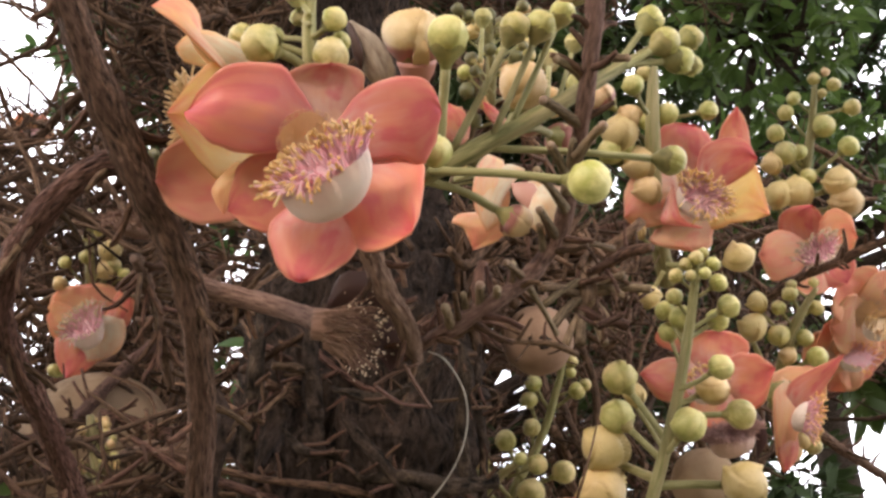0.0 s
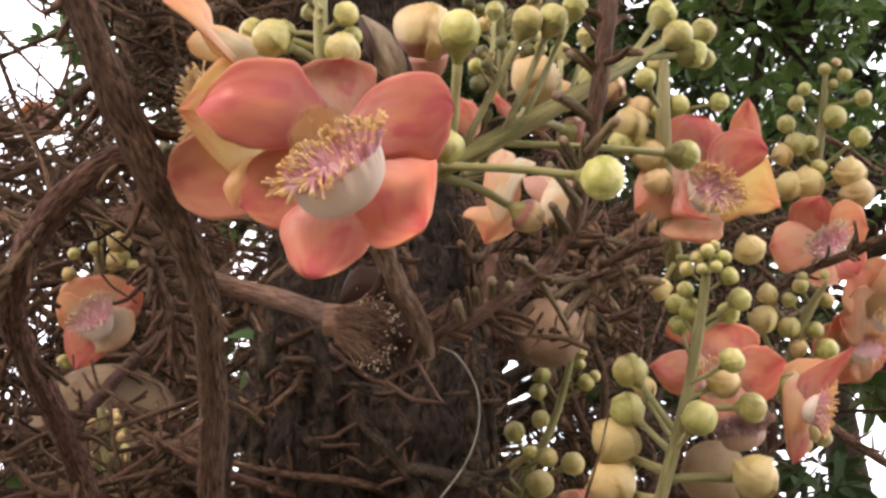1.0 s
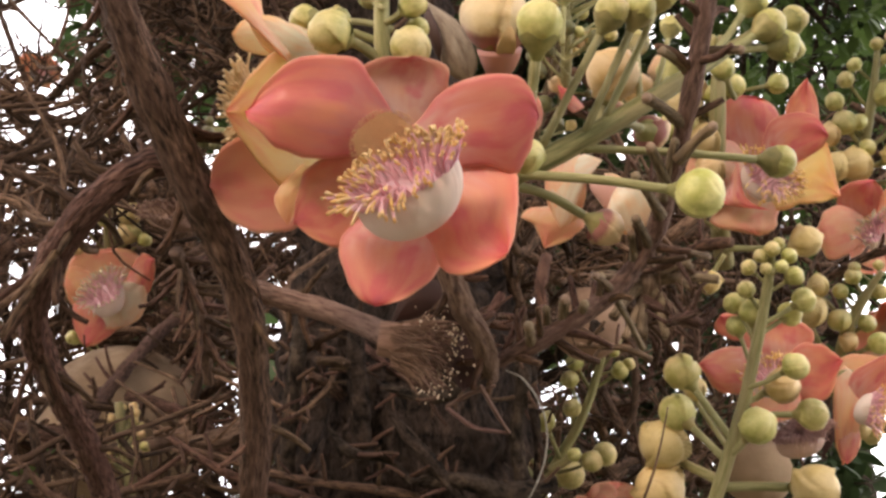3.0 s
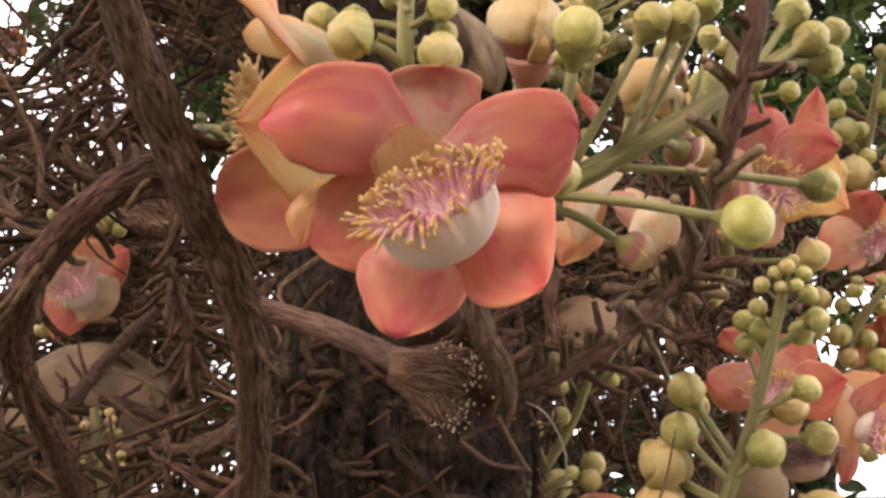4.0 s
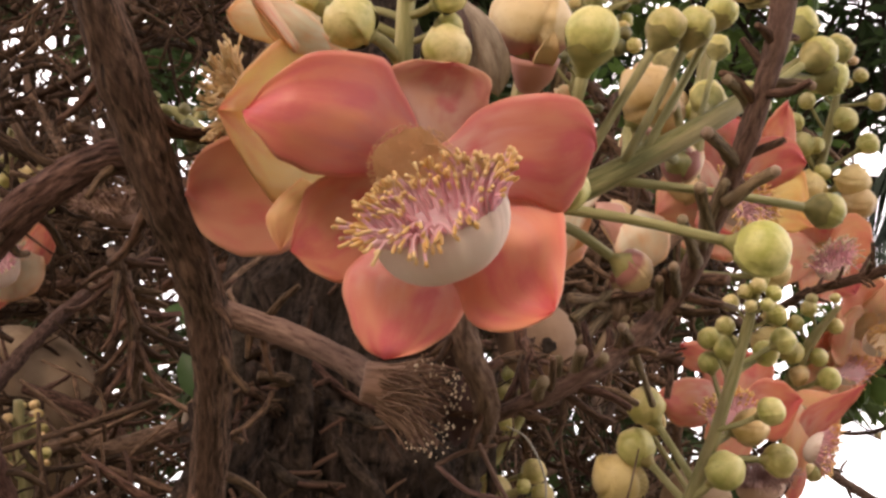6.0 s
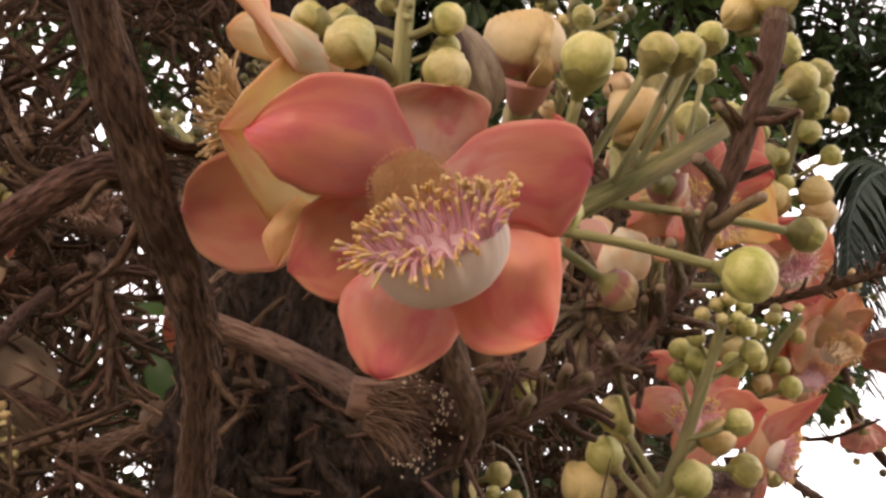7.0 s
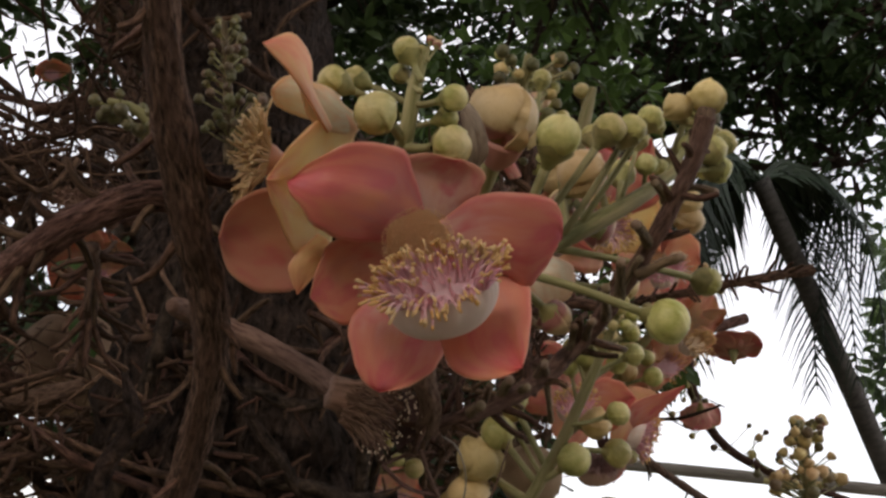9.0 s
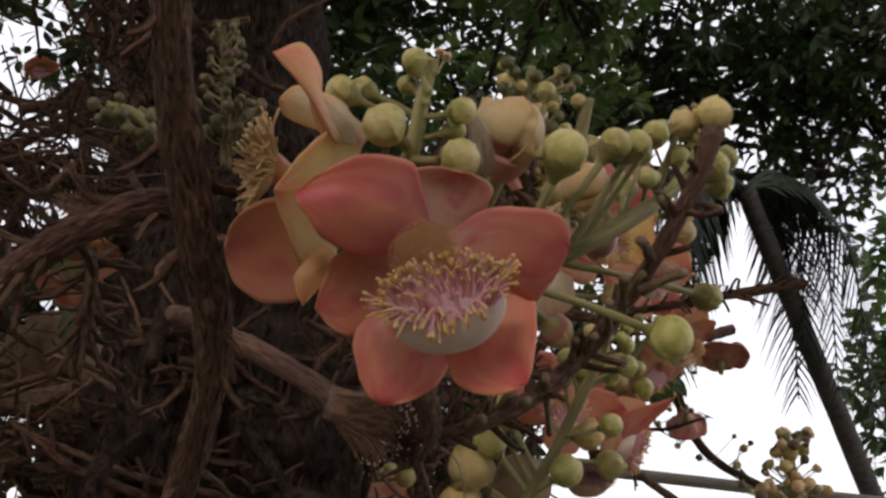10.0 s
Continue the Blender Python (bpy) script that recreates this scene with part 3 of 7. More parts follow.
def flower(at, axis, up, size, label, spread=0.95, seed=0, mats=("petal_soft", "petal_back"), group="open flowers", hood_turn=0.0, n_fil=110, fil=("filament", "anther"), petals=6):
    """A whole open flower for the middle distance: six cupped petals, ring and hood."""
    at, axis = V(at), V(axis).normalized()
    x = V(up).cross(axis).normalized()
    y = axis.cross(x).normalized()
    rng = random.Random(seed)
    t = thing("flower", tuple(at), label, "flower", group)
    for k in range(petals):
        a = 2 * math.pi * (k + 0.25 + rng.uniform(-0.12, 0.12)) / petals
        out = x * math.cos(a) + y * math.sin(a)
        across = out.cross(axis)
        op = spread * rng.uniform(0.85, 1.12)
        ln = size * rng.uniform(0.92, 1.08)
        p1 = at + out * ln * 0.16
        p2 = at + out * ln * 0.55 * op + axis * ln * (0.10 + 0.30 * (1.1 - op))
        p3 = at + out * ln * (0.98 * op) + axis * ln * (0.10 + 0.6 * (1.05 - op)) * rng.uniform(0.2, 1.25)
        petal(t, [p1, p2, p3], across, size * rng.uniform(0.48, 0.58), [0.5, 0.85, 1.0, 1.05, 0.92, 0.66], 0.12, 0.08, mats, 0.0011, rng.uniform(-0.25, 0.25), 0.4, seed=seed + k * 1.7)
    ring_disc(t, at + axis * size * 0.06, axis, up, size * 0.24, seed)
    rot = Matrix.Rotation(hood_turn, 3, axis)
    e1, e2, e3 = rot @ x, rot @ (y * 0.85 + axis * 0.25), rot @ (axis - y * 0.2)
    hood(t, at + axis * size * 0.42 - (rot @ y) * size * 0.12, e1, e2, e3, size * 0.34, n_fil, fil, 0.60, size * 0.0085, seed + 2)
    s = Soup().tube([at - axis * size * 0.45, at - axis * size * 0.2, at + axis * size * 0.03], [size * 0.07, size * 0.11, size * 0.17], 10, 6)
    part("receptacle", s, M["calyx"], t)
    return t


VIEW = V((0, -0.914, -0.407))
RIGHT, UP = V((1, 0, 0)), V((0, -0.407, 0.914))


FOCAL = 1854.7


def W0(x, y, d):
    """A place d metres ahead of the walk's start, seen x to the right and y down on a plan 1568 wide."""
    ahead, right, up = V((0.00000, 0.91355, 0.40674)), V((1.00000, 0.00000, 0.00000)), V((0.00000, -0.40674, 0.91355))
    return V((0.0000, 0.0000, 1.6000)) + (ahead + right * ((x - 784) / FOCAL) - up * ((y - 441) / FOCAL)) * d


def W10(x, y, d):
    """A place d metres ahead of the walk's end, seen x to the right and y down on a plan 1568 wide."""
    ahead, right, up = V((0.30687, 0.90700, 0.28841)), V((0.93281, -0.34677, 0.09803)), V((-0.18892, -0.23895, 0.95248))
    return V((-0.1727, 0.0224, 1.7096)) + (ahead + right * ((x - 784) / FOCAL) - up * ((y - 441) / FOCAL)) * d


def rim(*points):
    return [W0(*p) for p in points]


# ---- ground and trunk ----
g = Soup()
g.grid([[V((x, y, -0.0)) for x in (-400, -20, -3, 3, 20, 400)] for y in (-400, -20, -3, 3, 20, 400)])
tagged(new("ground", g.mesh("ground", M["ground"])), "bare earth with thin dry grass", "ground", kind="structure")

TR = V((-0.0630, 0.8040, 1.8593))
tree = thing("cannonball_tree", (TR.x, TR.y, 0), "thick dark rough-barked trunk rising out of the ground", "tree")
tp = [(TR.x + 0.01, TR.y + 0.03, -0.05), (TR.x, TR.y + 0.01, 1.0), (TR.x, TR.y, TR.z - .05), (TR.x - 0.03, TR.y + 0.06, 2.5), (TR.x - 0.06, TR.y + 0.10, 5.0)]
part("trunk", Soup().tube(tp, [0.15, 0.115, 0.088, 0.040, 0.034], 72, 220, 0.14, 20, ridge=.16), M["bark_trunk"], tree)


def leaf_into(s, at, way, ln, wd, rng, fold=.25):
    way = way.normalized()
    a = way.cross(V((rng.gauss(0, .5), rng.gauss(0, .5), 1))).normalized()
    n = a.cross(way)
    b = len(s.v)
    droop = n * -ln * rng.uniform(.02, .22)
    rows = [(0, .02, 0), (.30, .85, .3), (.62, 1.0, .6), (.86, .55, .85), (1.0, .03, 1.0)]
    for u, w, k in rows:
        c = at + way * ln * u + droop * u * u
        s.v.extend([c - a * wd * w + n * fold * wd * w, c, c + a * wd * w + n * fold * wd * w])
    for i in range(4):
        for j in range(2):
            q = b + i * 3 + j
            s.face((q, q + 1, q + 4, q + 3), [(j / 2, i / 4), (j / 2 + .5, i / 4), (j / 2 + .5, i / 4 + .25), (j / 2, i / 4 + .25)])


def crown_on(t, foot, top, lobes, count, leaf_len, seed, mat, girth=1.0):
    """Limbs to each lobe of a crown, and whorls of leaves at the twig ends."""
    rng = random.Random(seed)
    foot, top = V(foot), V(top)
    leaves, twiglets = Soup(), Soup()
    total = sum(r ** 2 for _, r in lobes)
    for c, r in lobes:
        c = V(c)
        start = foot.lerp(top, rng.uniform(.84, .99))
        part("limb", Soup().tube([start, start.lerp(c, .5) + V((0, 0, .15 * r)), c], [.05 * girth, .03 * girth, .015 * girth], 8, 12, .1, 10), M["bark_trunk"], t)
        for _ in range(int(count * r * r / total / 7)):
            d = V((rng.gauss(0, 1), rng.gauss(0, 1), rng.gauss(0, .8))).normalized()
            tip = c + d * r * rng.uniform(.2, 1.0) ** .6
            if rng.random() < .35:
                twiglets.tube([c.lerp(tip, .25), c.lerp(tip, .6) + V((0, 0, .05 * r)), tip], [.010, .007, .004], 4, 3)
            for _ in range(7):
                w = (d * .5 + V((rng.gauss(0, .8), rng.gauss(0, .8), rng.gauss(-.15, .6)))).normalized()
                leaf_into(leaves, tip + w * leaf_len * .15, w, leaf_len * rng.uniform(.6, 1.15), leaf_len * rng.uniform(.15, .22), rng)
    tagged(part("twiglet", twiglets, M["bark_trunk"], t), kind="stuff")
    tagged(part("crown", leaves, M[mat], t, "many small dark green leaves with gaps of sky"), kind="stuff")


# unseen crown overhead, added to keep skylight off the trunk and flowers
crown_on(tree, tp[2], tp[4], [((TR.x + x, TR.y + y, z), r) for x, y, z, r in ((0, 0, 5.0, 1.0), (-.9, -.6, 4.4, .8), (.8, -.7, 4.3, .8), (-.3, -1.6, 4.2, .9), (.7, -2.0, 4.4, .8), (-1.2, -2.2, 4.3, .8), (-1.1, .6, 4.4, .8), (.9, .7, 4.6, .7), (-.1, -2.9, 4.3, .8))], 9000, .20, 71, "leaf")


def branch(label, points, radii, mat="bark", stubs=0, seed=0, group="branches", steps=40, stub_len=0.03, bump=0.16, ridge=0.9):
    t = thing("branch", points[0], label, "branch", group)
    part("limb", Soup().tube(points, radii, 44, steps * 5, bump, 75, ridge=bump * ridge), M[mat], t)
    rng = random.Random(seed)
    path = spline(points, 60)
    for _ in range(stubs):
        i = rng.randrange(4, 56)
        d = (path[i + 1] - path[i - 1]).normalized()
        w = Vector((rng.gauss(0, 1), rng.gauss(0, 1) * 0.6, rng.gauss(0, 1)))
        w = (w - d * w.dot(d)).normalized()
        r = level(radii, i / 60)
        ln = stub_len * rng.uniform(0.5, 1.3)
        tip = path[i] + (w + d * rng.uniform(0.2, 0.8)) * (r + ln)
        midp = path[i].lerp(tip, 0.6) + V((0, 0, rng.uniform(-0.2, 0.2) * ln))
        part("twig", Soup().tube([path[i] + w * r * 0.5, midp, tip], [0.0020, 0.0016, 0.0013], 6, 5, 0.1, 200), M["twig"], t)
    return t


# ---- woody branches in front ----
branch("thick dark-brown bare branch with fissured bark", [(-0.1708, 0.3557, 1.9074), (-0.1595, 0.3863, 1.8706), (-0.1473, 0.4083, 1.8434), (-0.1369, 0.4279, 1.8191), (-0.1239, 0.4486, 1.7971), (-0.1183, 0.4720, 1.7691), (-0.1183, 0.5042, 1.7336), (-0.1240, 0.5375, 1.6957), (-0.1420, 0.6480, 1.6197)],
       [.0068, .0071, .0075, .0078, .0078, .0068, .0065, .0063, .0064], "bark", 10, 1, stub_len=.016)
branch("arching grey-brown branch with thin side twigs", [(-0.1349, 0.4281, 1.8310), (-0.1550, 0.4261, 1.8329), (-0.1783, 0.4346, 1.8211), (-0.1994, 0.4528, 1.8048), (-0.2150, 0.4747, 1.7876), (-0.2227, 0.5086, 1.7731), (-0.2245, 0.5586, 1.7591), (-0.2256, 0.6039, 1.7433), (-0.2285, 0.6592, 1.7174), (-0.2490, 0.7911, 1.6426)],
       [.0050, .0058, .0064, .0066, .0064, .0064, .0066, .0070, .0074, .008], "bark", 30, 2, stub_len=.016)
branch("smooth pinkish-brown side branch ending in a spent flower", [(-0.1358, 0.5047, 1.8069), (-0.1335, 0.5107, 1.8082), (-0.1259, 0.5178, 1.8078), (-0.1140, 0.5222, 1.8057), (-0.0900, 0.5154, 1.7970), (-0.0685, 0.4999, 1.7846), (-0.0529, 0.4780, 1.7713)],
       [.0032, .0046, .0052, .0054, .0053, .0053, .0058], "bark_pale", 6, 3, stub_len=.012, bump=.07)
branch("slanting grey branch covered with short stubs", [(-0.0130, 0.4930, 1.7660), (-0.0039, 0.4846, 1.7690), (0.0228, 0.4773, 1.7824), (0.0449, 0.4765, 1.8003), (0.0572, 0.4670, 1.8173), (0.0615, 0.4424, 1.8356), (0.0656, 0.4181, 1.8583), (0.0675, 0.4026, 1.8759), (0.0690, 0.3935, 1.8880), (0.0688, 0.3860, 1.9020)],
       [.0034, .0040, .0042, .0042, .0042, .0042, .0041, .0040, .0043, .0045], "bark_knob", 26, 4, stub_len=.013, bump=.24, ridge=.16)
for a, b, r in (((0.0656, 0.4128, 1.8703), (0.0515, 0.3989, 1.8718), .0030), ((0.0680, 0.4081, 1.8759), (0.0844, 0.4029, 1.8751), .0028), ((0.0637, 0.4241, 1.8522), (0.0451, 0.4023, 1.8521), .0034), ((0.0623, 0.4303, 1.8382), (0.0727, 0.4111, 1.8444), .0033),
                ((0.0609, 0.4446, 1.8307), (0.0499, 0.4236, 1.8410), .0034), ((0.0588, 0.4535, 1.8231), (0.0430, 0.4239, 1.8281), .0030), ((0.0558, 0.4681, 1.8148), (0.0452, 0.4402, 1.8160), .0028), ((0.0582, 0.4462, 1.8270), (0.0610, 0.4271, 1.8454), .0028),
                ((0.0182, 0.4816, 1.7796), (0.0177, 0.4671, 1.7887), .0036), ((0.0259, 0.4773, 1.7841), (0.0260, 0.4658, 1.7864), .0030), ((0.0044, 0.4842, 1.7720), (0.0010, 0.4577, 1.7738), .0034), ((0.0345, 0.4780, 1.7905), (0.0335, 0.4640, 1.7985), .0028), ((0.0120, 0.4835, 1.7755), (0.0100, 0.4720, 1.7860), .0026), ((0.0500, 0.4730, 1.8080), (0.0470, 0.4620, 1.8180), .0026), ((0.0400, 0.4770, 1.7955), (0.0300, 0.4560, 1.7960), .0026), ((0.0558, 0.4687, 1.8135), (0.0860, 0.4841, 1.8158), .0022), ((0.0407, 0.4787, 1.7952), (0.0581, 0.5074, 1.7787), .0022)):
    st = thing("stub", a, "short blunt cut flower stub on a woody branch", "stub", "branch stubs")
    r *= .74
    s = Soup().tube([V(a), V(a).lerp(V(b), 0.5) + V((0, 0, .001)), V(b)], [r * 1.25, r * .88, r * .95], 10, 8, 0.2, 260)
    part("shaft", s, M["stub"], st)
    s = Soup().ball(b, r * .93, 9, 6)
    part("scar", s, M["stub_end"], st)

branch("woody stalk behind the spent flower", [(-0.0384, 0.4478, 1.8114), (-0.0323, 0.4519, 1.7951), (-0.0266, 0.4592, 1.7814), (-0.0193, 0.4677, 1.7727), (-0.0148, 0.4839, 1.7641), (-0.0117, 0.4958, 1.7599)], [.0050, .0052, .0060, .0046, .0054, .0020], "bark_knob", 14, 5, stub_len=.010, bump=.30, ridge=.5)
branch("dark thorny twig crossing pale flowers", [(0.2885, 0.9198, 1.9436), (0.3155, 0.8802, 1.9588), (0.3490, 0.8545, 1.9673), (0.3847, 0.8281, 1.9773), (0.4542, 0.8082, 1.9975)], [.0030, .0036, .0040, .0044, .005], "bark", 26, 6, stub_len=.016)
branch("slender brown branch against the pale sky", [(0.3416, 1.0650, 1.9125), (0.3961, 1.1015, 1.8796), (0.4563, 1.1449, 1.8559), (0.5279, 1.2065, 1.8404), (0.7121, 1.3327, 1.8028)], [.006, .0055, .005, .005, .006], "bark", 14, 7, stub_len=.02)
branch("slender grey branch behind pale flowers", [(0.4458, 1.2671, 1.9501), (0.5019, 1.2557, 1.9757), (0.5939, 1.2863, 2.0301), (0.7292, 1.3155, 2.0874)], [.006, .0065, .007, .008], "bark", 8, 8, stub_len=.02)

branch("bare far twig carrying an orange flower", [(-1.5600, 5.2500, 3.0000), (-1.9512, 3.1122, 3.2149), (-1.6382, 3.1538, 3.3675), (-1.4131, 3.1356, 3.4575), (-1.3082, 3.0432, 3.6157), (-1.3373, 2.9880, 3.7398)], [.016, .012, .010, .008, .006, .004], "bark", 10, 17, stub_len=.06)

branch("knobbly grey stalk slanting before a large fruit", [W0(60, 850, .86), W0(105, 785, .90), (W0(160, 715, .95)), W0(215, 658, 1.0), W0(275, 606, 1.06)], [.0066, .0062, .0058, .0056, .005], "bark_knob", 16, 41, stub_len=.02, bump=.2)
branch("hanging dry stalk beset with long stubs", [W0(240, 455, .60), W0(268, 520, .62), W0(286, 590, .64), W0(300, 680, .66)], [.0034, .0036, .0034, .003], "bark_knob", 34, 42, stub_len=.022, bump=.2)
branch("crooked brown stalk before a large fruit", [W0(178, 732, .88), W0(240, 748, .87), W0(300, 775, .86), W0(350, 830, .86)], [.0040, .0046, .0050, .0050], "bark", 12, 43, stub_len=.02)
branch("thick short stalk bending behind the bare branch", [W0(215, 815, .84), W0(262, 797, .83), W0(320, 800, .82), W0(400, 765, .82)], [.0066, .0078, .0072, .006], "bark_knob", 8, 44, stub_len=.016)
for pts in ([(715, 645, .50), (742, 690, .50), (763, 722, .498)], [(662, 682, .505), (705, 712, .50), (762, 721, .499)], [(662, 682, .505), (700, 660, .505), (740, 645, .50)]):
    whole("twig", Soup().tube([W0(*q) for q in pts], [.0011, .0010, .0008], 7, 12, .15, 200), M["bark_pale"], W0(*pts[0]), "thin reddish-brown broken twig", "twig", "loose twigs")

# thin pale fibre hanging from the stalk
whole("fibre", Soup().tube([(-0.0071, 0.4850, 1.7616), (0.0017, 0.4870, 1.7571), (0.0105, 0.4958, 1.7440), (0.0117, 0.5058, 1.7284), (0.0058, 0.5149, 1.7123), (-0.0053, 0.5233, 1.6981), (-0.0237, 0.5370, 1.6790)], [.0003, .0004, .0004, .0004, .0004, .0004, .0004], 6, 40), M["fibre"], (-0.0071, 0.4850, 1.7616), "thin pale dry fibre hanging in a curve", "fibre")

# ---- the large open flower ----
big = thing("flower", (-0.0564, 0.4193, 1.8335), "large open salmon-pink flower with six fleshy petals", "flower", "open flowers")
edged_petal(big, rim((530, 262, .458), (472, 268, .456), (425, 290, .453), (409, 330, .450), (402, 374, .447)), rim((545, 330, .458), (510, 380, .456), (480, 412, .453), (440, 402, .450), (402, 374, .447)), -.05, ("petal_orange", "petal_back"), seed=6, wave=.05)
edged_petal(big, rim((526, 228, .4550), (508, 185, .4530), (500, 142, .4515), (532, 117, .447), (588, 111, .445)), rim((618, 228, .4550), (630, 188, .4530), (645, 160, .4505), (637, 126, .447), (588, 111, .445)), .02, ("petal_pale", "petal_back"), seed=2, wave=.06)
edged_petal(big, rim((545, 345, .456), (490, 382, .452), (475, 412, .449), (485, 460, .444), (505, 490, .441), (530, 501, .440)), rim((622, 345, .456), (642, 390, .452), (640, 430, .449), (612, 465, .444), (572, 491, .441), (530, 501, .440)), .07, seed=5, wave=.07)
edged_petal(big, rim((615, 275, .455), (680, 266, .451), (745, 284, .444), (750, 330, .435), (744, 376, .427), (729, 408, .421)), rim((580, 330, .455), (600, 365, .450), (618, 402, .443), (638, 445, .432), (692, 436, .424), (729, 408, .421)), .06, ("petal_orange", "petal_back"), seed=4, wave=.07)
edged_petal(big, rim((580, 228, .4525), (611, 194, .4500), (641, 160, .4460), (690, 137, .436), (745, 137, .435), (772, 164, .437), (781, 207, .441)), rim((598, 285, .453), (650, 284, .448), (700, 280, .444), (744, 291, .441), (768, 264, .440), (778, 236, .440), (781, 207, .441)), .07, seed=3, wave=.08, roll=.10)
edged_petal(big, rim((560, 262, .4520), (485, 271, .449), (420, 270, .4435), (370, 249, .439), (338, 221, .441), (327, 198, .445)), rim((566, 212, .4520), (530, 158, .4490), (492, 112, .4455), (405, 116, .439), (350, 157, .441), (327, 198, .445)), .05, ("petal_rose", "petal_back"), seed=1, wave=.08)
ring_disc(big, W0(548, 252, .4440), VIEW + UP * -0.25, UP, 0.0124, 5)
E1 = RIGHT * 0.84 + UP * 0.42 + VIEW * 0.34
E2 = UP * 0.90 - RIGHT * 0.40 - VIEW * 0.02
hood(big, (-0.0471, 0.3798, 1.7992), E1, E2, VIEW * 0.94 - UP * 0.2 - RIGHT * 0.3, 0.0219, 300, ("filament", "anther"), .52, .00062, 3, heavy=.8, back=.40, wide=.34)
part("receptacle", Soup().tube([(-0.0491, 0.4323, 1.8460), (-0.0526, 0.4223, 1.8386), (-0.0531, 0.4132, 1.8314)], [.006, .010, .012], 14, 6), M["calyx"], big)

# ---- the flower behind it, turned away to the side ----
side_flower = thing("flower", (-0.0981, 0.4369, 1.8479), "yellow and salmon flower turned aside beside the large one", "flower", "open flowers")
edged_petal(side_flower, [(-0.0809, 0.4030, 1.8700), (-0.0918, 0.3920, 1.8701), (-0.1010, 0.3850, 1.8614), (-0.1097, 0.3824, 1.8475), (-0.1173, 0.3822, 1.8331)], [(-0.0809, 0.4261, 1.8182), (-0.0906, 0.4161, 1.8159), (-0.0990, 0.4078, 1.8150), (-0.1075, 0.3951, 1.8214), (-0.1173, 0.3822, 1.8331)], -.08, ("petal_yellow", "petal_yellow"), seed=11, wave=.04)
edged_petal(side_flower, [(-0.0882, 0.4287, 1.8418), (-0.1020, 0.4173, 1.8428), (-0.1168, 0.4107, 1.8380), (-0.1259, 0.4105, 1.8286), (-0.1281, 0.4136, 1.8169)], [(-0.0875, 0.4343, 1.8195), (-0.0921, 0.4290, 1.8067), (-0.1062, 0.4248, 1.8014), (-0.1206, 0.4199, 1.8051), (-0.1281, 0.4136, 1.8169)], -.10, ("petal_dull", "petal_dull"), seed=12)
edged_petal(side_flower, [(-0.0815, 0.4064, 1.8672), (-0.0913, 0.3982, 1.8635), (-0.0994, 0.3897, 1.8605), (-0.1065, 0.3823, 1.8634), (-0.1112, 0.3752, 1.8710)], [(-0.0789, 0.4052, 1.8750), (-0.0874, 0.3961, 1.8739), (-0.0932, 0.3887, 1.8739), (-0.1017, 0.3810, 1.8746), (-0.1112, 0.3752, 1.8710)], .10, ("petal_white", "petal_white"), seed=13)
edged_petal(side_flower, [(-0.0959, 0.3863, 1.8580), (-0.1070, 0.3776, 1.8666), (-0.1158, 0.3724, 1.8727), (-0.1229, 0.3724, 1.8781), (-0.1271, 0.3732, 1.8820)], [(-0.0946, 0.3874, 1.8608), (-0.1044, 0.3812, 1.8724), (-0.1077, 0.3778, 1.8827), (-0.1166, 0.3737, 1.8891), (-0.1271, 0.3732, 1.8820)], .16, ("petal_soft", "petal_yellow"), seed=16)
edged_petal(side_flower, [(-0.0898, 0.4091, 1.8710), (-0.1039, 0.3998, 1.8674), (-0.1155, 0.3942, 1.8675), (-0.1194, 0.3896, 1.8719)], [(-0.0898, 0.4039, 1.8829), (-0.1023, 0.3937, 1.8809), (-0.1141, 0.3894, 1.8785), (-0.1194, 0.3896, 1.8719)], .12, ("petal_white", "petal_white"), seed=14)
edged_petal(side_flower, [(-0.0911, 0.4080, 1.8244), (-0.0987, 0.4069, 1.8145), (-0.1008, 0.4079, 1.8075), (-0.0956, 0.4105, 1.7992)], [(-0.0836, 0.4095, 1.8210), (-0.0881, 0.4073, 1.8136), (-0.0902, 0.4079, 1.8075), (-0.0956, 0.4105, 1.7992)], .10, ("petal_back", "petal_back"), seed=15)
rf = random.Random(18)
fc = V((-0.1135, 0.4225, 1.8560))
part("cushion", Soup().tube([fc + RIGHT * .008, fc + RIGHT * .003, fc - RIGHT * .0005], [.003, .0060, .0075], 16, 6), M["petal_dull"], side_flower)
fan = []
for _ in range(300):
    fa, fr = rf.uniform(0, 6.283), math.sqrt(rf.random())
    off = (UP * math.cos(fa) + VIEW * math.sin(fa)) * fr
    fan.append((fc + off * .0085, RIGHT * -1 + off * 1.5, off * .4 + UP * rf.uniform(-.2, .2)))
filaments(side_flower, fan, .0145, .00055, ("filament_tan", "filament_tan"), .5, seed=8, heavy=.6)
part("receptacle", Soup().tube([(-0.0789, 0.4489, 1.8579), (-0.0860, 0.4434, 1.8532), (-0.0954, 0.4369, 1.8479)], [.006, .010, .015], 12, 6), M["calyx"], side_flower)

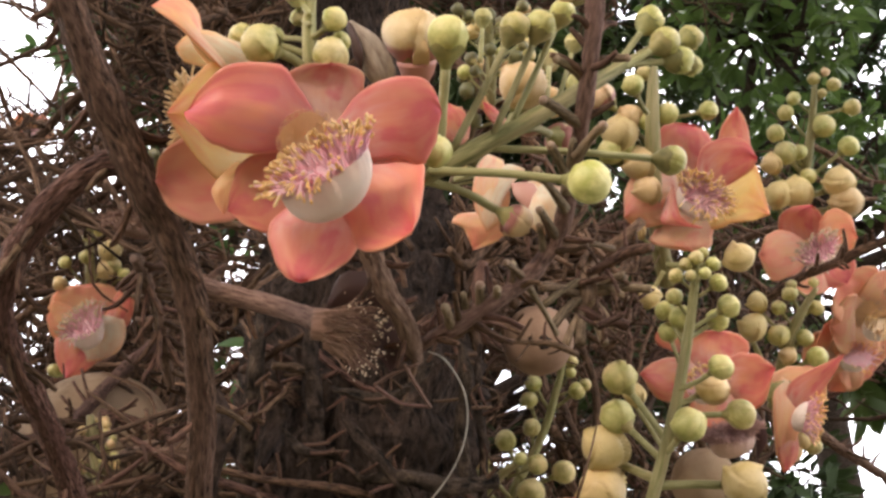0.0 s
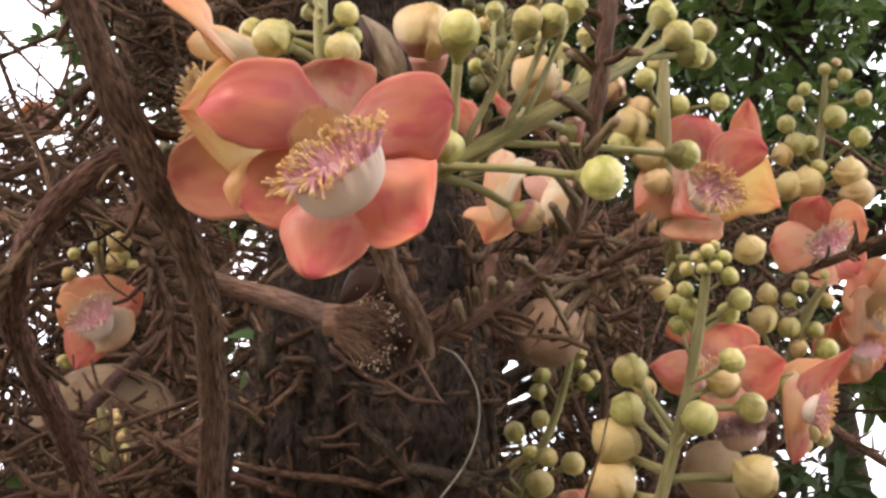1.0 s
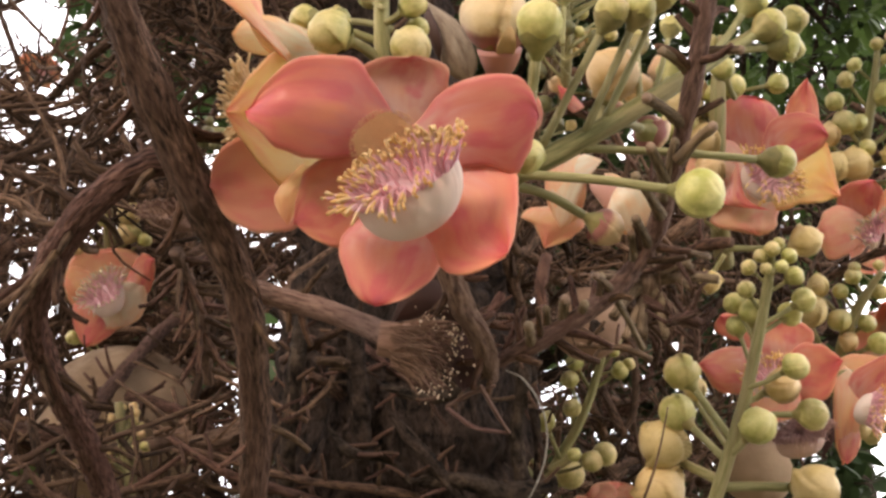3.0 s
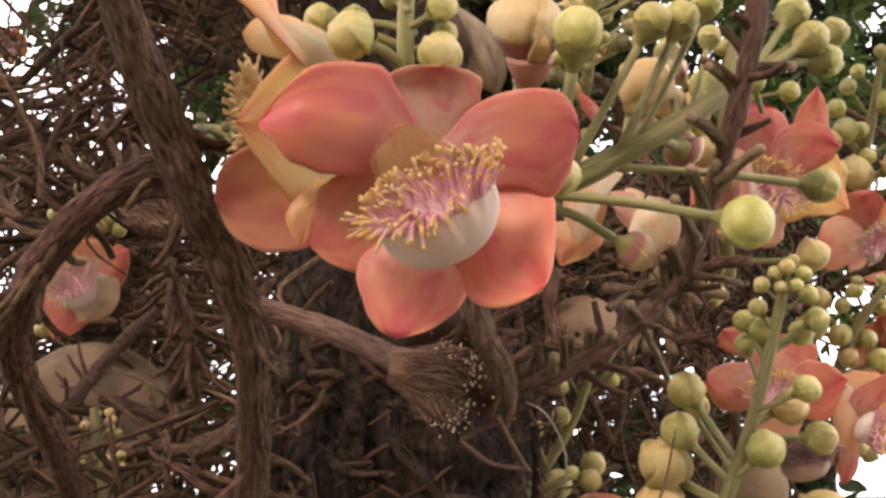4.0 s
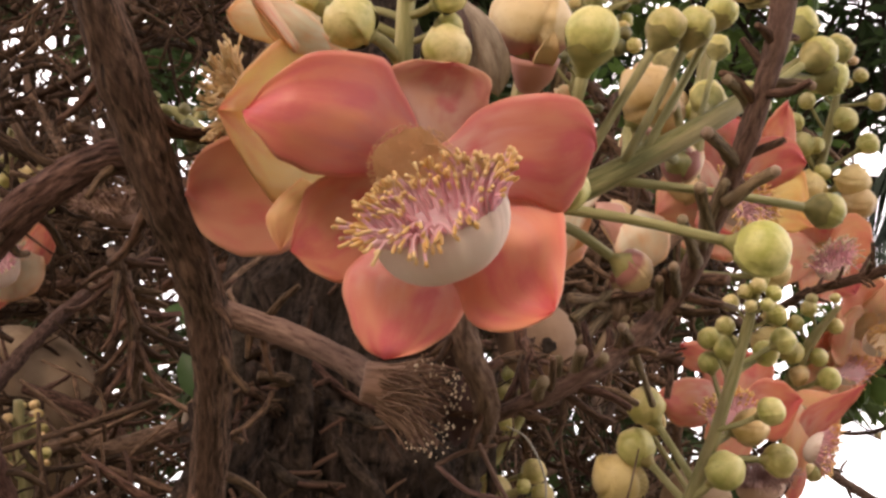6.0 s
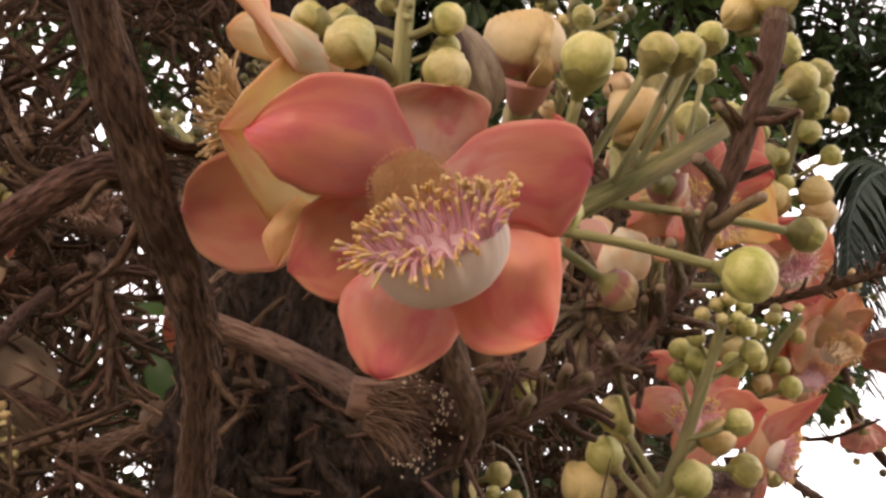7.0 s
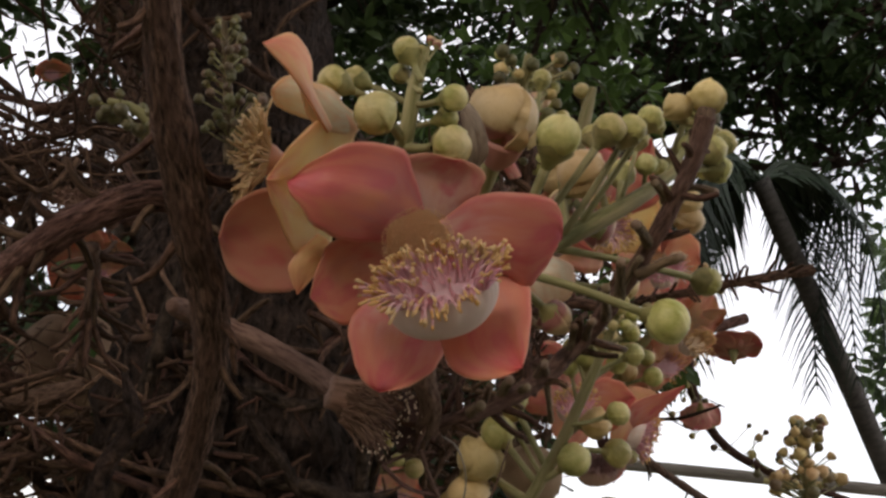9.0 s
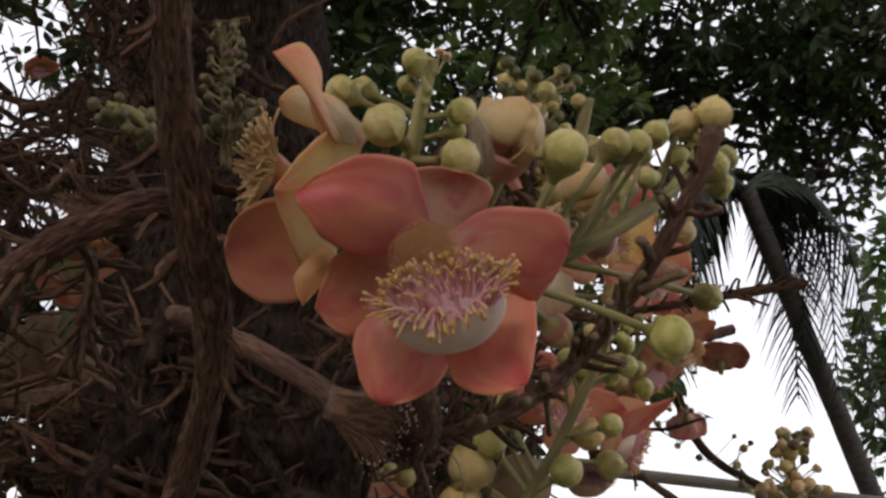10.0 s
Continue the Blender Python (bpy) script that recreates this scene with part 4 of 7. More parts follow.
# ---- the green bud cluster beside the large flower ----
ca = cluster_of("green stalk with round yellow-green buds on long stems", [(-0.0396, 0.4591, 1.8228), (-0.0226, 0.4457, 1.8282), (0.0016, 0.4332, 1.8367), (0.0313, 0.4341, 1.8543), (0.0655, 0.4393, 1.8795), (0.0940, 0.4501, 1.9043), (0.1130, 0.4587, 1.9220)],
                [.0045, .0050, .0050, .0046, .0040, .0030, .0020], mat="stalk_green")
for at, r, foot, kind, bend in (
    ((0.0023, 0.3929, 1.8805), 0.0094, (-0.0016, 0.4267, 1.8415), "green", .05),
    ((0.0342, 0.4095, 1.8972), 0.0072, (0.0042, 0.4290, 1.8411), "green", .02),
    ((0.0469, 0.4132, 1.9011), 0.0070, (0.0230, 0.4310, 1.8489), "green", .02),
    ((0.0575, 0.4149, 1.9096), 0.0063, (0.0313, 0.4339, 1.8548), "green", .02),
    ((0.0666, 0.4416, 1.9111), 0.0049, (0.0555, 0.4390, 1.8728), "green", .1),
    ((0.1085, 0.4536, 1.9334), 0.0074, (0.0827, 0.4458, 1.8943), "green", .05),
    ((0.1158, 0.4540, 1.9202), 0.0076, (0.0874, 0.4475, 1.8981), "green", .05),
    ((0.1334, 0.4699, 1.9336), 0.0067, (0.0973, 0.4514, 1.9065), "green", .0),
    ((0.1243, 0.4622, 1.9142), 0.0074, (0.0940, 0.4504, 1.9038), "green", .0)):
    bud(ca, at, r, foot, kind, bend, .24)
for at, r, foot, kind, bend in (
    ((0.1364, 0.4843, 1.9259), 0.0059, (0.1007, 0.4535, 1.9090), "green", .0),
    ((0.1125, 0.4519, 1.8488), 0.0072, (0.0176, 0.4328, 1.8450), "green", -.04),
    ((-0.0030, 0.4045, 1.8273), 0.0072, (-0.0116, 0.4338, 1.8304), "green", .0),
    ((0.0360, 0.4604, 1.8197), 0.0082, (-0.0104, 0.4380, 1.8309), "cream", -.2),
    ((0.0404, 0.4489, 1.8899), 0.0122, (0.0272, 0.4353, 1.8516), "tan", .1),
    ((0.0723, 0.4695, 1.9034), 0.0074, (0.0560, 0.4400, 1.8730), "green", .1),
    ((0.0573, 0.4747, 1.9228), 0.0062, (0.0500, 0.4400, 1.8690), "green", .1),
    ((0.0579, 0.4823, 1.9013), 0.0080, (0.0400, 0.4370, 1.8610), "tan", .0),
    ((0.0447, 0.4784, 1.8854), 0.0072, (0.0300, 0.4350, 1.8540), "cream", .1),
    ((0.0605, 0.4711, 1.8719), 0.0086, (0.0380, 0.4360, 1.8590), "cream", -.1),
    ((0.0214, 0.4611, 1.9411), 0.0048, (0.0196, 0.4625, 1.9134), "green", .1),
    ((0.1087, 0.5098, 1.9300), 0.0061, (0.1207, 0.5336, 1.9258), "green", .2)):
    bud(ca, at, r, foot, kind, bend, .24)
bud(ca, (0.0640, 0.4062, 1.8127), 0.0098, (-0.0058, 0.4310, 1.8317), "green", -.06, .20)

cb = cluster_of("upright green stalk with round buds behind the large flower", [(-0.0602, 0.4207, 1.8599), (-0.0608, 0.4042, 1.8723), (-0.0613, 0.3973, 1.8877), (-0.0607, 0.3934, 1.8989), (-0.0596, 0.3906, 1.9053)], [.0036, .0036, .0033, .0026, .0018])
for at, r, foot, kind, bend in (
    ((-0.0798, 0.3811, 1.8676), 0.0084, (-0.0616, 0.4072, 1.8704), "green", -.15),
    ((-0.0486, 0.3798, 1.8608), 0.0078, (-0.0607, 0.4094, 1.8681), "green", .1),
    ((-0.0481, 0.3833, 1.8824), 0.0055, (-0.0608, 0.3994, 1.8829), "green", .1),
    ((-0.0464, 0.3957, 1.8791), 0.0046, (-0.0606, 0.4031, 1.8747), "green", .1),
    ((-0.0935, 0.4048, 1.8880), 0.0063, (-0.0619, 0.4041, 1.8775), "green", -.1),
    ((-0.0671, 0.3936, 1.9037), 0.0055, (-0.0602, 0.3902, 1.8898), "green", .1),
    ((-0.0669, 0.4013, 1.8965), 0.0042, (-0.0598, 0.3914, 1.8854), "green", .1),
    ((-0.0821, 0.4174, 1.8966), 0.0057, (-0.0575, 0.4025, 1.8828), "green", -.1),
    ((-0.0557, 0.3888, 1.9067), 0.0021, (-0.0596, 0.3875, 1.8975), "cream", .1),
    ((-0.0586, 0.3893, 1.9082), 0.0018, (-0.0600, 0.3877, 1.8975), "cream", .1),
    ((-0.0618, 0.3916, 1.9043), 0.0018, (-0.0602, 0.3881, 1.8964), "green", .1)):
    bud(cb, at, r, foot, kind, bend, .25)

# big pale bud about to open, with a curled dead sepal before it
cc = cluster_of("swollen cream bud about to open", [(-0.0137, 0.4521, 1.8630), (-0.0127, 0.4384, 1.8741), (-0.0126, 0.4286, 1.8839)], [.0050, .0048, .0050], "flower buds about to open")
bud(cc, (-0.0132, 0.4157, 1.8957), 0.0146, (-0.0126, 0.4317, 1.8794), "cream", .0, .26)
petal(cc, [W0(744, 116, .4915), W0(747, 92, .4848), W0(749, 68, .4842)], RIGHT, .0040, [.9, 1, .85, .55, .2], .2, .02, ("bud_cream", "sepal_red"), .0008, round_tip=.3, seed=20, label="small cream sepal with a wine-red foot")
part("collar", Soup().tube([W0(738, 150, .505), W0(738, 128, .50), W0(737, 110, .498)], [.0050, .0080, .0096], 14, 6, .05, 60), M["sepal_red"], cc, "wine-red foot of the bud")
curl = thing("dead_sepal", (-0.0354, 0.4105, 1.8828), "curled grey-brown withered sepal", "withered petal")
edged_petal(curl, [(-0.0456, 0.4064, 1.8968), (-0.0411, 0.4080, 1.8858), (-0.0379, 0.4112, 1.8761), (-0.0327, 0.4155, 1.8690), (-0.0249, 0.4197, 1.8670)], [(-0.0430, 0.4058, 1.8983), (-0.0320, 0.4034, 1.8889), (-0.0251, 0.4062, 1.8802), (-0.0221, 0.4117, 1.8727), (-0.0249, 0.4197, 1.8670)], .16, ("dead_petal", "dead_petal"), seed=31, wave=.10)
edged_petal(curl, [(-0.0454, 0.4048, 1.8956), (-0.0435, 0.4044, 1.8865), (-0.0413, 0.4068, 1.8787), (-0.0377, 0.4106, 1.8726)], [(-0.0432, 0.4037, 1.8955), (-0.0391, 0.4026, 1.8858), (-0.0370, 0.4049, 1.8781), (-0.0377, 0.4106, 1.8726)], .2, ("wine", "wine"), seed=32)

cd = cluster_of("pale round buds at the tip of a woody stalk", [(0.0690, 0.3880, 1.8995), (0.0690, 0.3870, 1.9030), (0.0692, 0.3862, 1.9060)], [.0046, .0044, .0040], mat="stub")
bud(cd, (0.0695, 0.3868, 1.9118), 0.0077, (0.0690, 0.3868, 1.9040), "tan", .0, .35, False)
bud(cd, (0.0580, 0.3930, 1.9068), 0.0062, (0.0672, 0.3890, 1.8990), "tan", .1, .25)
bud(cd, (0.0640, 0.3975, 1.9105), 0.0036, (0.0680, 0.3890, 1.9000), "dull", .1, .25)
bud(cd, (0.0762, 0.3925, 1.9052), 0.0034, (0.0700, 0.3880, 1.8990), "dull", .1, .25)

# ---- bud cluster below, in front of pale flowers ----
ce = cluster_of("upright green stalk crowded with buds of all sizes", [(0.1399, 0.7705, 1.7133), (0.1502, 0.7507, 1.7456), (0.1617, 0.7188, 1.7925), (0.1692, 0.6920, 1.8355), (0.1728, 0.6721, 1.8656), (0.1742, 0.6581, 1.8871)], [.0050, .0048, .0043, .0038, .0033, .0024])
for at, r, foot, kind, bend in (
    ((0.1291, 0.7369, 1.8256), 0.0124, (0.1580, 0.7310, 1.7774), "green", .0),
    ((0.1287, 0.7585, 1.8018), 0.0130, (0.1552, 0.7387, 1.7651), "green", .0),
    ((0.1693, 0.7088, 1.7831), 0.0121, (0.1560, 0.7351, 1.7683), "green", .1),
    ((0.2088, 0.7185, 1.7932), 0.0107, (0.1609, 0.7196, 1.7907), "green", -.05),
    ((0.1886, 0.6820, 1.8163), 0.0084, (0.1645, 0.7067, 1.8074), "green", .1),
    ((0.1912, 0.7206, 1.8131), 0.0112, (0.1641, 0.7156, 1.7998), "tan", .1),
    ((0.1672, 0.6910, 1.8551), 0.0087, (0.1677, 0.6987, 1.8254), "green", .0),
    ((0.1603, 0.7046, 1.8491), 0.0072, (0.1669, 0.7019, 1.8182), "green", .0),
    ((0.1568, 0.6937, 1.8613), 0.0072, (0.1684, 0.6928, 1.8337), "green", .0),
    ((0.1986, 0.6812, 1.8599), 0.0079, (0.1707, 0.6862, 1.8438), "green", .0),
    ((0.1939, 0.6965, 1.8551), 0.0080, (0.1701, 0.6895, 1.8388), "green", .0),
    ((0.1599, 0.6757, 1.8649), 0.0059, (0.1712, 0.6820, 1.8506), "green", .1)):
    bud(ce, at, r, foot, kind, bend, .2)
for at, r, foot, kind, bend in (
    ((0.1891, 0.6672, 1.8716), 0.0062, (0.1732, 0.6734, 1.8627), "green", .1),
    ((0.1604, 0.6670, 1.8769), 0.0051, (0.1728, 0.6713, 1.8673), "green", .1),
    ((0.1850, 0.6602, 1.8825), 0.0050, (0.1743, 0.6655, 1.8755), "green", .1),
    ((0.1660, 0.6583, 1.8817), 0.0046, (0.1739, 0.6647, 1.8772), "green", .1),
    ((0.1720, 0.6528, 1.8843), 0.0050, (0.1747, 0.6639, 1.8790), "green", .1),
    ((0.1771, 0.6535, 1.8730), 0.0042, (0.1743, 0.6671, 1.8719), "green", .1),
    ((0.1672, 0.6541, 1.8716), 0.0038, (0.1739, 0.6679, 1.8702), "green", .1),
    ((0.1802, 0.6634, 1.8924), 0.0039, (0.1751, 0.6623, 1.8826), "green", .1),
    ((0.1200, 0.7706, 1.7819), 0.0172, (0.1530, 0.7474, 1.7529), "tan", .0),
    ((0.1180, 0.7816, 1.7524), 0.0180, (0.1480, 0.7607, 1.7355), "tan", .0),
    ((0.2087, 0.7283, 1.7467), 0.0156, (0.1510, 0.7490, 1.7493), "tan", -.05),
    ((0.1471, 0.7763, 1.8233), 0.0086, (0.1576, 0.7363, 1.7706), "tan", .0)):
    bud(ce, at, r, foot, kind, bend, .2)

cf = cluster_of("slender green bud cluster before the dark trunk", [(0.0549, 1.0890, 1.7602), (0.0702, 1.0585, 1.8042), (0.0976, 1.0263, 1.8519), (0.1122, 1.0020, 1.8940), (0.1188, 0.9850, 1.9200)], [.0055, .0050, .0044, .0038, .0028])
for x, y, r, fx, fy, kind in ((895, 780, 19, 925, 850, "green"), (850, 815, 18, 905, 885, "green"), (826, 842, 23, 898, 900, "green"), (998, 836, 21, 915, 870, "green"), (936, 708, 15, 960, 775, "green"), (941, 757, 16, 945, 800, "green"),
                              (944, 679, 15, 975, 730, "green"), (1021, 692, 15, 985, 720, "green"), (1036, 681, 11, 990, 700, "green"), (940, 872, 25, 900, 905, "green"), (826, 884, 29, 890, 930, "tan"), (975, 628, 10, 993, 660, "green"),
                              (1012, 640, 11, 995, 665, "green"), (1000, 625, 9, 996, 645, "green"), (1010, 660, 10, 990, 690, "green"), (984, 645, 9, 992, 672, "green")):
    bud(cf, W0(x, y, 1.035), r * 1.035 / FOCAL, W0(fx, fy, 1.045), kind, .05, .2)

cg = cluster_of("pale upright cluster of round buds against dark leaves", [(0.3564, 1.0119, 2.0317), (0.3667, 0.9860, 2.0654), (0.3733, 0.9556, 2.1090), (0.3785, 0.9300, 2.1543), (0.3796, 0.9069, 2.1938)], [.0065, .0060, .0052, .0040, .0026])
for x, y, r, fx, fy, kind in ((1440, 140, 11, 1441, 165, "green"), (1475, 150, 12, 1440, 185, "green"), (1404, 175, 12, 1438, 205, "green"), (1390, 200, 14, 1432, 250, "green"), (1508, 190, 15, 1440, 205, "green"), (1458, 223, 20, 1434, 250, "green"),
                              (1373, 236, 16, 1424, 300, "green"), (1390, 271, 21, 1420, 310, "green"), (1502, 259, 18, 1424, 320, "green"), (1414, 270, 14, 1428, 300, "green"), (1366, 290, 19, 1415, 350, "tan"), (1484, 322, 27, 1418, 350, "tan"),
                              (1497, 356, 28, 1412, 375, "tan"), (1410, 340, 28, 1412, 390, "tan"), (1378, 345, 25, 1405, 400, "tan"), (1430, 312, 14, 1420, 340, "green"), (1460, 128, 8, 1442, 150, "cream"), (1455, 165, 8, 1441, 180, "green")):
    bud(cg, W0(x, y, 1.07), r * 1.07 / FOCAL, W0(fx, fy, 1.082), kind, .05, .2)

ch = cluster_of("short bud cluster between pale flowers", [(0.3002, 0.9260, 1.8558), (0.3014, 0.8902, 1.8871), (0.3105, 0.8665, 1.9157), (0.3243, 0.8451, 1.9392)], [.0060, .0055, .0045, .0025])
for x, y, r, fx, fy, kind in ((1332, 580, 25, 1375, 690, "tan"), (1378, 594, 19, 1390, 640, "green"), (1424, 598, 15, 1395, 620, "green"), (1446, 632, 19, 1385, 660, "green"), (1398, 520, 14, 1420, 560, "green"), (1445, 545, 13, 1420, 560, "green"),
                              (1340, 535, 18, 1395, 600, "tan"), (1378, 545, 13, 1405, 580, "green"), (1400, 505, 10, 1432, 530, "green"), (1440, 500, 9, 1443, 515, "green"), (1395, 630, 16, 1385, 660, "tan"), (1420, 780, 17, 1380, 720, "tan"), (1440, 790, 15, 1385, 725, "green"), (1405, 800, 16, 1375, 730, "tan")):
    bud(ch, W0(x, y, .92), r * .92 / FOCAL, W0(fx, fy, .93), kind, .05, .2)

ci = cluster_of("pale tan buds crowded behind the woody stub branch", [(0.1922, 0.8338, 1.9399), (0.1743, 0.7741, 1.9756), (0.1680, 0.7304, 2.0248), (0.1685, 0.7156, 2.0579), (0.1694, 0.7079, 2.0753)], [.0080, .0075, .0065, .005, .003])
for x, y, r, fx, fy, kind in ((1098, 236, 33, 1150, 330, "tan"), (1113, 207, 22, 1155, 290, "tan"), (1082, 268, 24, 1150, 350, "green"), (1132, 290, 30, 1155, 360, "tan"), (1145, 335, 26, 1160, 400, "tan"), (1181, 201, 20, 1157, 240, "green"), (1254, 196, 17, 1157, 215, "green"),
                              (1108, 265, 18, 1152, 330, "green"), (1066, 170, 24, 1152, 260, "cream"), (1145, 215, 16, 1156, 250, "green"), (1128, 408, 16, 1165, 440, "tan"), (1150, 525, 20, 1175, 480, "tan"), (1308, 456, 27, 1180, 470, "tan"), (1140, 130, 14, 1157, 170, "green")):
    bud(ci, W0(x, y, .845), r * .845 / FOCAL, W0(fx, fy, .855), kind, .05, .2)

# clusters that come into view low down and on the sunny side
cj = cluster_of("spray of pale buds below the large flower", [(0.0250, 0.8350, 1.7176), (0.0288, 0.8133, 1.7472), (0.0427, 0.7920, 1.7648), (0.0616, 0.7715, 1.7744)], [.0050, .0045, .0035, .0022])
for x, y, r, fx, fy, kind in ((536, 825, 27, 580, 900, "tan"), (585, 790, 17, 615, 865, "tan"), (597, 815, 20, 612, 870, "tan"), (718, 845, 18, 650, 850, "green"), (690, 830, 12, 640, 850, "green"), (592, 770, 10, 605, 860, "cream"), (500, 870, 12, 570, 920, "sepal"), (480, 862, 9, 565, 920, "sepal")):
    bud(cj, W10(x, y, .77), r * .77 / FOCAL, W10(fx, fy, .79), "cream" if kind == "sepal" else kind, .1, .16)

ck = cluster_of("distant crowded cluster of small ochre buds", [(0.6768, 1.0911, 1.7790), (0.6560, 1.0802, 1.8357), (0.6408, 1.0712, 1.8800), (0.6344, 1.0663, 1.9023)], [.008, .008, .006, .004])
rk = random.Random(9)
for k in range(64):
    y = rk.uniform(765, 895)
    x = 1400 + rk.uniform(-66, 74) * (0.35 + 0.65 * (y - 750) / 140)
    bud(ck, W10(x, y, 1.25 + rk.uniform(-.06, .06)), rk.uniform(5, 12) * 1.25 / FOCAL, W10(1400, min(y + 30, 940), 1.25), rk.choice(["tan", "brown", "dull", "cream", "tan"]), .05, .18)
HANG = [(0.6341, 1.3290, 2.1338), (0.6534, 1.3404, 2.0804), (0.6571, 1.3557, 2.0259), (0.6815, 1.3682, 1.9651), (0.7332, 1.3738, 1.9063), (0.8171, 1.3649, 1.8718), (0.9400, 1.3500, 1.8450)]
cl = cluster_of("dark hanging branchlet with tiny round buds", HANG, [.005, .008, .009, .008, .007, .006, .005], mat="twig")
hang_line = spline(HANG, 60)
for k in range(70):
    q = hang_line[int(60 * rk.random() ** 1.6)]
    way = V((rk.gauss(0, 1), rk.gauss(0, .5), rk.gauss(0, .8))).normalized()
    ln = rk.uniform(.015, .06)
    bud(cl, q + way * ln, rk.uniform(4.5, 9) * 1.5 / FOCAL, q, rk.choice(["tan", "dull", "green", "brown", "dull"]), .1, .16)
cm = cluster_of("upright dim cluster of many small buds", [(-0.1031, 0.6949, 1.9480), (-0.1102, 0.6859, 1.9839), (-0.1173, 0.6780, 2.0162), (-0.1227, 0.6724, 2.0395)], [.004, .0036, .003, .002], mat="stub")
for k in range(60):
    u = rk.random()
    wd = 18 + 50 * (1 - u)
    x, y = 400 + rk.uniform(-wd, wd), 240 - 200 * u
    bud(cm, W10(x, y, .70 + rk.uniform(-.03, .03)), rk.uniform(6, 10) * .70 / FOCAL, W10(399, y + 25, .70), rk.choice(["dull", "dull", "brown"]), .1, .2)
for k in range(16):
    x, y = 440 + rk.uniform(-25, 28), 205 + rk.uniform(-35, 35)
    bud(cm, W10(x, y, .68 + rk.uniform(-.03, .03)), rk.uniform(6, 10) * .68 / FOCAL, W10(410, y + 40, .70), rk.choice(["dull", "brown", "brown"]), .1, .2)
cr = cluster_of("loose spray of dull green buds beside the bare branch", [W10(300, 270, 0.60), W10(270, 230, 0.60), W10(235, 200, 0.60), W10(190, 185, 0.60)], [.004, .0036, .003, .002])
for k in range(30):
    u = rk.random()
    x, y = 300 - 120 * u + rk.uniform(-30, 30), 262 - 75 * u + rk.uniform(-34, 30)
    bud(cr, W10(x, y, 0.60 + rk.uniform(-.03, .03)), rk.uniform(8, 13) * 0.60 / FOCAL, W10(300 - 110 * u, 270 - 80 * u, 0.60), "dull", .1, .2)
cn = cluster_of("pale yellow buds above a small flower", [(-0.4172, 1.1869, 1.9828), (-0.4105, 1.1357, 2.0487), (-0.4084, 1.1025, 2.0987), (-0.4037, 1.0776, 2.1300)], [.007, .006, .005, .003])
for x, y, r, fx, fy, kind in ((152, 455, 12, 158, 490, "green"), (190, 478, 18, 162, 520, "tan"), (200, 470, 14, 163, 520, "green"), (115, 465, 11, 155, 510, "green"), (107, 502, 13, 155, 540, "tan"), (220, 487, 12, 165, 530, "green"), (195, 445, 20, 162, 500, "tan"), (100, 660, 9, 150, 690, "green"), (120, 640, 10, 150, 690, "green"), (95, 655, 11, 150, 690, "green"), (155, 420, 9, 159, 450, "green"), (175, 410, 9, 160, 440, "green")):
    bud(cn, W0(x, y, 1.2), r * 1.2 / FOCAL, W0(fx, fy, 1.215), kind, .05, .2)
co = cluster_of("dry yellowish cluster of withered tiny buds", [(-0.2584, 0.8219, 1.7209), (-0.2614, 0.8043, 1.7603), (-0.2670, 0.7921, 1.7879), (-0.2692, 0.7824, 1.8095)], [.005, .0045, .004, .003])
for k in range(26):
    u = rk.random()
    x, y = 165 + 10 * u + rk.uniform(-35, 35), 735 + 110 * u
    bud(co, W0(x, y, .80 + rk.uniform(-.02, .02)), rk.uniform(4, 9) * .8 / FOCAL, W0(168, y + 20, .80), rk.choice(["green", "cream", "tan"]), .1, .22)

# ---- open flowers round about ----
mid = thing("flower", (0.2116, 0.7774, 1.9929), "open salmon flower with pink stamens and an orange-yellow petal", "flower", "open flowers")
edged_petal(mid, [(0.1963, 0.7711, 1.9949), (0.1812, 0.7625, 2.0166), (0.1769, 0.7547, 2.0390), (0.1881, 0.7522, 2.0494), (0.2073, 0.7544, 2.0496)], [(0.2229, 0.7701, 1.9970), (0.2232, 0.7625, 2.0166), (0.2237, 0.7576, 2.0326), (0.2186, 0.7549, 2.0434), (0.2073, 0.7544, 2.0496)], .04, ("petal", "petal_soft"), seed=81, wave=.10)
edged_petal(mid, [(0.2340, 0.7723, 2.0167), (0.2297, 0.7610, 2.0372), (0.2339, 0.7525, 2.0512), (0.2438, 0.7448, 2.0612)], [(0.2552, 0.7723, 2.0167), (0.2561, 0.7619, 2.0351), (0.2527, 0.7531, 2.0499), (0.2438, 0.7448, 2.0612)], .10, ("petal", "petal_soft"), seed=82, wave=.10)
edged_petal(mid, [(0.2077, 0.7647, 1.9968), (0.2095, 0.7499, 2.0203), (0.2233, 0.7419, 2.0284), (0.2428, 0.7384, 2.0264), (0.2535, 0.7412, 2.0102)], [(0.2216, 0.7670, 1.9917), (0.2312, 0.7615, 1.9941), (0.2416, 0.7548, 1.9994), (0.2496, 0.7485, 2.0038), (0.2535, 0.7412, 2.0102)], .08, ("petal", "petal_yellow"), seed=83, wave=.10)
edged_petal(mid, [(0.2119, 0.7674, 1.9956), (0.2312, 0.7608, 1.9958), (0.2519, 0.7470, 2.0071), (0.2579, 0.7514, 1.9899), (0.2633, 0.7579, 1.9678)], [(0.2096, 0.7778, 1.9723), (0.2206, 0.7754, 1.9629), (0.2356, 0.7681, 1.9646), (0.2513, 0.7634, 1.9654), (0.2633, 0.7579, 1.9678)], -.04, ("petal_yellow", "petal_yellow"), seed=84, wave=.08)
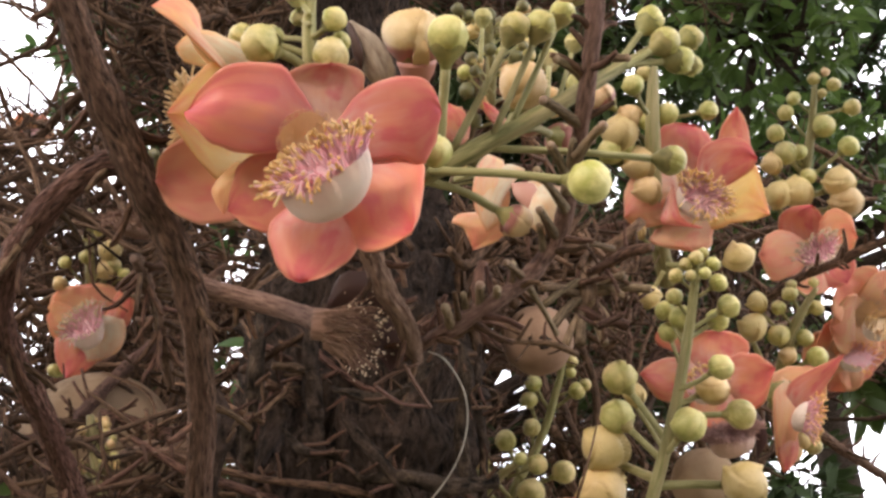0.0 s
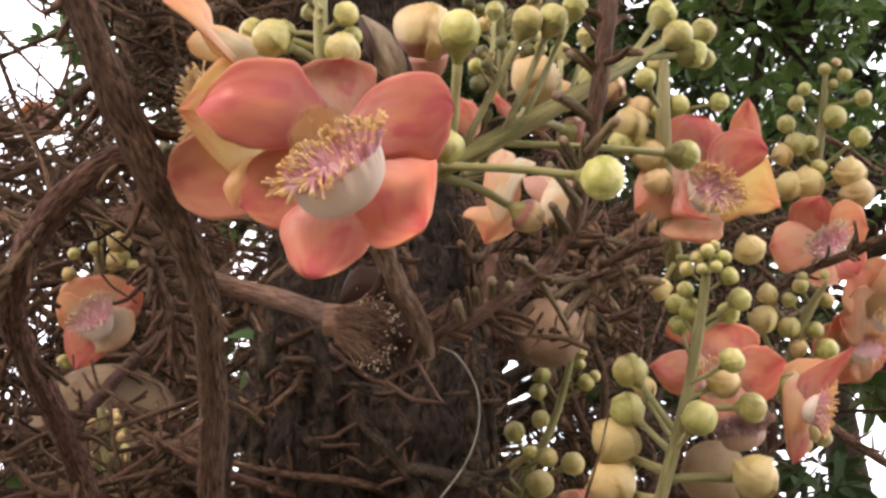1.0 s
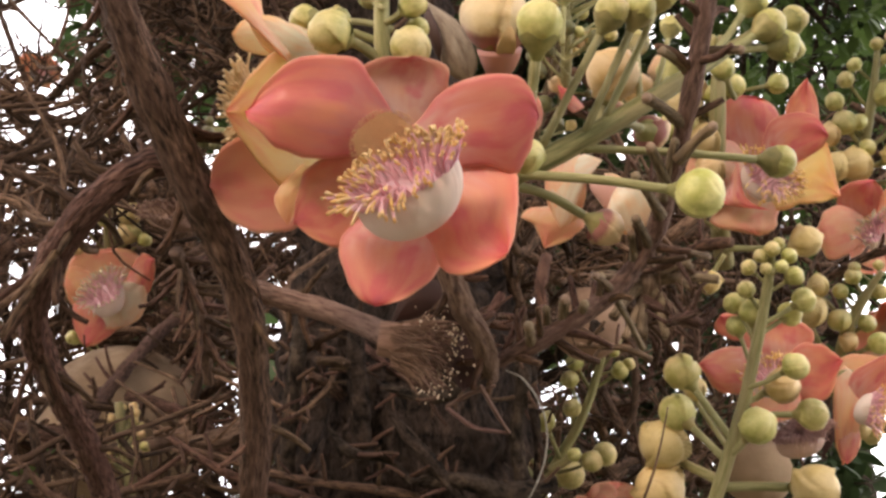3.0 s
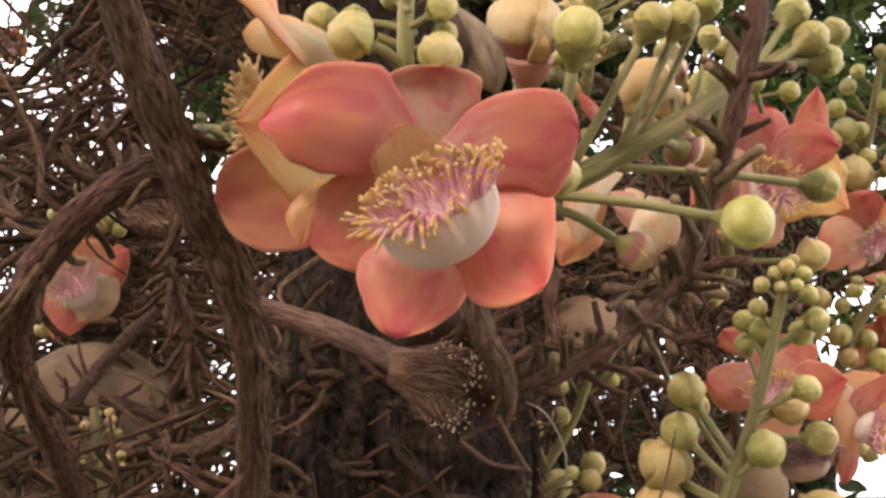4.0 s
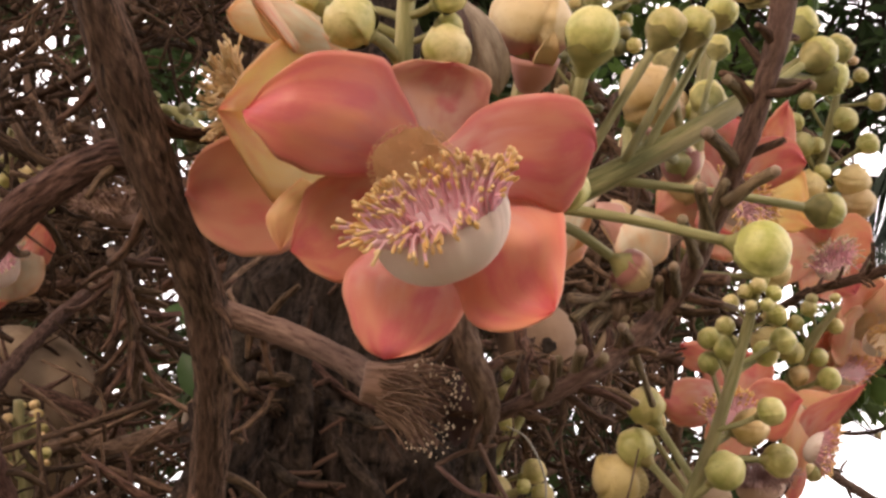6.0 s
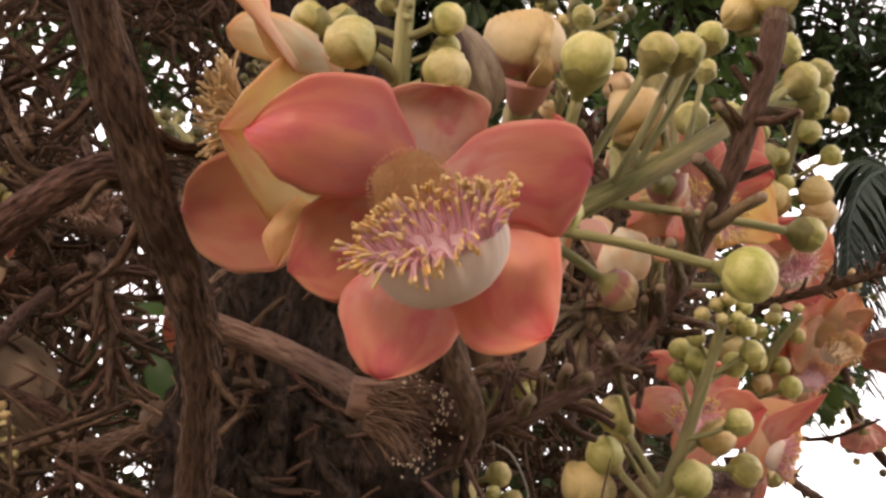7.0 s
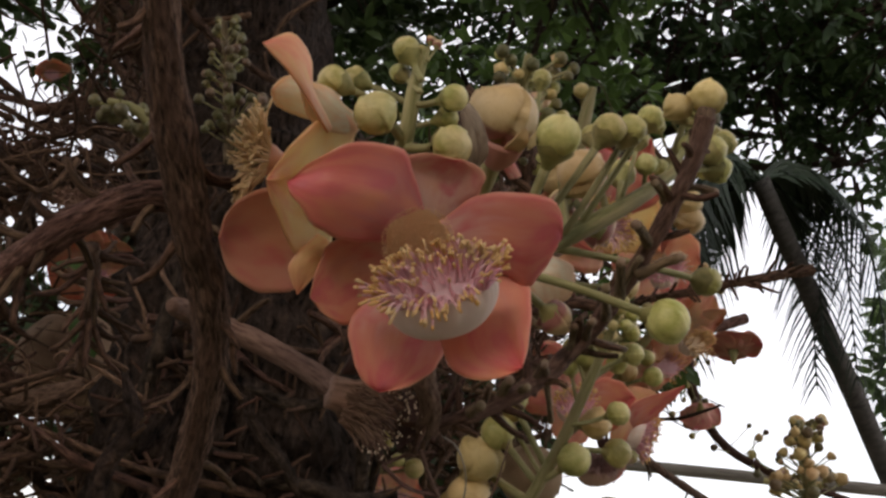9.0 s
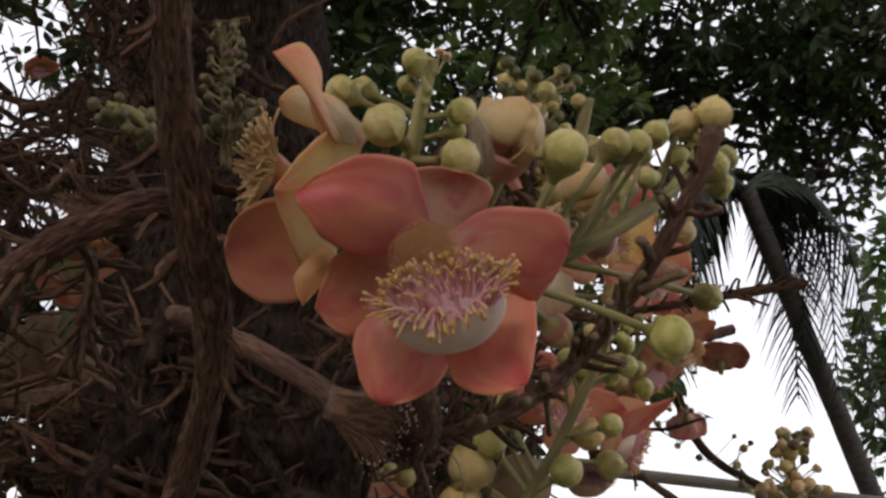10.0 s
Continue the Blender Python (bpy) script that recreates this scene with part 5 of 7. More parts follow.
edged_petal(mid, [(0.1984, 0.7664, 2.0029), (0.1832, 0.7554, 2.0128), (0.1609, 0.7493, 2.0069), (0.1478, 0.7532, 1.9883), (0.1458, 0.7616, 1.9670)], [(0.1957, 0.7778, 1.9723), (0.1828, 0.7735, 1.9671), (0.1700, 0.7692, 1.9621), (0.1555, 0.7653, 1.9612), (0.1458, 0.7616, 1.9670)], .06, ("petal_soft", "petal_yellow"), seed=85, wave=.10)
edged_petal(mid, [(0.1910, 0.7741, 1.9808), (0.1763, 0.7761, 1.9663), (0.1687, 0.7781, 1.9545), (0.1819, 0.7782, 1.9470), (0.2021, 0.7774, 1.9436)], [(0.2189, 0.7759, 1.9765), (0.2211, 0.7770, 1.9642), (0.2194, 0.7790, 1.9524), (0.2141, 0.7785, 1.9461), (0.2021, 0.7774, 1.9436)], .06, ("petal_soft", "petal_soft"), seed=86, wave=.10)
edged_petal(mid, [(0.1768, 0.7592, 1.9724), (0.1761, 0.7607, 1.9615), (0.1884, 0.7598, 1.9586), (0.2087, 0.7588, 1.9561)], [(0.1859, 0.7505, 1.9920), (0.1884, 0.7543, 1.9710), (0.1947, 0.7565, 1.9611), (0.2087, 0.7588, 1.9561)], .1, ("petal", "petal_white"), seed=87, wave=.06)
hood(mid, (0.2030, 0.7540, 1.9760), RIGHT * .86 - UP * .48, UP * .70 + RIGHT * .40 + VIEW * .40, VIEW * .85 - UP * .5, 0.0180, 230, ("filament", "anther"), .85, .0007, 88, heavy=.7, back=.55, wide=.52)
part("receptacle", Soup().tube([(0.2213, 0.8042, 2.0064), (0.2159, 0.7881, 1.9983), (0.2110, 0.7738, 1.9910)], [.006, .010, .014], 12, 6), M["calyx"], mid)
pale = thing("flower", W0(1440, 445, 1.04), "pale salmon flower with a white hood", "flower", "open flowers")
edged_petal(pale, rim((1430, 425, 1.035), (1395, 408, 1.02), (1358, 415, 1.01), (1342, 452, 1.01)), rim((1430, 464, 1.035), (1402, 488, 1.02), (1366, 497, 1.01), (1342, 452, 1.01)), .06, ("petal_soft", "petal_soft"), seed=141, wave=.09)
edged_petal(pale, rim((1422, 445, 1.04), (1384, 418, 1.025), (1380, 384, 1.015), (1404, 366, 1.01), (1438, 363, 1.01)), rim((1455, 430, 1.04), (1458, 404, 1.025), (1453, 378, 1.015), (1438, 363, 1.01)), .05, ("petal", "petal_soft"), seed=142, wave=.09)
edged_petal(pale, rim((1442, 428, 1.04), (1450, 392, 1.02), (1474, 369, 1.01), (1505, 382, 1.0), (1518, 421, 1.0)), rim((1450, 455, 1.04), (1480, 456, 1.02), (1506, 446, 1.005), (1518, 421, 1.0)), .06, ("petal_soft", "petal_soft"), seed=143, wave=.09)
edged_petal(pale, rim((1460, 440, 1.045), (1498, 444, 1.03), (1516, 470, 1.02), (1500, 502, 1.015)), rim((1440, 462, 1.045), (1450, 492, 1.03), (1474, 510, 1.02), (1500, 502, 1.015)), .05, ("petal", "petal_soft"), seed=144, wave=.09)
edged_petal(pale, rim((1425, 455, 1.045), (1404, 490, 1.03), (1418, 516, 1.02), (1445, 522, 1.015)), rim((1456, 455, 1.045), (1470, 490, 1.03), (1466, 514, 1.02), (1445, 522, 1.015)), .05, ("petal_soft", "petal_soft"), seed=145, wave=.09)
ring_disc(pale, W0(1443, 436, 1.03), VIEW, UP, .012, 146)
hood(pale, W0(1452, 456, .995), RIGHT * .84 + UP * .48, UP * .80 - RIGHT * .40 + VIEW * .3, VIEW * .95 - UP * .3, 0.0175, 130, ("filament", "anther_pale"), .85, .0007, 147, heavy=.6, back=.5, wide=.42)
part("receptacle", Soup().tube([W0(1446, 452, 1.09), W0(1444, 450, 1.07), W0(1443, 448, 1.045)], [.006, .010, .014], 12, 6), M["calyx"], pale)
flower((0.4218, 0.9860, 1.9690), RIGHT * .35 + VIEW * .9 - UP * .35, UP, 0.0560, "salmon flower with a broad yellow heart", .98, 43, fil=("filament_tan", "anther"))
half = thing("flower", (0.2165, 0.8092, 1.8477), "salmon-pink flower half hidden behind a bud stalk", "flower", "open flowers")
edged_petal(half, [(0.2038, 0.8021, 1.8587), (0.1844, 0.7949, 1.8601), (0.1652, 0.7910, 1.8542), (0.1542, 0.7908, 1.8449)], [(0.2060, 0.8122, 1.8360), (0.1889, 0.8095, 1.8273), (0.1697, 0.8026, 1.8282), (0.1542, 0.7908, 1.8449)], .06, ("petal", "petal_soft"), seed=101, wave=.09)
edged_petal(half, [(0.2002, 0.8032, 1.8662), (0.1830, 0.8007, 1.8668), (0.1699, 0.7955, 1.8736), (0.1731, 0.7892, 1.8828)], [(0.2093, 0.8013, 1.8703), (0.2011, 0.7948, 1.8800), (0.1880, 0.7904, 1.8851), (0.1731, 0.7892, 1.8828)], .06, ("petal", "petal_soft"), seed=102, wave=.09)
edged_petal(half, [(0.2024, 0.8067, 1.8484), (0.1916, 0.8003, 1.8628), (0.1916, 0.7951, 1.8744), (0.2038, 0.7924, 1.8806), (0.2218, 0.7918, 1.8818)], [(0.2331, 0.8067, 1.8484), (0.2431, 0.8012, 1.8608), (0.2449, 0.7966, 1.8711), (0.2368, 0.7933, 1.8785), (0.2218, 0.7918, 1.8818)], .05, ("petal", "petal_soft"), seed=103, wave=.09)
edged_petal(half, [(0.2227, 0.8030, 1.8519), (0.2332, 0.7917, 1.8624), (0.2492, 0.7869, 1.8584), (0.2600, 0.7871, 1.8483)], [(0.2236, 0.8112, 1.8334), (0.2363, 0.8094, 1.8227), (0.2515, 0.8025, 1.8235), (0.2600, 0.7871, 1.8483)], .06, ("petal", "petal_soft"), seed=104, wave=.09)
edged_petal(half, [(0.2055, 0.8075, 1.8416), (0.1960, 0.8081, 1.8256), (0.1990, 0.8082, 1.8106), (0.2118, 0.8088, 1.8044)], [(0.2281, 0.8085, 1.8396), (0.2336, 0.8081, 1.8256), (0.2270, 0.8082, 1.8106), (0.2118, 0.8088, 1.8044)], .06, ("petal_soft", "petal_soft"), seed=105, wave=.09)
hood(half, (0.2056, 0.7890, 1.8315), RIGHT * .9 + UP * .3, UP * .9 - RIGHT * .3, VIEW * .97 - UP * .2, 0.0149, 120, ("filament", "anther"), .7, .0008, 106, heavy=.7, back=.5)
part("receptacle", Soup().tube([(0.2283, 0.8429, 1.8581), (0.2230, 0.8285, 1.8536), (0.2160, 0.8073, 1.8471)], [.006, .010, .014], 12, 6), M["calyx"], half)
aside = thing("flower", (0.2932, 0.8646, 1.8463), "salmon and cream flower turned sideways with pink stamens", "flower", "open flowers")
edged_petal(aside, [(0.2868, 0.8525, 1.8610), (0.2790, 0.8539, 1.8506), (0.2770, 0.8606, 1.8256), (0.2785, 0.8692, 1.7990), (0.2837, 0.8741, 1.7854)], [(0.3011, 0.8568, 1.8514), (0.3018, 0.8607, 1.8305), (0.2957, 0.8654, 1.8100), (0.2903, 0.8701, 1.7945), (0.2837, 0.8741, 1.7854)], .08, ("petal_soft", "petal_soft"), seed=111, wave=.10)
edged_petal(aside, [(0.2882, 0.8587, 1.8397), (0.2900, 0.8462, 1.8532), (0.3047, 0.8377, 1.8623), (0.3205, 0.8318, 1.8683), (0.3323, 0.8284, 1.8735)], [(0.2986, 0.8640, 1.8280), (0.3098, 0.8523, 1.8394), (0.3206, 0.8419, 1.8529), (0.3280, 0.8337, 1.8640), (0.3323, 0.8284, 1.8735)], .10, ("petal", "petal_soft"), seed=112, wave=.06)
edged_petal(aside, [(0.2828, 0.8655, 1.8490), (0.2802, 0.8566, 1.8642), (0.2925, 0.8519, 1.8698), (0.3134, 0.8504, 1.8683), (0.3235, 0.8533, 1.8593)], [(0.2963, 0.8724, 1.8336), (0.3100, 0.8710, 1.8318), (0.3198, 0.8659, 1.8383), (0.3248, 0.8597, 1.8473), (0.3235, 0.8533, 1.8593)], .08, ("petal_soft", "petal_white"), seed=113, wave=.08)
edged_petal(aside, [(0.2866, 0.8655, 1.8197), (0.2799, 0.8653, 1.8052), (0.2796, 0.8661, 1.7936), (0.2845, 0.8678, 1.7850)], [(0.2970, 0.8664, 1.8175), (0.2969, 0.8657, 1.8044), (0.2927, 0.8667, 1.7923), (0.2845, 0.8678, 1.7850)], .10, ("petal", "petal_soft"), seed=114, wave=.06)
hood(aside, (0.2970, 0.8475, 1.8255), UP * .9 + RIGHT * .2, RIGHT * .95 + UP * .1, VIEW, 0.0125, 150, ("filament", "anther"), 1.15, .0006, 116, heavy=.7, back=.3)
part("receptacle", Soup().tube([(0.2867, 0.8907, 1.8614), (0.2853, 0.8723, 1.8535), (0.2882, 0.8591, 1.8462)], [.006, .010, .014], 12, 6), M["calyx"], aside)
small = thing("flower", (-0.4084, 1.1436, 2.0063), "small salmon and cream flower with a pale hood among twigs", "flower", "open flowers")
edged_petal(small, [(-0.4184, 1.1389, 2.0047), (-0.4437, 1.1304, 2.0188), (-0.4490, 1.1197, 2.0355), (-0.4321, 1.1120, 2.0477), (-0.3992, 1.1086, 2.0505)], [(-0.3762, 1.1376, 2.0076), (-0.3697, 1.1272, 2.0259), (-0.3701, 1.1170, 2.0414), (-0.3804, 1.1115, 2.0489), (-0.3992, 1.1086, 2.0505)], .05, ("petal_soft", "petal_soft"), seed=91, wave=.09)
edged_petal(small, [(-0.3908, 1.1315, 2.0089), (-0.3766, 1.1159, 2.0340), (-0.3650, 1.1070, 2.0443), (-0.3516, 1.1072, 2.0389)], [(-0.3843, 1.1360, 1.9988), (-0.3624, 1.1291, 2.0046), (-0.3522, 1.1174, 2.0208), (-0.3516, 1.1072, 2.0389)], .08, ("petal", "petal_soft"), seed=92, wave=.08)
edged_petal(small, [(-0.3973, 1.1276, 2.0177), (-0.3682, 1.1214, 2.0168), (-0.3606, 1.1260, 1.9967), (-0.3674, 1.1315, 1.9770), (-0.3910, 1.1343, 1.9658)], [(-0.4167, 1.1355, 2.0000), (-0.4210, 1.1355, 1.9851), (-0.4145, 1.1370, 1.9721), (-0.4058, 1.1362, 1.9664), (-0.3910, 1.1343, 1.9658)], .06, ("petal_white", "petal_yellow"), seed=93, wave=.10)
edged_petal(small, [(-0.4134, 1.1341, 2.0030), (-0.4378, 1.1298, 1.9980), (-0.4414, 1.1338, 1.9791), (-0.4352, 1.1401, 1.9577), (-0.4255, 1.1426, 1.9472)], [(-0.3921, 1.1381, 1.9941), (-0.3888, 1.1390, 1.9774), (-0.3952, 1.1404, 1.9644), (-0.4122, 1.1427, 1.9518), (-0.4255, 1.1426, 1.9472)], .08, ("petal", "petal_soft"), seed=94, wave=.08)
edged_petal(small, [(-0.4102, 1.1276, 2.0177), (-0.4333, 1.1175, 2.0305), (-0.4473, 1.1143, 2.0279), (-0.4504, 1.1195, 2.0113)], [(-0.4134, 1.1381, 1.9941), (-0.4346, 1.1359, 1.9893), (-0.4460, 1.1284, 1.9962), (-0.4504, 1.1195, 2.0113)], .06, ("petal_soft", "petal_soft"), seed=95, wave=.08)
hood(small, (-0.3976, 1.1157, 1.9904), RIGHT * .87 + UP * .45, UP * .87 - RIGHT * .40 - VIEW * .1, VIEW * .97 - UP * .2, 0.0210, 150, ("filament", "anther_pale"), .80, .0008, 96, heavy=.6, back=.95, wide=.4)
part("receptacle", Soup().tube([(-0.4155, 1.1739, 2.0242), (-0.4125, 1.1612, 2.0161), (-0.4050, 1.1341, 2.0030)], [.006, .010, .014], 12, 6), M["calyx"], small)
limp = thing("flower", (0.0440, 0.5362, 1.8709), "limp cream and pink flower hanging between stems", "flower", "open flowers")
edged_petal(limp, [(0.0375, 0.5283, 1.8887), (0.0269, 0.5252, 1.8833), (0.0194, 0.5259, 1.8693), (0.0203, 0.5299, 1.8554), (0.0247, 0.5334, 1.8476)], [(0.0472, 0.5296, 1.8857), (0.0386, 0.5264, 1.8732), (0.0330, 0.5274, 1.8612), (0.0304, 0.5312, 1.8525), (0.0247, 0.5334, 1.8476)], .1, ("petal_white", "petal_white"), seed=71)
edged_petal(limp, [(0.0215, 0.5439, 1.8657), (0.0100, 0.5398, 1.8627), (0.0052, 0.5399, 1.8577), (0.0116, 0.5407, 1.8534), (0.0174, 0.5456, 1.8422)], [(0.0411, 0.5453, 1.8628), (0.0391, 0.5427, 1.8562), (0.0358, 0.5429, 1.8509), (0.0277, 0.5442, 1.8455), (0.0174, 0.5456, 1.8422)], .1, ("petal_soft", "petal_soft"), seed=72)
edged_petal(limp, [(0.0488, 0.5322, 1.8798), (0.0533, 0.5280, 1.8769), (0.0639, 0.5266, 1.8679), (0.0687, 0.5324, 1.8548)], [(0.0440, 0.5375, 1.8680), (0.0500, 0.5363, 1.8584), (0.0560, 0.5352, 1.8484), (0.0687, 0.5324, 1.8548)], .1, ("petal_white", "petal_white"), seed=73)
edged_petal(limp, [(0.0385, 0.5240, 1.8737), (0.0398, 0.5230, 1.8661), (0.0444, 0.5238, 1.8594), (0.0507, 0.5276, 1.8508)], [(0.0512, 0.5240, 1.8737), (0.0540, 0.5230, 1.8661), (0.0538, 0.5244, 1.8580), (0.0507, 0.5276, 1.8508)], .15, ("crimson", "crimson"), seed=74, label="crimson foot of the petals")
edged_petal(limp, [(0.0311, 0.5197, 1.9079), (0.0251, 0.5154, 1.9127), (0.0238, 0.5132, 1.9152), (0.0229, 0.5112, 1.9196)], [(0.0375, 0.5184, 1.9108), (0.0310, 0.5140, 1.9157), (0.0270, 0.5119, 1.9181), (0.0229, 0.5112, 1.9196)], .15, ("petal", "petal"), seed=75)
edged_petal(limp, [(0.0100, 0.5243, 1.8975), (0.0006, 0.5199, 1.9024), (-0.0019, 0.5151, 1.9107), (0.0026, 0.5115, 1.9190)], [(0.0149, 0.5223, 1.9020), (0.0155, 0.5173, 1.9083), (0.0116, 0.5132, 1.9152), (0.0026, 0.5115, 1.9190)], .15, ("petal", "petal_white"), seed=76)
edged_petal(limp, rim((960, 325, .575), (998, 335, .57), (1008, 385, .57), (975, 418, .575)), rim((940, 355, .58), (932, 385, .575), (948, 410, .575), (975, 418, .575)), .12, ("petal_white", "petal_soft"), seed=77, wave=.08)
edged_petal(limp, rim((858, 272, .60), (838, 320, .592), (842, 375, .59), (868, 408, .592)), rim((892, 285, .60), (902, 335, .592), (895, 385, .59), (868, 408, .592)), .12, ("petal_soft", "petal_white"), seed=78, wave=.08)
flower((-1.4053, 3.1159, 3.4526), RIGHT * .2 + VIEW * .6 - UP * .6, UP, 0.0893, "far orange flower against the sky", .8, 48, n_fil=40)
flower((0.6311, 1.1996, 2.0066), RIGHT * .1 - VIEW * .5 + UP * .55, UP, 0.0438, "pale salmon flower seen from behind against the sky", .9, 49, mats=("petal_dull", "petal_dull"), n_fil=40)
flower((0.4095, 1.0184, 1.9454), RIGHT * .2 + VIEW * .9 - UP * .3, UP, 0.0527, "soft salmon flower deep in the buds", .95, 50, n_fil=70)
flower((0.6592, 1.3208, 1.9422), RIGHT * .4 - VIEW * .3 - UP * .8, UP, 0.0364, "small faded orange flower on a thin branch", .8, 51, mats=("petal_dull", "petal_dull"), n_fil=30)
flower((0.1191, 1.0124, 1.7532), RIGHT * -.1 + VIEW * .5 + UP * .5, UP, 0.0458, "salmon flower low among pale buds", .9, 52, n_fil=60)
flower((-0.0311, 1.2184, 2.3483), RIGHT * .1 + VIEW * .6 - UP * .7, UP, 0.0350, "small pink flower high in the twigs", .7, 54, mats=("petal_dull", "petal_dull"), n_fil=30)


flower((-0.3356, 1.9189, 2.5069), RIGHT * .3 + VIEW * .5 - UP * .7, UP, 0.0410, "orange flower among bare twigs against the sky", .8, 55, n_fil=30)
flower((-0.1960, 1.6213, 2.0806), RIGHT * .1 + VIEW * .9 - UP * .2, UP, 0.0710, "dim salmon flower with a pale hood behind the arching branch", .95, 56, n_fil=60)


def spent_flower(c, e1, e2, e3, size, label, seed, cup="spent", tips="spent"):
    t = thing("spent_flower", c, label, "withered flower", "withered flowers")
    hood(t, c, e1, e2, e3, size, 260, ("spent_pale", tips), .70, .00045, seed, cup, heavy=.8)
    return t


sp = thing("spent_flower", (-0.0503, 0.4791, 1.7687), "withered flower: a brown brush of dry filaments and pale anthers", "withered flower", "withered flowers")
rs = random.Random(61)
c0 = V((-0.0584, 0.4819, 1.7733))
part("hood", Soup().tube([c0 - RIGHT * .005 + UP * .001, c0 + RIGHT * .0035, c0 + RIGHT * .012 - UP * .003], [.0072, .0084, .0110], 20, 10, .10, 90, ridge=.12), M["spent_pale"], sp, "dry pinkish-brown hood")
filaments(sp, [(c0 + RIGHT * rs.uniform(0, .008) + UP * rs.uniform(-.010, .008) + VIEW * rs.uniform(-.002, .010), RIGHT + UP * rs.uniform(-.75, .35) + VIEW * rs.uniform(-.2, .5), UP * -.3) for _ in range(420)], .020, .00036, ("spent_pale", "spent_pale"), .4, seed=61, heavy=.5)
dots = Soup()
for k in range(120):
    u = rs.random()
    ang = math.radians(105 - 215 * u)
    rad = 58 + rs.gauss(0, 12)
    dots.ball(W0(628 + rad * math.cos(ang) * .9, 595 - rad * math.sin(ang), .500 + rs.uniform(-.006, .006)), rs.uniform(.0002, .00048), 6, 4, squash=1.5)
tagged(part("anther_fringe", dots, M["anther_pale"], sp, "pale dried anthers"), kind="stuff")
edged_petal(sp, [(-0.0262, 0.4874, 1.7805), (-0.0321, 0.4864, 1.7714), (-0.0328, 0.4881, 1.7632), (-0.0259, 0.4907, 1.7526)], [(-0.0193, 0.4879, 1.7793), (-0.0155, 0.4876, 1.7688), (-0.0171, 0.4892, 1.7607), (-0.0259, 0.4907, 1.7526)], -.2, ("wine", "wine"), seed=62, label="dark wine-red withered petal")
edged_petal(sp, [(-0.0265, 0.4916, 1.7822), (-0.0376, 0.4877, 1.7867), (-0.0488, 0.4865, 1.7847), (-0.0584, 0.4862, 1.7832)], [(-0.0265, 0.4848, 1.7977), (-0.0405, 0.4808, 1.8021), (-0.0516, 0.4802, 1.7988), (-0.0584, 0.4862, 1.7832)], .2, ("wine", "wine"), seed=63, label="dark withered petal")
sq = thing("spent_flower", W0(1297, 790, .76), "withered flower heart with a pinkish-tan cup under green buds", "withered flower", "withered flowers")
hood(sq, W0(1296, 782, .760), RIGHT * .97 + UP * .2, UP * .9 - RIGHT * .12 - VIEW * .18, VIEW * .95 + UP * .2, 0.0165, 420, ("spent_rose", "spent_rose"), .75, .00028, 64, "cup_rose", heavy=.3, back=.10, wide=.6)
edged_petal(sq, rim((1298, 732, .795), (1338, 730, .785), (1358, 775, .785), (1338, 820, .790)), rim((1316, 760, .795), (1332, 768, .790), (1338, 790, .790), (1338, 820, .790)), .2, ("wine", "wine"), seed=65, label="dark wine-red withered petal")
spent_flower((-0.1776, 0.5434, 1.8547), RIGHT, UP * .7 - RIGHT * .6, VIEW, 0.0116, "dark withered flower on the branch", 66)


# ---- fruits ----
def fruit(c, r, label, scars, seed):
    rng = random.Random(seed)
    t = thing("cannonball_fruit", c, label, "fruit", "fruits")
    s = Soup()
    rows = []
    for i in range(25):
        th = math.pi * i / 24
        row = []
        for k in range(33):
            a = 2 * math.pi * k / 32
            d = Vector((math.sin(th) * math.cos(a), math.sin(th) * math.sin(a), math.cos(th)))
            row.append(V(c) + d * r * (1 + 0.02 * noise.noise(d * 2.5 + Vector((seed, 0, 0))) + 0.006 * noise.noise(d * 14)))
        rows.append(row)
    s.grid(rows, 0, True)
    part("shell", s, M["fruit"], t)
    for sx, sy, sr in scars:
        n = (VIEW + RIGHT * sx + UP * sy).normalized()
        at = V(c) + n * r * .995
        q = Soup()
        x = n.orthogonal().normalized()
        y = n.cross(x)
        rows = []
        for rad, h in ((0.0, .05), (.3, .10), (.5, .16), (.8, .24), (1.0, .12), (1.2, -.12)):
            rows.append([at + (x * math.cos(a) + y * math.sin(a)) * rad * sr * (1 + .10 * math.sin(3 * a + seed) + .07 * math.sin(7 * a)) + n * h * sr for a in [2 * math.pi * k / 18 for k in range(19)]])
        q.grid(rows)
        part("scar", q, M["scar"], t, "dark ring-shaped scar")
    return t


fruit((0.0820, 0.8542, 1.8942), 0.0301, "small smooth tan-brown round fruit with a dark scar", ((.10, .04, .0052), (-.34, .12, .0020)), 1)
fruit((-0.3377, 1.0121, 1.8345), 0.0770, "large dull brown cannonball fruit behind twigs", ((.35, .25, .008),), 2)
fruit((0.2292, 0.9220, 1.7871), 0.0290, "dull grey-brown fruit behind a bud stalk", (), 3)


fruit((-0.2029, 1.7218, 1.9452), 0.0820, "dusty brown cannonball fruit deep among twigs", ((.2, .1, .009),), 4)


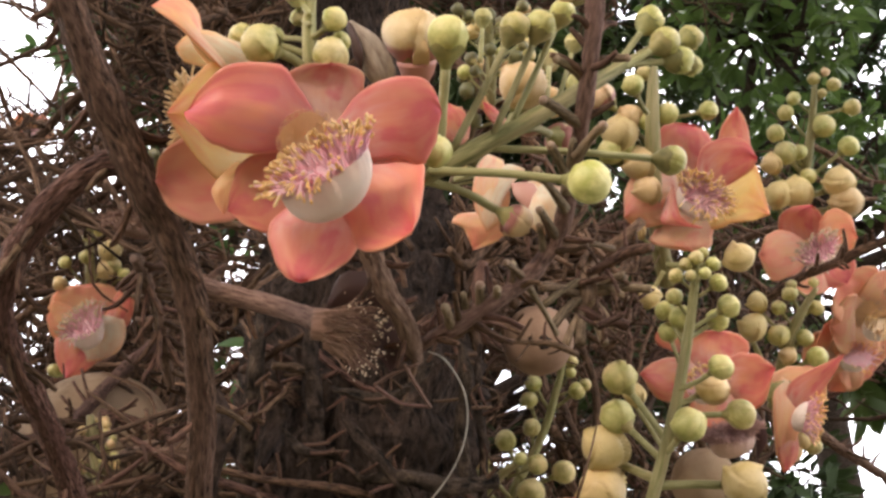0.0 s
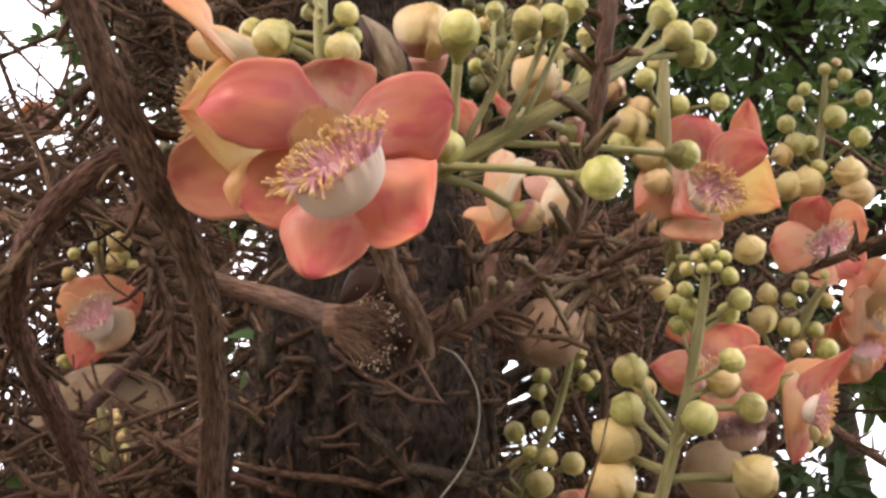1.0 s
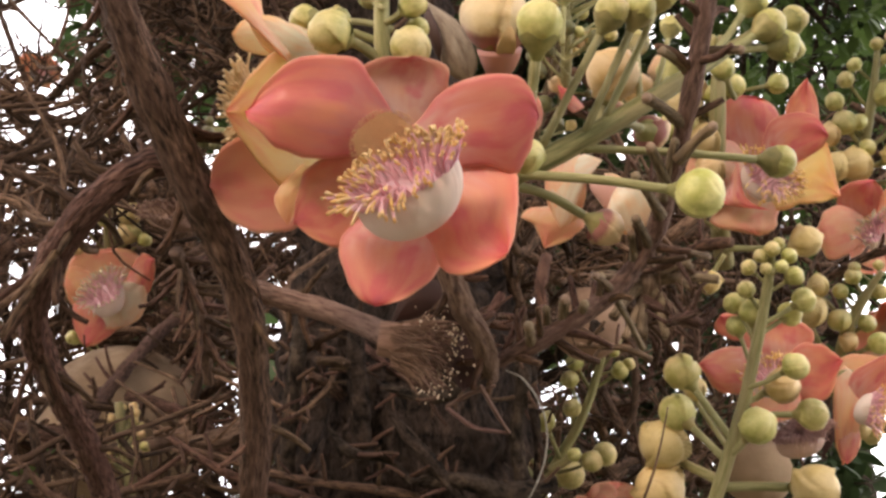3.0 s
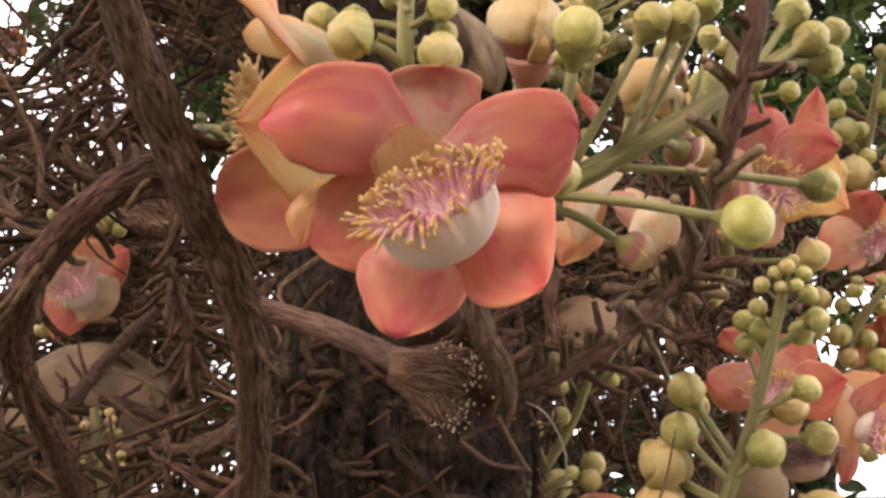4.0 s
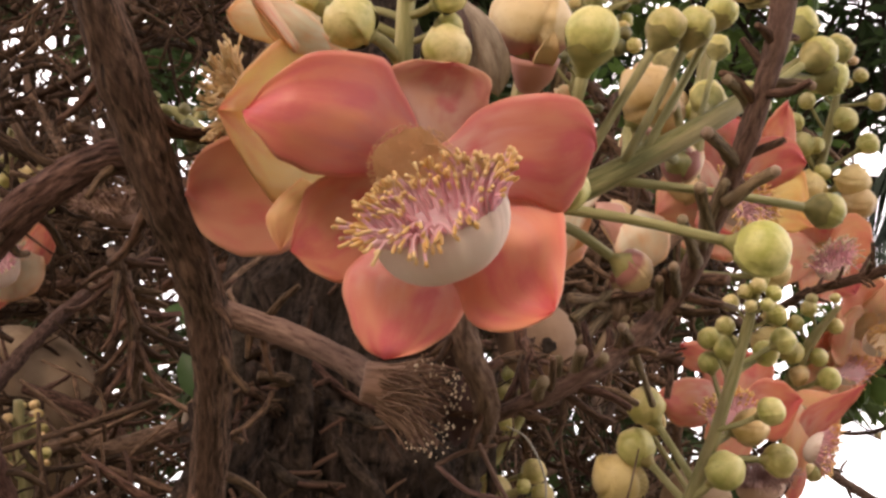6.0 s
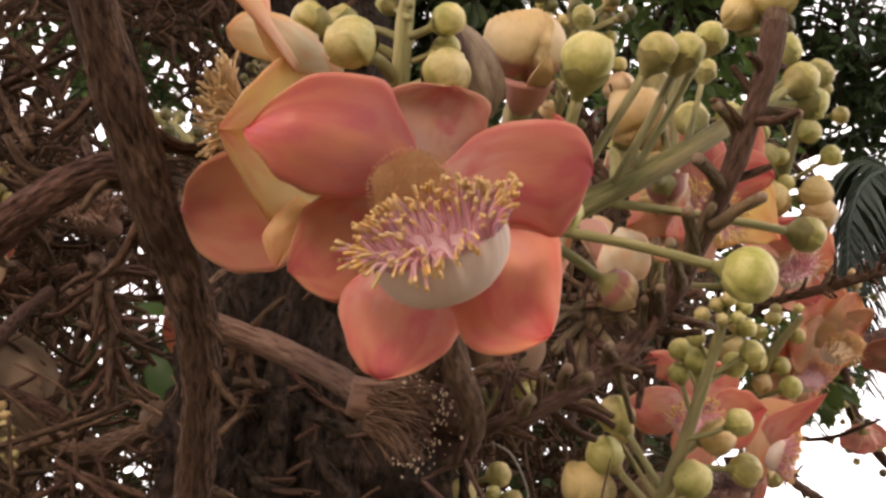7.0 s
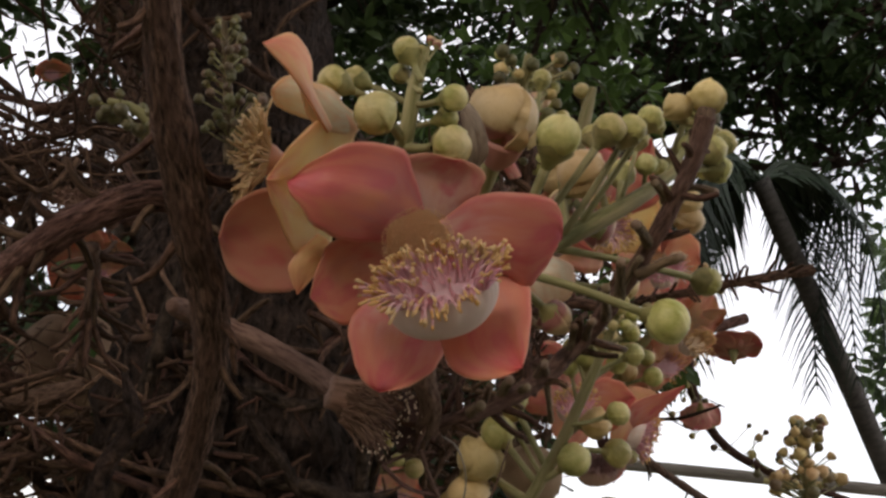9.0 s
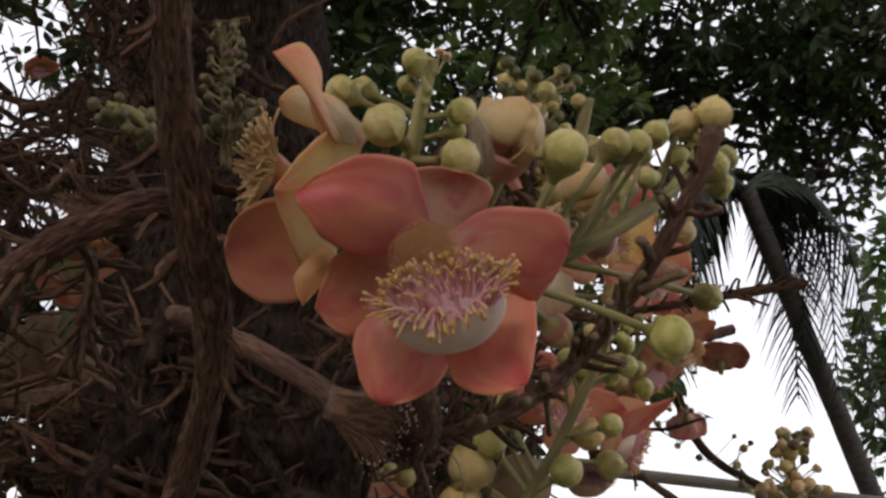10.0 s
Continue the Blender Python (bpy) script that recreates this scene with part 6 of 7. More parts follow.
knob = thing("stub_stalk", W0(1042, 470, .78), "pale grey-brown flower stalk end with radiating cut stubs", "stalk", "dead flower stalks")
part("stem", Soup().tube([W0(1044, 440, .80), W0(1040, 480, .785), W0(1038, 530, .775), W0(1034, 556, .775)], [.0070, .0088, .0092, .0030], 12, 14, .18, 120, ridge=.12), M["stub"], knob)
for x0, y0, x1, y1, r in ((1056, 512, 1105, 488, .0034), (1054, 518, 1152, 512, .0032), (1050, 538, 1088, 586, .0040), (1030, 545, 1028, 610, .0040), (1024, 530, 978, 578, .0036), (1020, 520, 956, 508, .0038), (1024, 500, 962, 540, .0030), (1048, 548, 1070, 610, .0036), (1030, 550, 1000, 612, .0030), (1056, 500, 1110, 530, .0030)):
    root, tip = W0(x0, y0, .770), W0(x1, y1, .752)
    part("stub", Soup().tube([root, root.lerp(tip, .5) + UP * .002, tip], [r * 1.15, r * .9, r], 10, 8, .15, 160), M["stub"], knob)


# ---- tangle of dead flower stalks round the trunk ----
CLEAR = [(V(W0(885, 705, 2.6)), V(W0(885, 705, .9)), .045), (V(W10(660, 890, 1.0)), V(W10(660, 890, .6)), .035), (V(W10(570, 820, .80)), V(W10(570, 820, .6)), .035), (V(W0(905, 850, 1.05)), V(W0(905, 850, .6)), .048), (V(W0(965, 760, 1.04)), V(W0(965, 760, .6)), .040), (V(W0(990, 670, 1.03)), V(W0(990, 670, .75)), .035), (V(W0(1070, 820, .78)), V(W0(1070, 820, .6)), .040), (V((-0.4136, 1.1455, 2.0022)), V((-0.1669, 0.4726, 1.7679)), .088), (V(W10(590, 60, 2.2)), V(W10(590, 60, .9)), .17), (V(W10(700, 120, 2.2)), V(W10(700, 120, .9)), .14), (V(W10(850, 60, 2.4)), V(W10(850, 60, .7)), .17), (V(W10(1010, 90, 2.4)), V(W10(1010, 90, .7)), .16), (V(W10(1150, 60, 2.4)), V(W10(1150, 60, .7)), .16), (V((-0.9627, 2.0078, 2.9911)), V((-0.1952, 0.4227, 1.8800)), .08), (V((-0.4590, 2.6229, 2.8512)), V((-0.2187, 0.5217, 1.9222)), .10), (V((0.1242, 2.3367, 2.2523)), V((0.0311, 0.5842, 1.7631)), .02), (V((-0.1931, 1.6683, 2.1030)), V((-0.1739, 0.6354, 1.8635)), .080), (V(W10(95, 645, 1.6)), V(W10(95, 645, .7)), .055)]


def is_clear(p):
    for s0, s1, r in CLEAR:
        d = s1 - s0
        u = max(0.0, min(1.0, (p - s0).dot(d) / d.length_squared))
        if (p - s0 - d * u).length < r * (1.15 - .5 * u):
            return False
    return True


def tangled(rng):
    """A place in the tangle: round and beyond the trunk, kept clear of the near things."""
    while True:
        y = .68 + 1.15 * rng.random() ** 1.3
        x, z = y * rng.uniform(-.60, .40), 1.6 + y * rng.uniform(.10, .95)
        if x < -.24 * y and rng.random() < min(.45, .15 + 1.2 * (-.24 - x / y)):
            continue
        near = .68 + (.40 if x > .10 else 0) + (.5 * max(0, x - .3))
        if abs(x - TR.x) < .12 and y < TR.y and rng.random() < .85:
            continue
        if math.hypot(x - TR.x, y - TR.y) < .09:
            continue
        p = V((x, y, z))
        if y > near and not (x > .40 and z < 2.2) and is_clear(p):
            return p


def stalk_line(rng):
    p = tangled(rng)
    out = V((p.x - TR.x, p.y - TR.y, 0)).normalized()
    d = (out * rng.uniform(.1, .9) + V((rng.gauss(0, .7), rng.gauss(0, .35), rng.gauss(0, .55)))).normalized()
    ln = rng.uniform(.07, .21)
    side = d.cross(V((rng.gauss(0, 1), rng.gauss(0, 1), rng.gauss(0, 1)))).normalized()
    pts = [p, p + d * ln * .35 + side * ln * rng.uniform(.02, .12), p + d * ln * .7 + side * ln * rng.uniform(-.04, .20), p + d * ln + side * ln * rng.uniform(-.15, .30) + V((0, 0, .02))]
    if min(q.y for q in pts) < .64 or (max(q.x for q in pts) > .2 and min(q.y for q in pts) < 1.0) or not all(is_clear(q) for q in pts):
        return None
    return pts


def past_fruit(pts):
    """Stalks that would hang before the small fruit grow above it instead."""
    a, b = V((0.0820, 0.8542, 1.8942)), V(W0(955, 603, .66))
    for p in pts:
        u = max(0.0, min(1.0, (p - a).dot(b - a) / (b - a).length_squared))
        if (p - a - (b - a) * u).length < .031:
            return [q + V((0.0, 0.03, .085)) for q in pts]
    return pts


rt = random.Random(77)
made = 0
while made < 150:
    pts = stalk_line(rt)
    if not pts:
        continue
    made += 1
    pts = past_fruit(pts)
    r = rt.uniform(.0030, .0085)
    t = thing("dead_stalk", pts[0], rt.choice(["dry grey-brown flower stalk with broken side stubs", "bare woody flower stalk in the tangle by the trunk"]), "dead stalk", "dead flower stalks")
    part("stem", Soup().tube(pts, [r, r * .9, r * .8, r * .6], 9, 16, .2, 90, ridge=.1), M[rt.choice(["twig", "bark", "twig"])], t)
    path = spline(pts, 30)
    for _ in range(rt.randrange(9, 20)):
        i = rt.randrange(3, 31)
        w = V((rt.gauss(0, 1), rt.gauss(0, 1), rt.gauss(0, 1) + .3)).normalized()
        set_part("stub", STUB, toward(path[i], w, rt.uniform(.012, .036), rt.uniform(0, 6)), t)

for k in range(20):
    z = rt.uniform(1.62, 2.2)
    ang = math.radians(rt.uniform(195, 345))
    rr = level([0.15, 0.115, 0.088, 0.046], max(0.0, min(1.0, z / 2.5))) * .9
    out = V((math.cos(ang), math.sin(ang), 0))
    p = V((TR.x, TR.y, z)) + out * rr
    along = V((rt.gauss(0, .9), 0, rt.gauss(0, .7)))
    ln = rt.uniform(.05, .16)
    pts = [p, p + (out * .35 + along * .3) * ln, p + (out * .45 + along * .8) * ln, p + (out * .5 + along * 1.3) * ln + V((0, 0, .01))]
    if min(q.y for q in pts) < .66 or max(q.x for q in pts) > .10 or not all(is_clear(q) for q in pts):
        continue
    r = rt.uniform(.0018, .0036)
    t = thing("dead_stalk", p, "old woody flower stalk standing out from the trunk", "dead stalk", "dead flower stalks")
    part("stem", Soup().tube(pts, [r * 1.2, r, r * .85, r * .6], 9, 14, .2, 90, ridge=.12), M[rt.choice(["twig", "bark", "bark"])], t)
    path = spline(pts, 30)
    for _ in range(rt.randrange(5, 12)):
        i = rt.randrange(6, 31)
        w = V((rt.gauss(0, 1), rt.gauss(0, 1), rt.gauss(0, 1) + .3)).normalized()
        set_part("stub", STUB, toward(path[i], w, rt.uniform(.010, .030), rt.uniform(0, 6)), t)

# old stems that run down and across the trunk
for pts, r in (
    ([(556, 545, .725), (548, 640, .715), (556, 740, .712), (562, 830, .71), (566, 960, .71)], .0062),
    ([(470, 520, .74), (452, 640, .72), (440, 760, .72), (430, 920, .72)], .0050),
    ([(605, 735, .70), (650, 790, .69), (700, 850, .69), (735, 930, .69)], .0046),
    ([(590, 690, .70), (665, 705, .69), (720, 690, .69), (760, 640, .70)], .0040),
    ([(640, 850, .70), (720, 845, .69), (800, 862, .69), (880, 850, .70)], .0056),
    ([(815, 600, .72), (825, 680, .71), (815, 770, .71), (835, 900, .71)], .0050),
    ([(850, 610, .74), (842, 700, .73), (856, 800, .73), (850, 920, .73)], .0036),
    ([(385, 690, .68), (400, 760, .67), (372, 840, .67), (360, 930, .67)], .0056),
    ([(500, 760, .70), (540, 800, .69), (600, 812, .69), (640, 850, .69)], .0030)):
    pts = [W0(*q) for q in pts]
    t = thing("dead_stalk", pts[0], "old woody stem running along the dark trunk", "dead stalk", "dead flower stalks")
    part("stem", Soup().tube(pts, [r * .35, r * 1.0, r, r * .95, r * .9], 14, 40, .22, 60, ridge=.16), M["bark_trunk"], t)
    path = spline(pts, 30)
    for _ in range(9):
        i = rt.randrange(2, 29)
        w = V((rt.gauss(0, 1), rt.gauss(-.4, .5), rt.gauss(0, 1) + .3)).normalized()
        set_part("stub", STUB, toward(path[i], w, rt.uniform(.010, .024), rt.uniform(0, 6)), t)

s = Soup()
made = 0
while made < 1150:
    pts = stalk_line(rt)
    if not pts:
        continue
    made += 1
    pts = past_fruit(pts)
    r = rt.uniform(.0018, .0062)
    s.tube(pts, [r, r * .9, r * .8, r * .6], 7, 10, .2, 90)
    path = spline(pts, 30)
    for _ in range(rt.randrange(8, 18)):
        i = rt.randrange(3, 31)
        w = V((rt.gauss(0, 1), rt.gauss(0, 1), rt.gauss(0, 1) + .3)).normalized() * rt.uniform(.010, .038)
        s.tube([path[i], path[i] + w * .6 + V((0, 0, .003)), path[i] + w + V((0, 0, .006))], [r * .36, r * .28, r * .24], 5, 3)
for k in range(5200):
    p = tangled(rt)
    d = V((rt.gauss(0, 1), rt.gauss(0, .5), rt.gauss(0, .8))).normalized()
    ln = rt.uniform(.02, .10)
    q1 = p + d * ln * .5 + V((rt.gauss(0, .12), rt.gauss(0, .1), rt.gauss(0, .12))) * ln
    q2 = p + d * ln + V((rt.gauss(0, .16), rt.gauss(0, .1), rt.gauss(0, .16))) * ln
    if q2.y < .64 or (q2.x > .2 and q2.y < 1.0):
        continue
    r = rt.uniform(.0006, .0026)
    s.tube(past_fruit([p, q1, q2]), [r, r * .8, r * .5], 5, 6)
whole("twigs", s, M["twig_mixed"], (TR.x, TR.y, 1.5), "dense tangle of dry brown flower stalks and twigs", "twigs", kind="stuff")

for x0, x1, y0, y1, d0, d1, n in ((770, 985, 120, 330, .60, .74, 15), (1000, 1130, 400, 600, .66, .86, 13), (700, 1000, 470, 620, .62, .74, 12), (400, 560, 600, 760, .70, .76, 9), (240, 420, 380, 470, .60, .74, 8)):
    for k in range(n):
        p = V(W0(rt.uniform(x0, x1), rt.uniform(y0, y1), rt.uniform(d0, d1)))
        d = V((rt.gauss(0, 1), rt.gauss(0, .4), rt.gauss(0, .8))).normalized()
        ln = rt.uniform(.018, .060)
        side = d.cross(V((rt.gauss(0, 1), rt.gauss(0, 1), rt.gauss(0, 1)))).normalized()
        pts = [p - d * ln * .5, p - d * ln * .1 + side * ln * .15, p + d * ln * .3 + side * ln * .1, p + d * ln * .6 - side * ln * rt.uniform(-.2, .2)]
        if not all(is_clear(q) for q in pts):
            continue
        pts = past_fruit(pts)
        r = rt.uniform(.0014, .0034)
        t = thing("dead_stalk", pts[0], "short knobbly dry stalk in the thicket behind the flowers", "dead stalk", "dead flower stalks")
        part("stem", Soup().tube(pts, [r, r * 1.1, r * .9, r * .7], 9, 14, .25, 160, ridge=.15), M[rt.choice(["twig", "bark", "twig"])], t)
        path = spline(pts, 30)
        for _ in range(rt.randrange(4, 10)):
            i = rt.randrange(3, 31)
            w = V((rt.gauss(0, 1), rt.gauss(0, 1), rt.gauss(0, 1) + .3)).normalized()
            set_part("stub", STUB, toward(path[i], w, rt.uniform(.008, .022), rt.uniform(0, 6)), t)
cp = cluster_of("dry stalk beset with small tan and wine-tinted buds", [(0.0055, 0.5691, 1.8953), (0.0156, 0.5491, 1.9155), (0.0222, 0.5338, 1.9376), (0.0281, 0.5187, 1.9594)], [.003, .003, .0026, .002], mat="stub")
for k in range(30):
    u = rt.random()
    x, y = 800 + 75 * u + rt.uniform(-60, 75), 330 - 240 * u + rt.uniform(-15, 15)
    bud(cp, W0(x, y, .63 + rt.uniform(-.02, .03)), rt.uniform(7, 15) * .63 / FOCAL, W0(800 + 70 * u, 335 - 240 * u, .63), rt.choice(["tan", "dull", "cream", "dull"]), .1, .25)
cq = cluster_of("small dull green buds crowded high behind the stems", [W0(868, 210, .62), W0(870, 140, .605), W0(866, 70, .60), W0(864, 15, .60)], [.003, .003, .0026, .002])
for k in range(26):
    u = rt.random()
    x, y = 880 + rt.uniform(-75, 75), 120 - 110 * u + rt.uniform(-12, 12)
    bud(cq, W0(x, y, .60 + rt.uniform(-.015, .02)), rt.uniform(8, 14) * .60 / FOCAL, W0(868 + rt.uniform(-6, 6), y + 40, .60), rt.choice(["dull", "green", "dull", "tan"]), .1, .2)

s = Soup()
for k in range(120):
    p = V(W0(rt.uniform(60, 330), rt.uniform(400, 760), rt.uniform(1.34, 1.75)))
    d = V((rt.gauss(0, 1), rt.gauss(0, .3), rt.gauss(0, .6))).normalized()
    ln = rt.uniform(.06, .20)
    side = d.cross(V((rt.gauss(0, 1), rt.gauss(0, 1), rt.gauss(0, 1)))).normalized()
    r = rt.uniform(.0016, .0070)
    pts = [p - d * ln * .5, p + side * ln * .15, p + d * ln * .5 + side * ln * rt.uniform(-.2, .2)]
    s.tube(pts, [r, r * .9, r * .6], 7, 9, .2, 90)
    path = spline(pts, 20)
    for _ in range(8):
        i = rt.randrange(2, 20)
        w = V((rt.gauss(0, 1), rt.gauss(0, 1), rt.gauss(0, 1))).normalized() * rt.uniform(.012, .04)
        s.tube([path[i], path[i] + w * .6 + V((0, 0, .003)), path[i] + w], [r * .4, r * .32, r * .24], 5, 3)
whole("back_twigs", s, M["twig_mixed"], (-.5, 1.5, 1.8), "knobbly brown stalks behind a small flower", "twigs", kind="stuff")

# thinner bare twigs reaching out against the sky
s = Soup()
for k in range(70):
    y = rt.uniform(1.3, 2.6)
    p = V((rt.uniform(-1.5, -.45) * y * .62, y, 1.6 + y * rt.uniform(.18, .80)))
    d = V((rt.choice([-1, 1]) * rt.uniform(.4, 1), rt.gauss(0, .3), rt.gauss(.1, .35))).normalized()
    ln = rt.uniform(.25, .7)
    q1 = p + d * ln * .5 + V((0, 0, rt.gauss(0, .04)))
    q2 = p + d * ln + V((0, 0, rt.gauss(0, .08)))
    r = rt.uniform(.002, .008)
    s.tube([p, q1, q2], [r, r * .8, r * .35], 6, 8, .1, 60)
    path = spline([p, q1, q2], 30)
    for _ in range(14):
        i = rt.randrange(4, 30)
        w = V((rt.gauss(0, 1), rt.gauss(0, .6), rt.gauss(0, 1))).normalized() * rt.uniform(.02, .09)
        s.tube([path[i], path[i] + w * .5 + V((0, 0, .005)), path[i] + w], [r * .35, r * .25, r * .12], 4, 3)
whole("sky_twigs", s, M["twig"], (-1, 1.8, 2.2), "bare thin twigs crossing in front of the sky", "twigs", kind="stuff")


s = Soup()
for k in range(115):
    p = V(W10(rt.uniform(-150, 330), rt.uniform(-40, 420), rt.uniform(1.1, 2.1)))
    d = V((rt.choice([-1, 1]) * rt.uniform(.5, 1), rt.gauss(0, .3), rt.gauss(.05, .4))).normalized()
    ln = rt.uniform(.12, .45)
    side = d.cross(V((rt.gauss(0, 1), rt.gauss(0, 1), rt.gauss(0, 1)))).normalized()
    pts = [p, p + d * ln * .35 + side * ln * .1, p + d * ln * .7 + side * ln * rt.uniform(0, .25), p + d * ln + side * ln * rt.uniform(-.1, .3)]
    if not all(is_clear(q) for q in pts):
        continue
    r = rt.uniform(.003, .010)
    s.tube(pts, [r, r * .9, r * .75, r * .5], 7, 10, .18, 60)
    path = spline(pts, 30)
    for _ in range(12):
        i = rt.randrange(3, 31)
        w = V((rt.gauss(0, 1), rt.gauss(0, 1), rt.gauss(0, 1))).normalized() * rt.uniform(.015, .06)
        s.tube([path[i], path[i] + w * .5 + V((0, 0, .004)), path[i] + w], [r * .34, r * .28, r * .2], 5, 3)
whole("outer_twigs", s, M["twig_mixed"], (-.6, 1.6, 2.0), "bare knobbly twigs crossing before the sky", "twigs", kind="stuff")


# ---- leafy trees behind ----
def leafy_tree(foot, top, lobes, label, count, leaf_len, seed, mat="leaf_far", girth=1.0):
    foot, top = V(foot), V(top)
    t = thing("tree", tuple(foot), label, "tree", "leafy trees")
    part("trunk", Soup().tube([foot, foot.lerp(top, .5) + V((.1, .05, 0)), top], [.16 * girth, .12 * girth, .06 * girth], 14, 24, .1, 6), M["bark_trunk"], t)
    crown_on(t, foot, top, lobes, count, leaf_len, seed, mat, girth)
    return t


leafy_tree((-.3, 4.6, 0), (-.2, 4.4, 2.6), [(W0(620, 900, 4.0), .45), (W0(900, 1000, 4.4), .4), (W0(420, 830, 4.2), .4), (W0(980, 480, 4.6), .45), (W0(1000, 250, 4.8), .5), (W0(290, 650, 3.2), .24), (W0(1150, 560, 3.6), .30), (W0(1060, 380, 4.0), .3), (W0(1060, 700, 4.6), .35), (W0(880, 540, 4.2), .34), (W0(1090, 640, 4.2), .34), (W0(1190, 790, 4.2), .26), (W0(1330, 640, 4.6), .28), (W0(1240, 480, 4.4), .34), (W0(780, 60, 4.5), .45), (W0(930, 130, 4.4), .5), (W0(1090, 40, 4.6), .5), (W0(900, -40, 4.6), .5), (W0(740, 270, 4.8), .42), (W10(160, 90, 4.6), .30), (W10(330, 60, 4.8), .30), (W10(300, 700, 4.2), .5), (W10(520, 760, 4.4), .35), (W10(760, 800, 3.6), .36), (W10(830, 720, 3.8), .24), (W10(640, 860, 3.6), .36)],
           "dense dark shrubby tree behind the trunk", 17000, .10, 85)
leafy_tree((2.05, 5.7, 0), (1.95, 5.3, 4.3), [(W10(640, 30, 5.2), .45), (W10(790, 90, 5.2), .45), (W10(940, 30, 5.0), .5), (W10(1090, 90, 5.0), .42), (W10(1250, 50, 5.0), .5), (W10(1420, 110, 5.0), .55), (W10(1540, 190, 5.0), .45), (W10(1340, 260, 5.4), .45), (W10(1560, 20, 5.0), .6), (W10(1480, 30, 5.0), .5), (W10(1330, 150, 5.0), .45), (W10(1500, 180, 5.2), .5), (W10(900, 200, 5.6), .35), (W10(1250, -120, 4.6), .9), (W10(1000, -160, 4.8), .8), (W10(1650, 0, 4.6), .7), (W10(1480, 310, 5.0), .42), (W10(1410, 350, 5.3), .25), (W10(1200, 130, 5.1), .35)],
           "leafy tree with a dark green crown full of sky gaps", 13500, .075, 81)
leafy_tree((8.2, 6.8, 0), (7.7, 6.8, 3.6), [(W10(1590, 660, 7.5), .42), (W10(1640, 780, 7.5), .5), (W10(1640, 430, 7.8), .5), (W10(1750, 600, 7.5), .9)], "far leafy tree beside the palm", 4200, .15, 82)
leafy_tree((-1.9, 5.6, 0), (-1.5, 5.2, 3.4), [(W0(215, 70, 5.2), .40), (W0(330, 30, 5.4), .6), (W0(170, 210, 5.2), .20), (W0(450, -60, 5.0), .7), (W0(600, 60, 5.6), .6), (W0(290, 180, 5.4), .3), (W0(480, 150, 5.6), .5), (W0(720, -40, 5.4), .6), (W0(430, 320, 5.0), .35)],
           "leafy tree behind the bare branches", 10500, .10, 83)
leafy_tree((1.0, 3.7, 0), (.95, 3.5, 2.7), [(W0(1340, 70, 2.6), .26), (W0(1490, 330, 2.9), .22), (W0(1430, -20, 2.6), .16), (W0(1270, 30, 2.6), .18), (W0(1240, 330, 3.0), .22), (W0(1420, 230, 2.9), .18), (W0(1420, 540, 3.6), .22), (W0(1330, 540, 3.8), .22), (W0(1650, 700, 3.4), .26), (W0(1560, 620, 3.6), .20)],
           "near leafy tree with glossy dark leaves", 2900, .062, 84, "leaf", .35)

# unseen trees round the back of the camera, added to cut the frontal light
for fx, fy, sd in ((-3.4, -3.2, 91), (-.6, -4.6, 92), (2.6, -3.9, 93), (-5.0, .2, 94)):
    leafy_tree((fx, fy, 0), (fx + .1, fy, 3.2), [((fx + x, fy + y, z), r) for x, y, z, r in ((0, 0, 3.6, 1.1), (.9, .2, 3.0, .9), (-.9, -.1, 2.9, .9), (.3, .4, 2.2, .8), (-.5, .5, 4.2, .9), (1.3, -.2, 2.0, .7), (-1.3, .2, 2.0, .7))], "broad leafy tree out of view, added to hold back skylight", 3600, .24, sd)

# leafy sprig at the end of a branch
sprig = thing("leafy_sprig", W0(1500, 682, 1.31), "drooping sprig of glossy green leaves on a slender branch", "leaves")
rl = random.Random(33)
s = Soup()
for k in range(9):
    tip = V(W0(rl.uniform(1500, 1640), rl.uniform(650, 735), rl.uniform(1.32, 1.46)))
    root = V(W0(1500 + 8 * k, 682 - 5 * k, 1.31))
    part("twig", Soup().tube([root, root.lerp(tip, .5) + V((0, 0, .012)), tip], [.0022, .0017, .001], 6, 8), M["twig"], sprig)
    for _ in range(9):
        at = root.lerp(tip, rl.uniform(.35, 1.0)) + V((0, 0, .006))
        leaf_into(s, at, V((rl.gauss(.2, .6), rl.gauss(0, .5), rl.gauss(-.5, .4))), rl.uniform(.035, .065), rl.uniform(.008, .013), rl)
tagged(part("leaves", s, M["leaf"], sprig), kind="stuff")

# young leaves among the stalks
for c, way, ln in (((-0.1890, 0.9160, 1.8783), (-0.1725, 0.9069, 1.8495), .045), ((-0.2108, 0.9316, 1.9170), (-0.1762, 0.9010, 1.9120), .04), ((-0.3780, 0.8911, 1.8114), (-0.3364, 0.8774, 1.7928), .05), ((-0.3950, 0.9029, 1.7848), (-0.3506, 0.8886, 1.7676), .05), ((-0.0053, 1.0939, 1.8475), (0.0095, 1.1036, 1.8258), .035)):
    s = Soup()
    leaf_into(s, V(c), V(way) - V(c), ln, ln * .26, random.Random(5))
    whole("leaf", s, M["leaf"], c, "single young green leaf among dry stalks", "leaf", "young leaves")


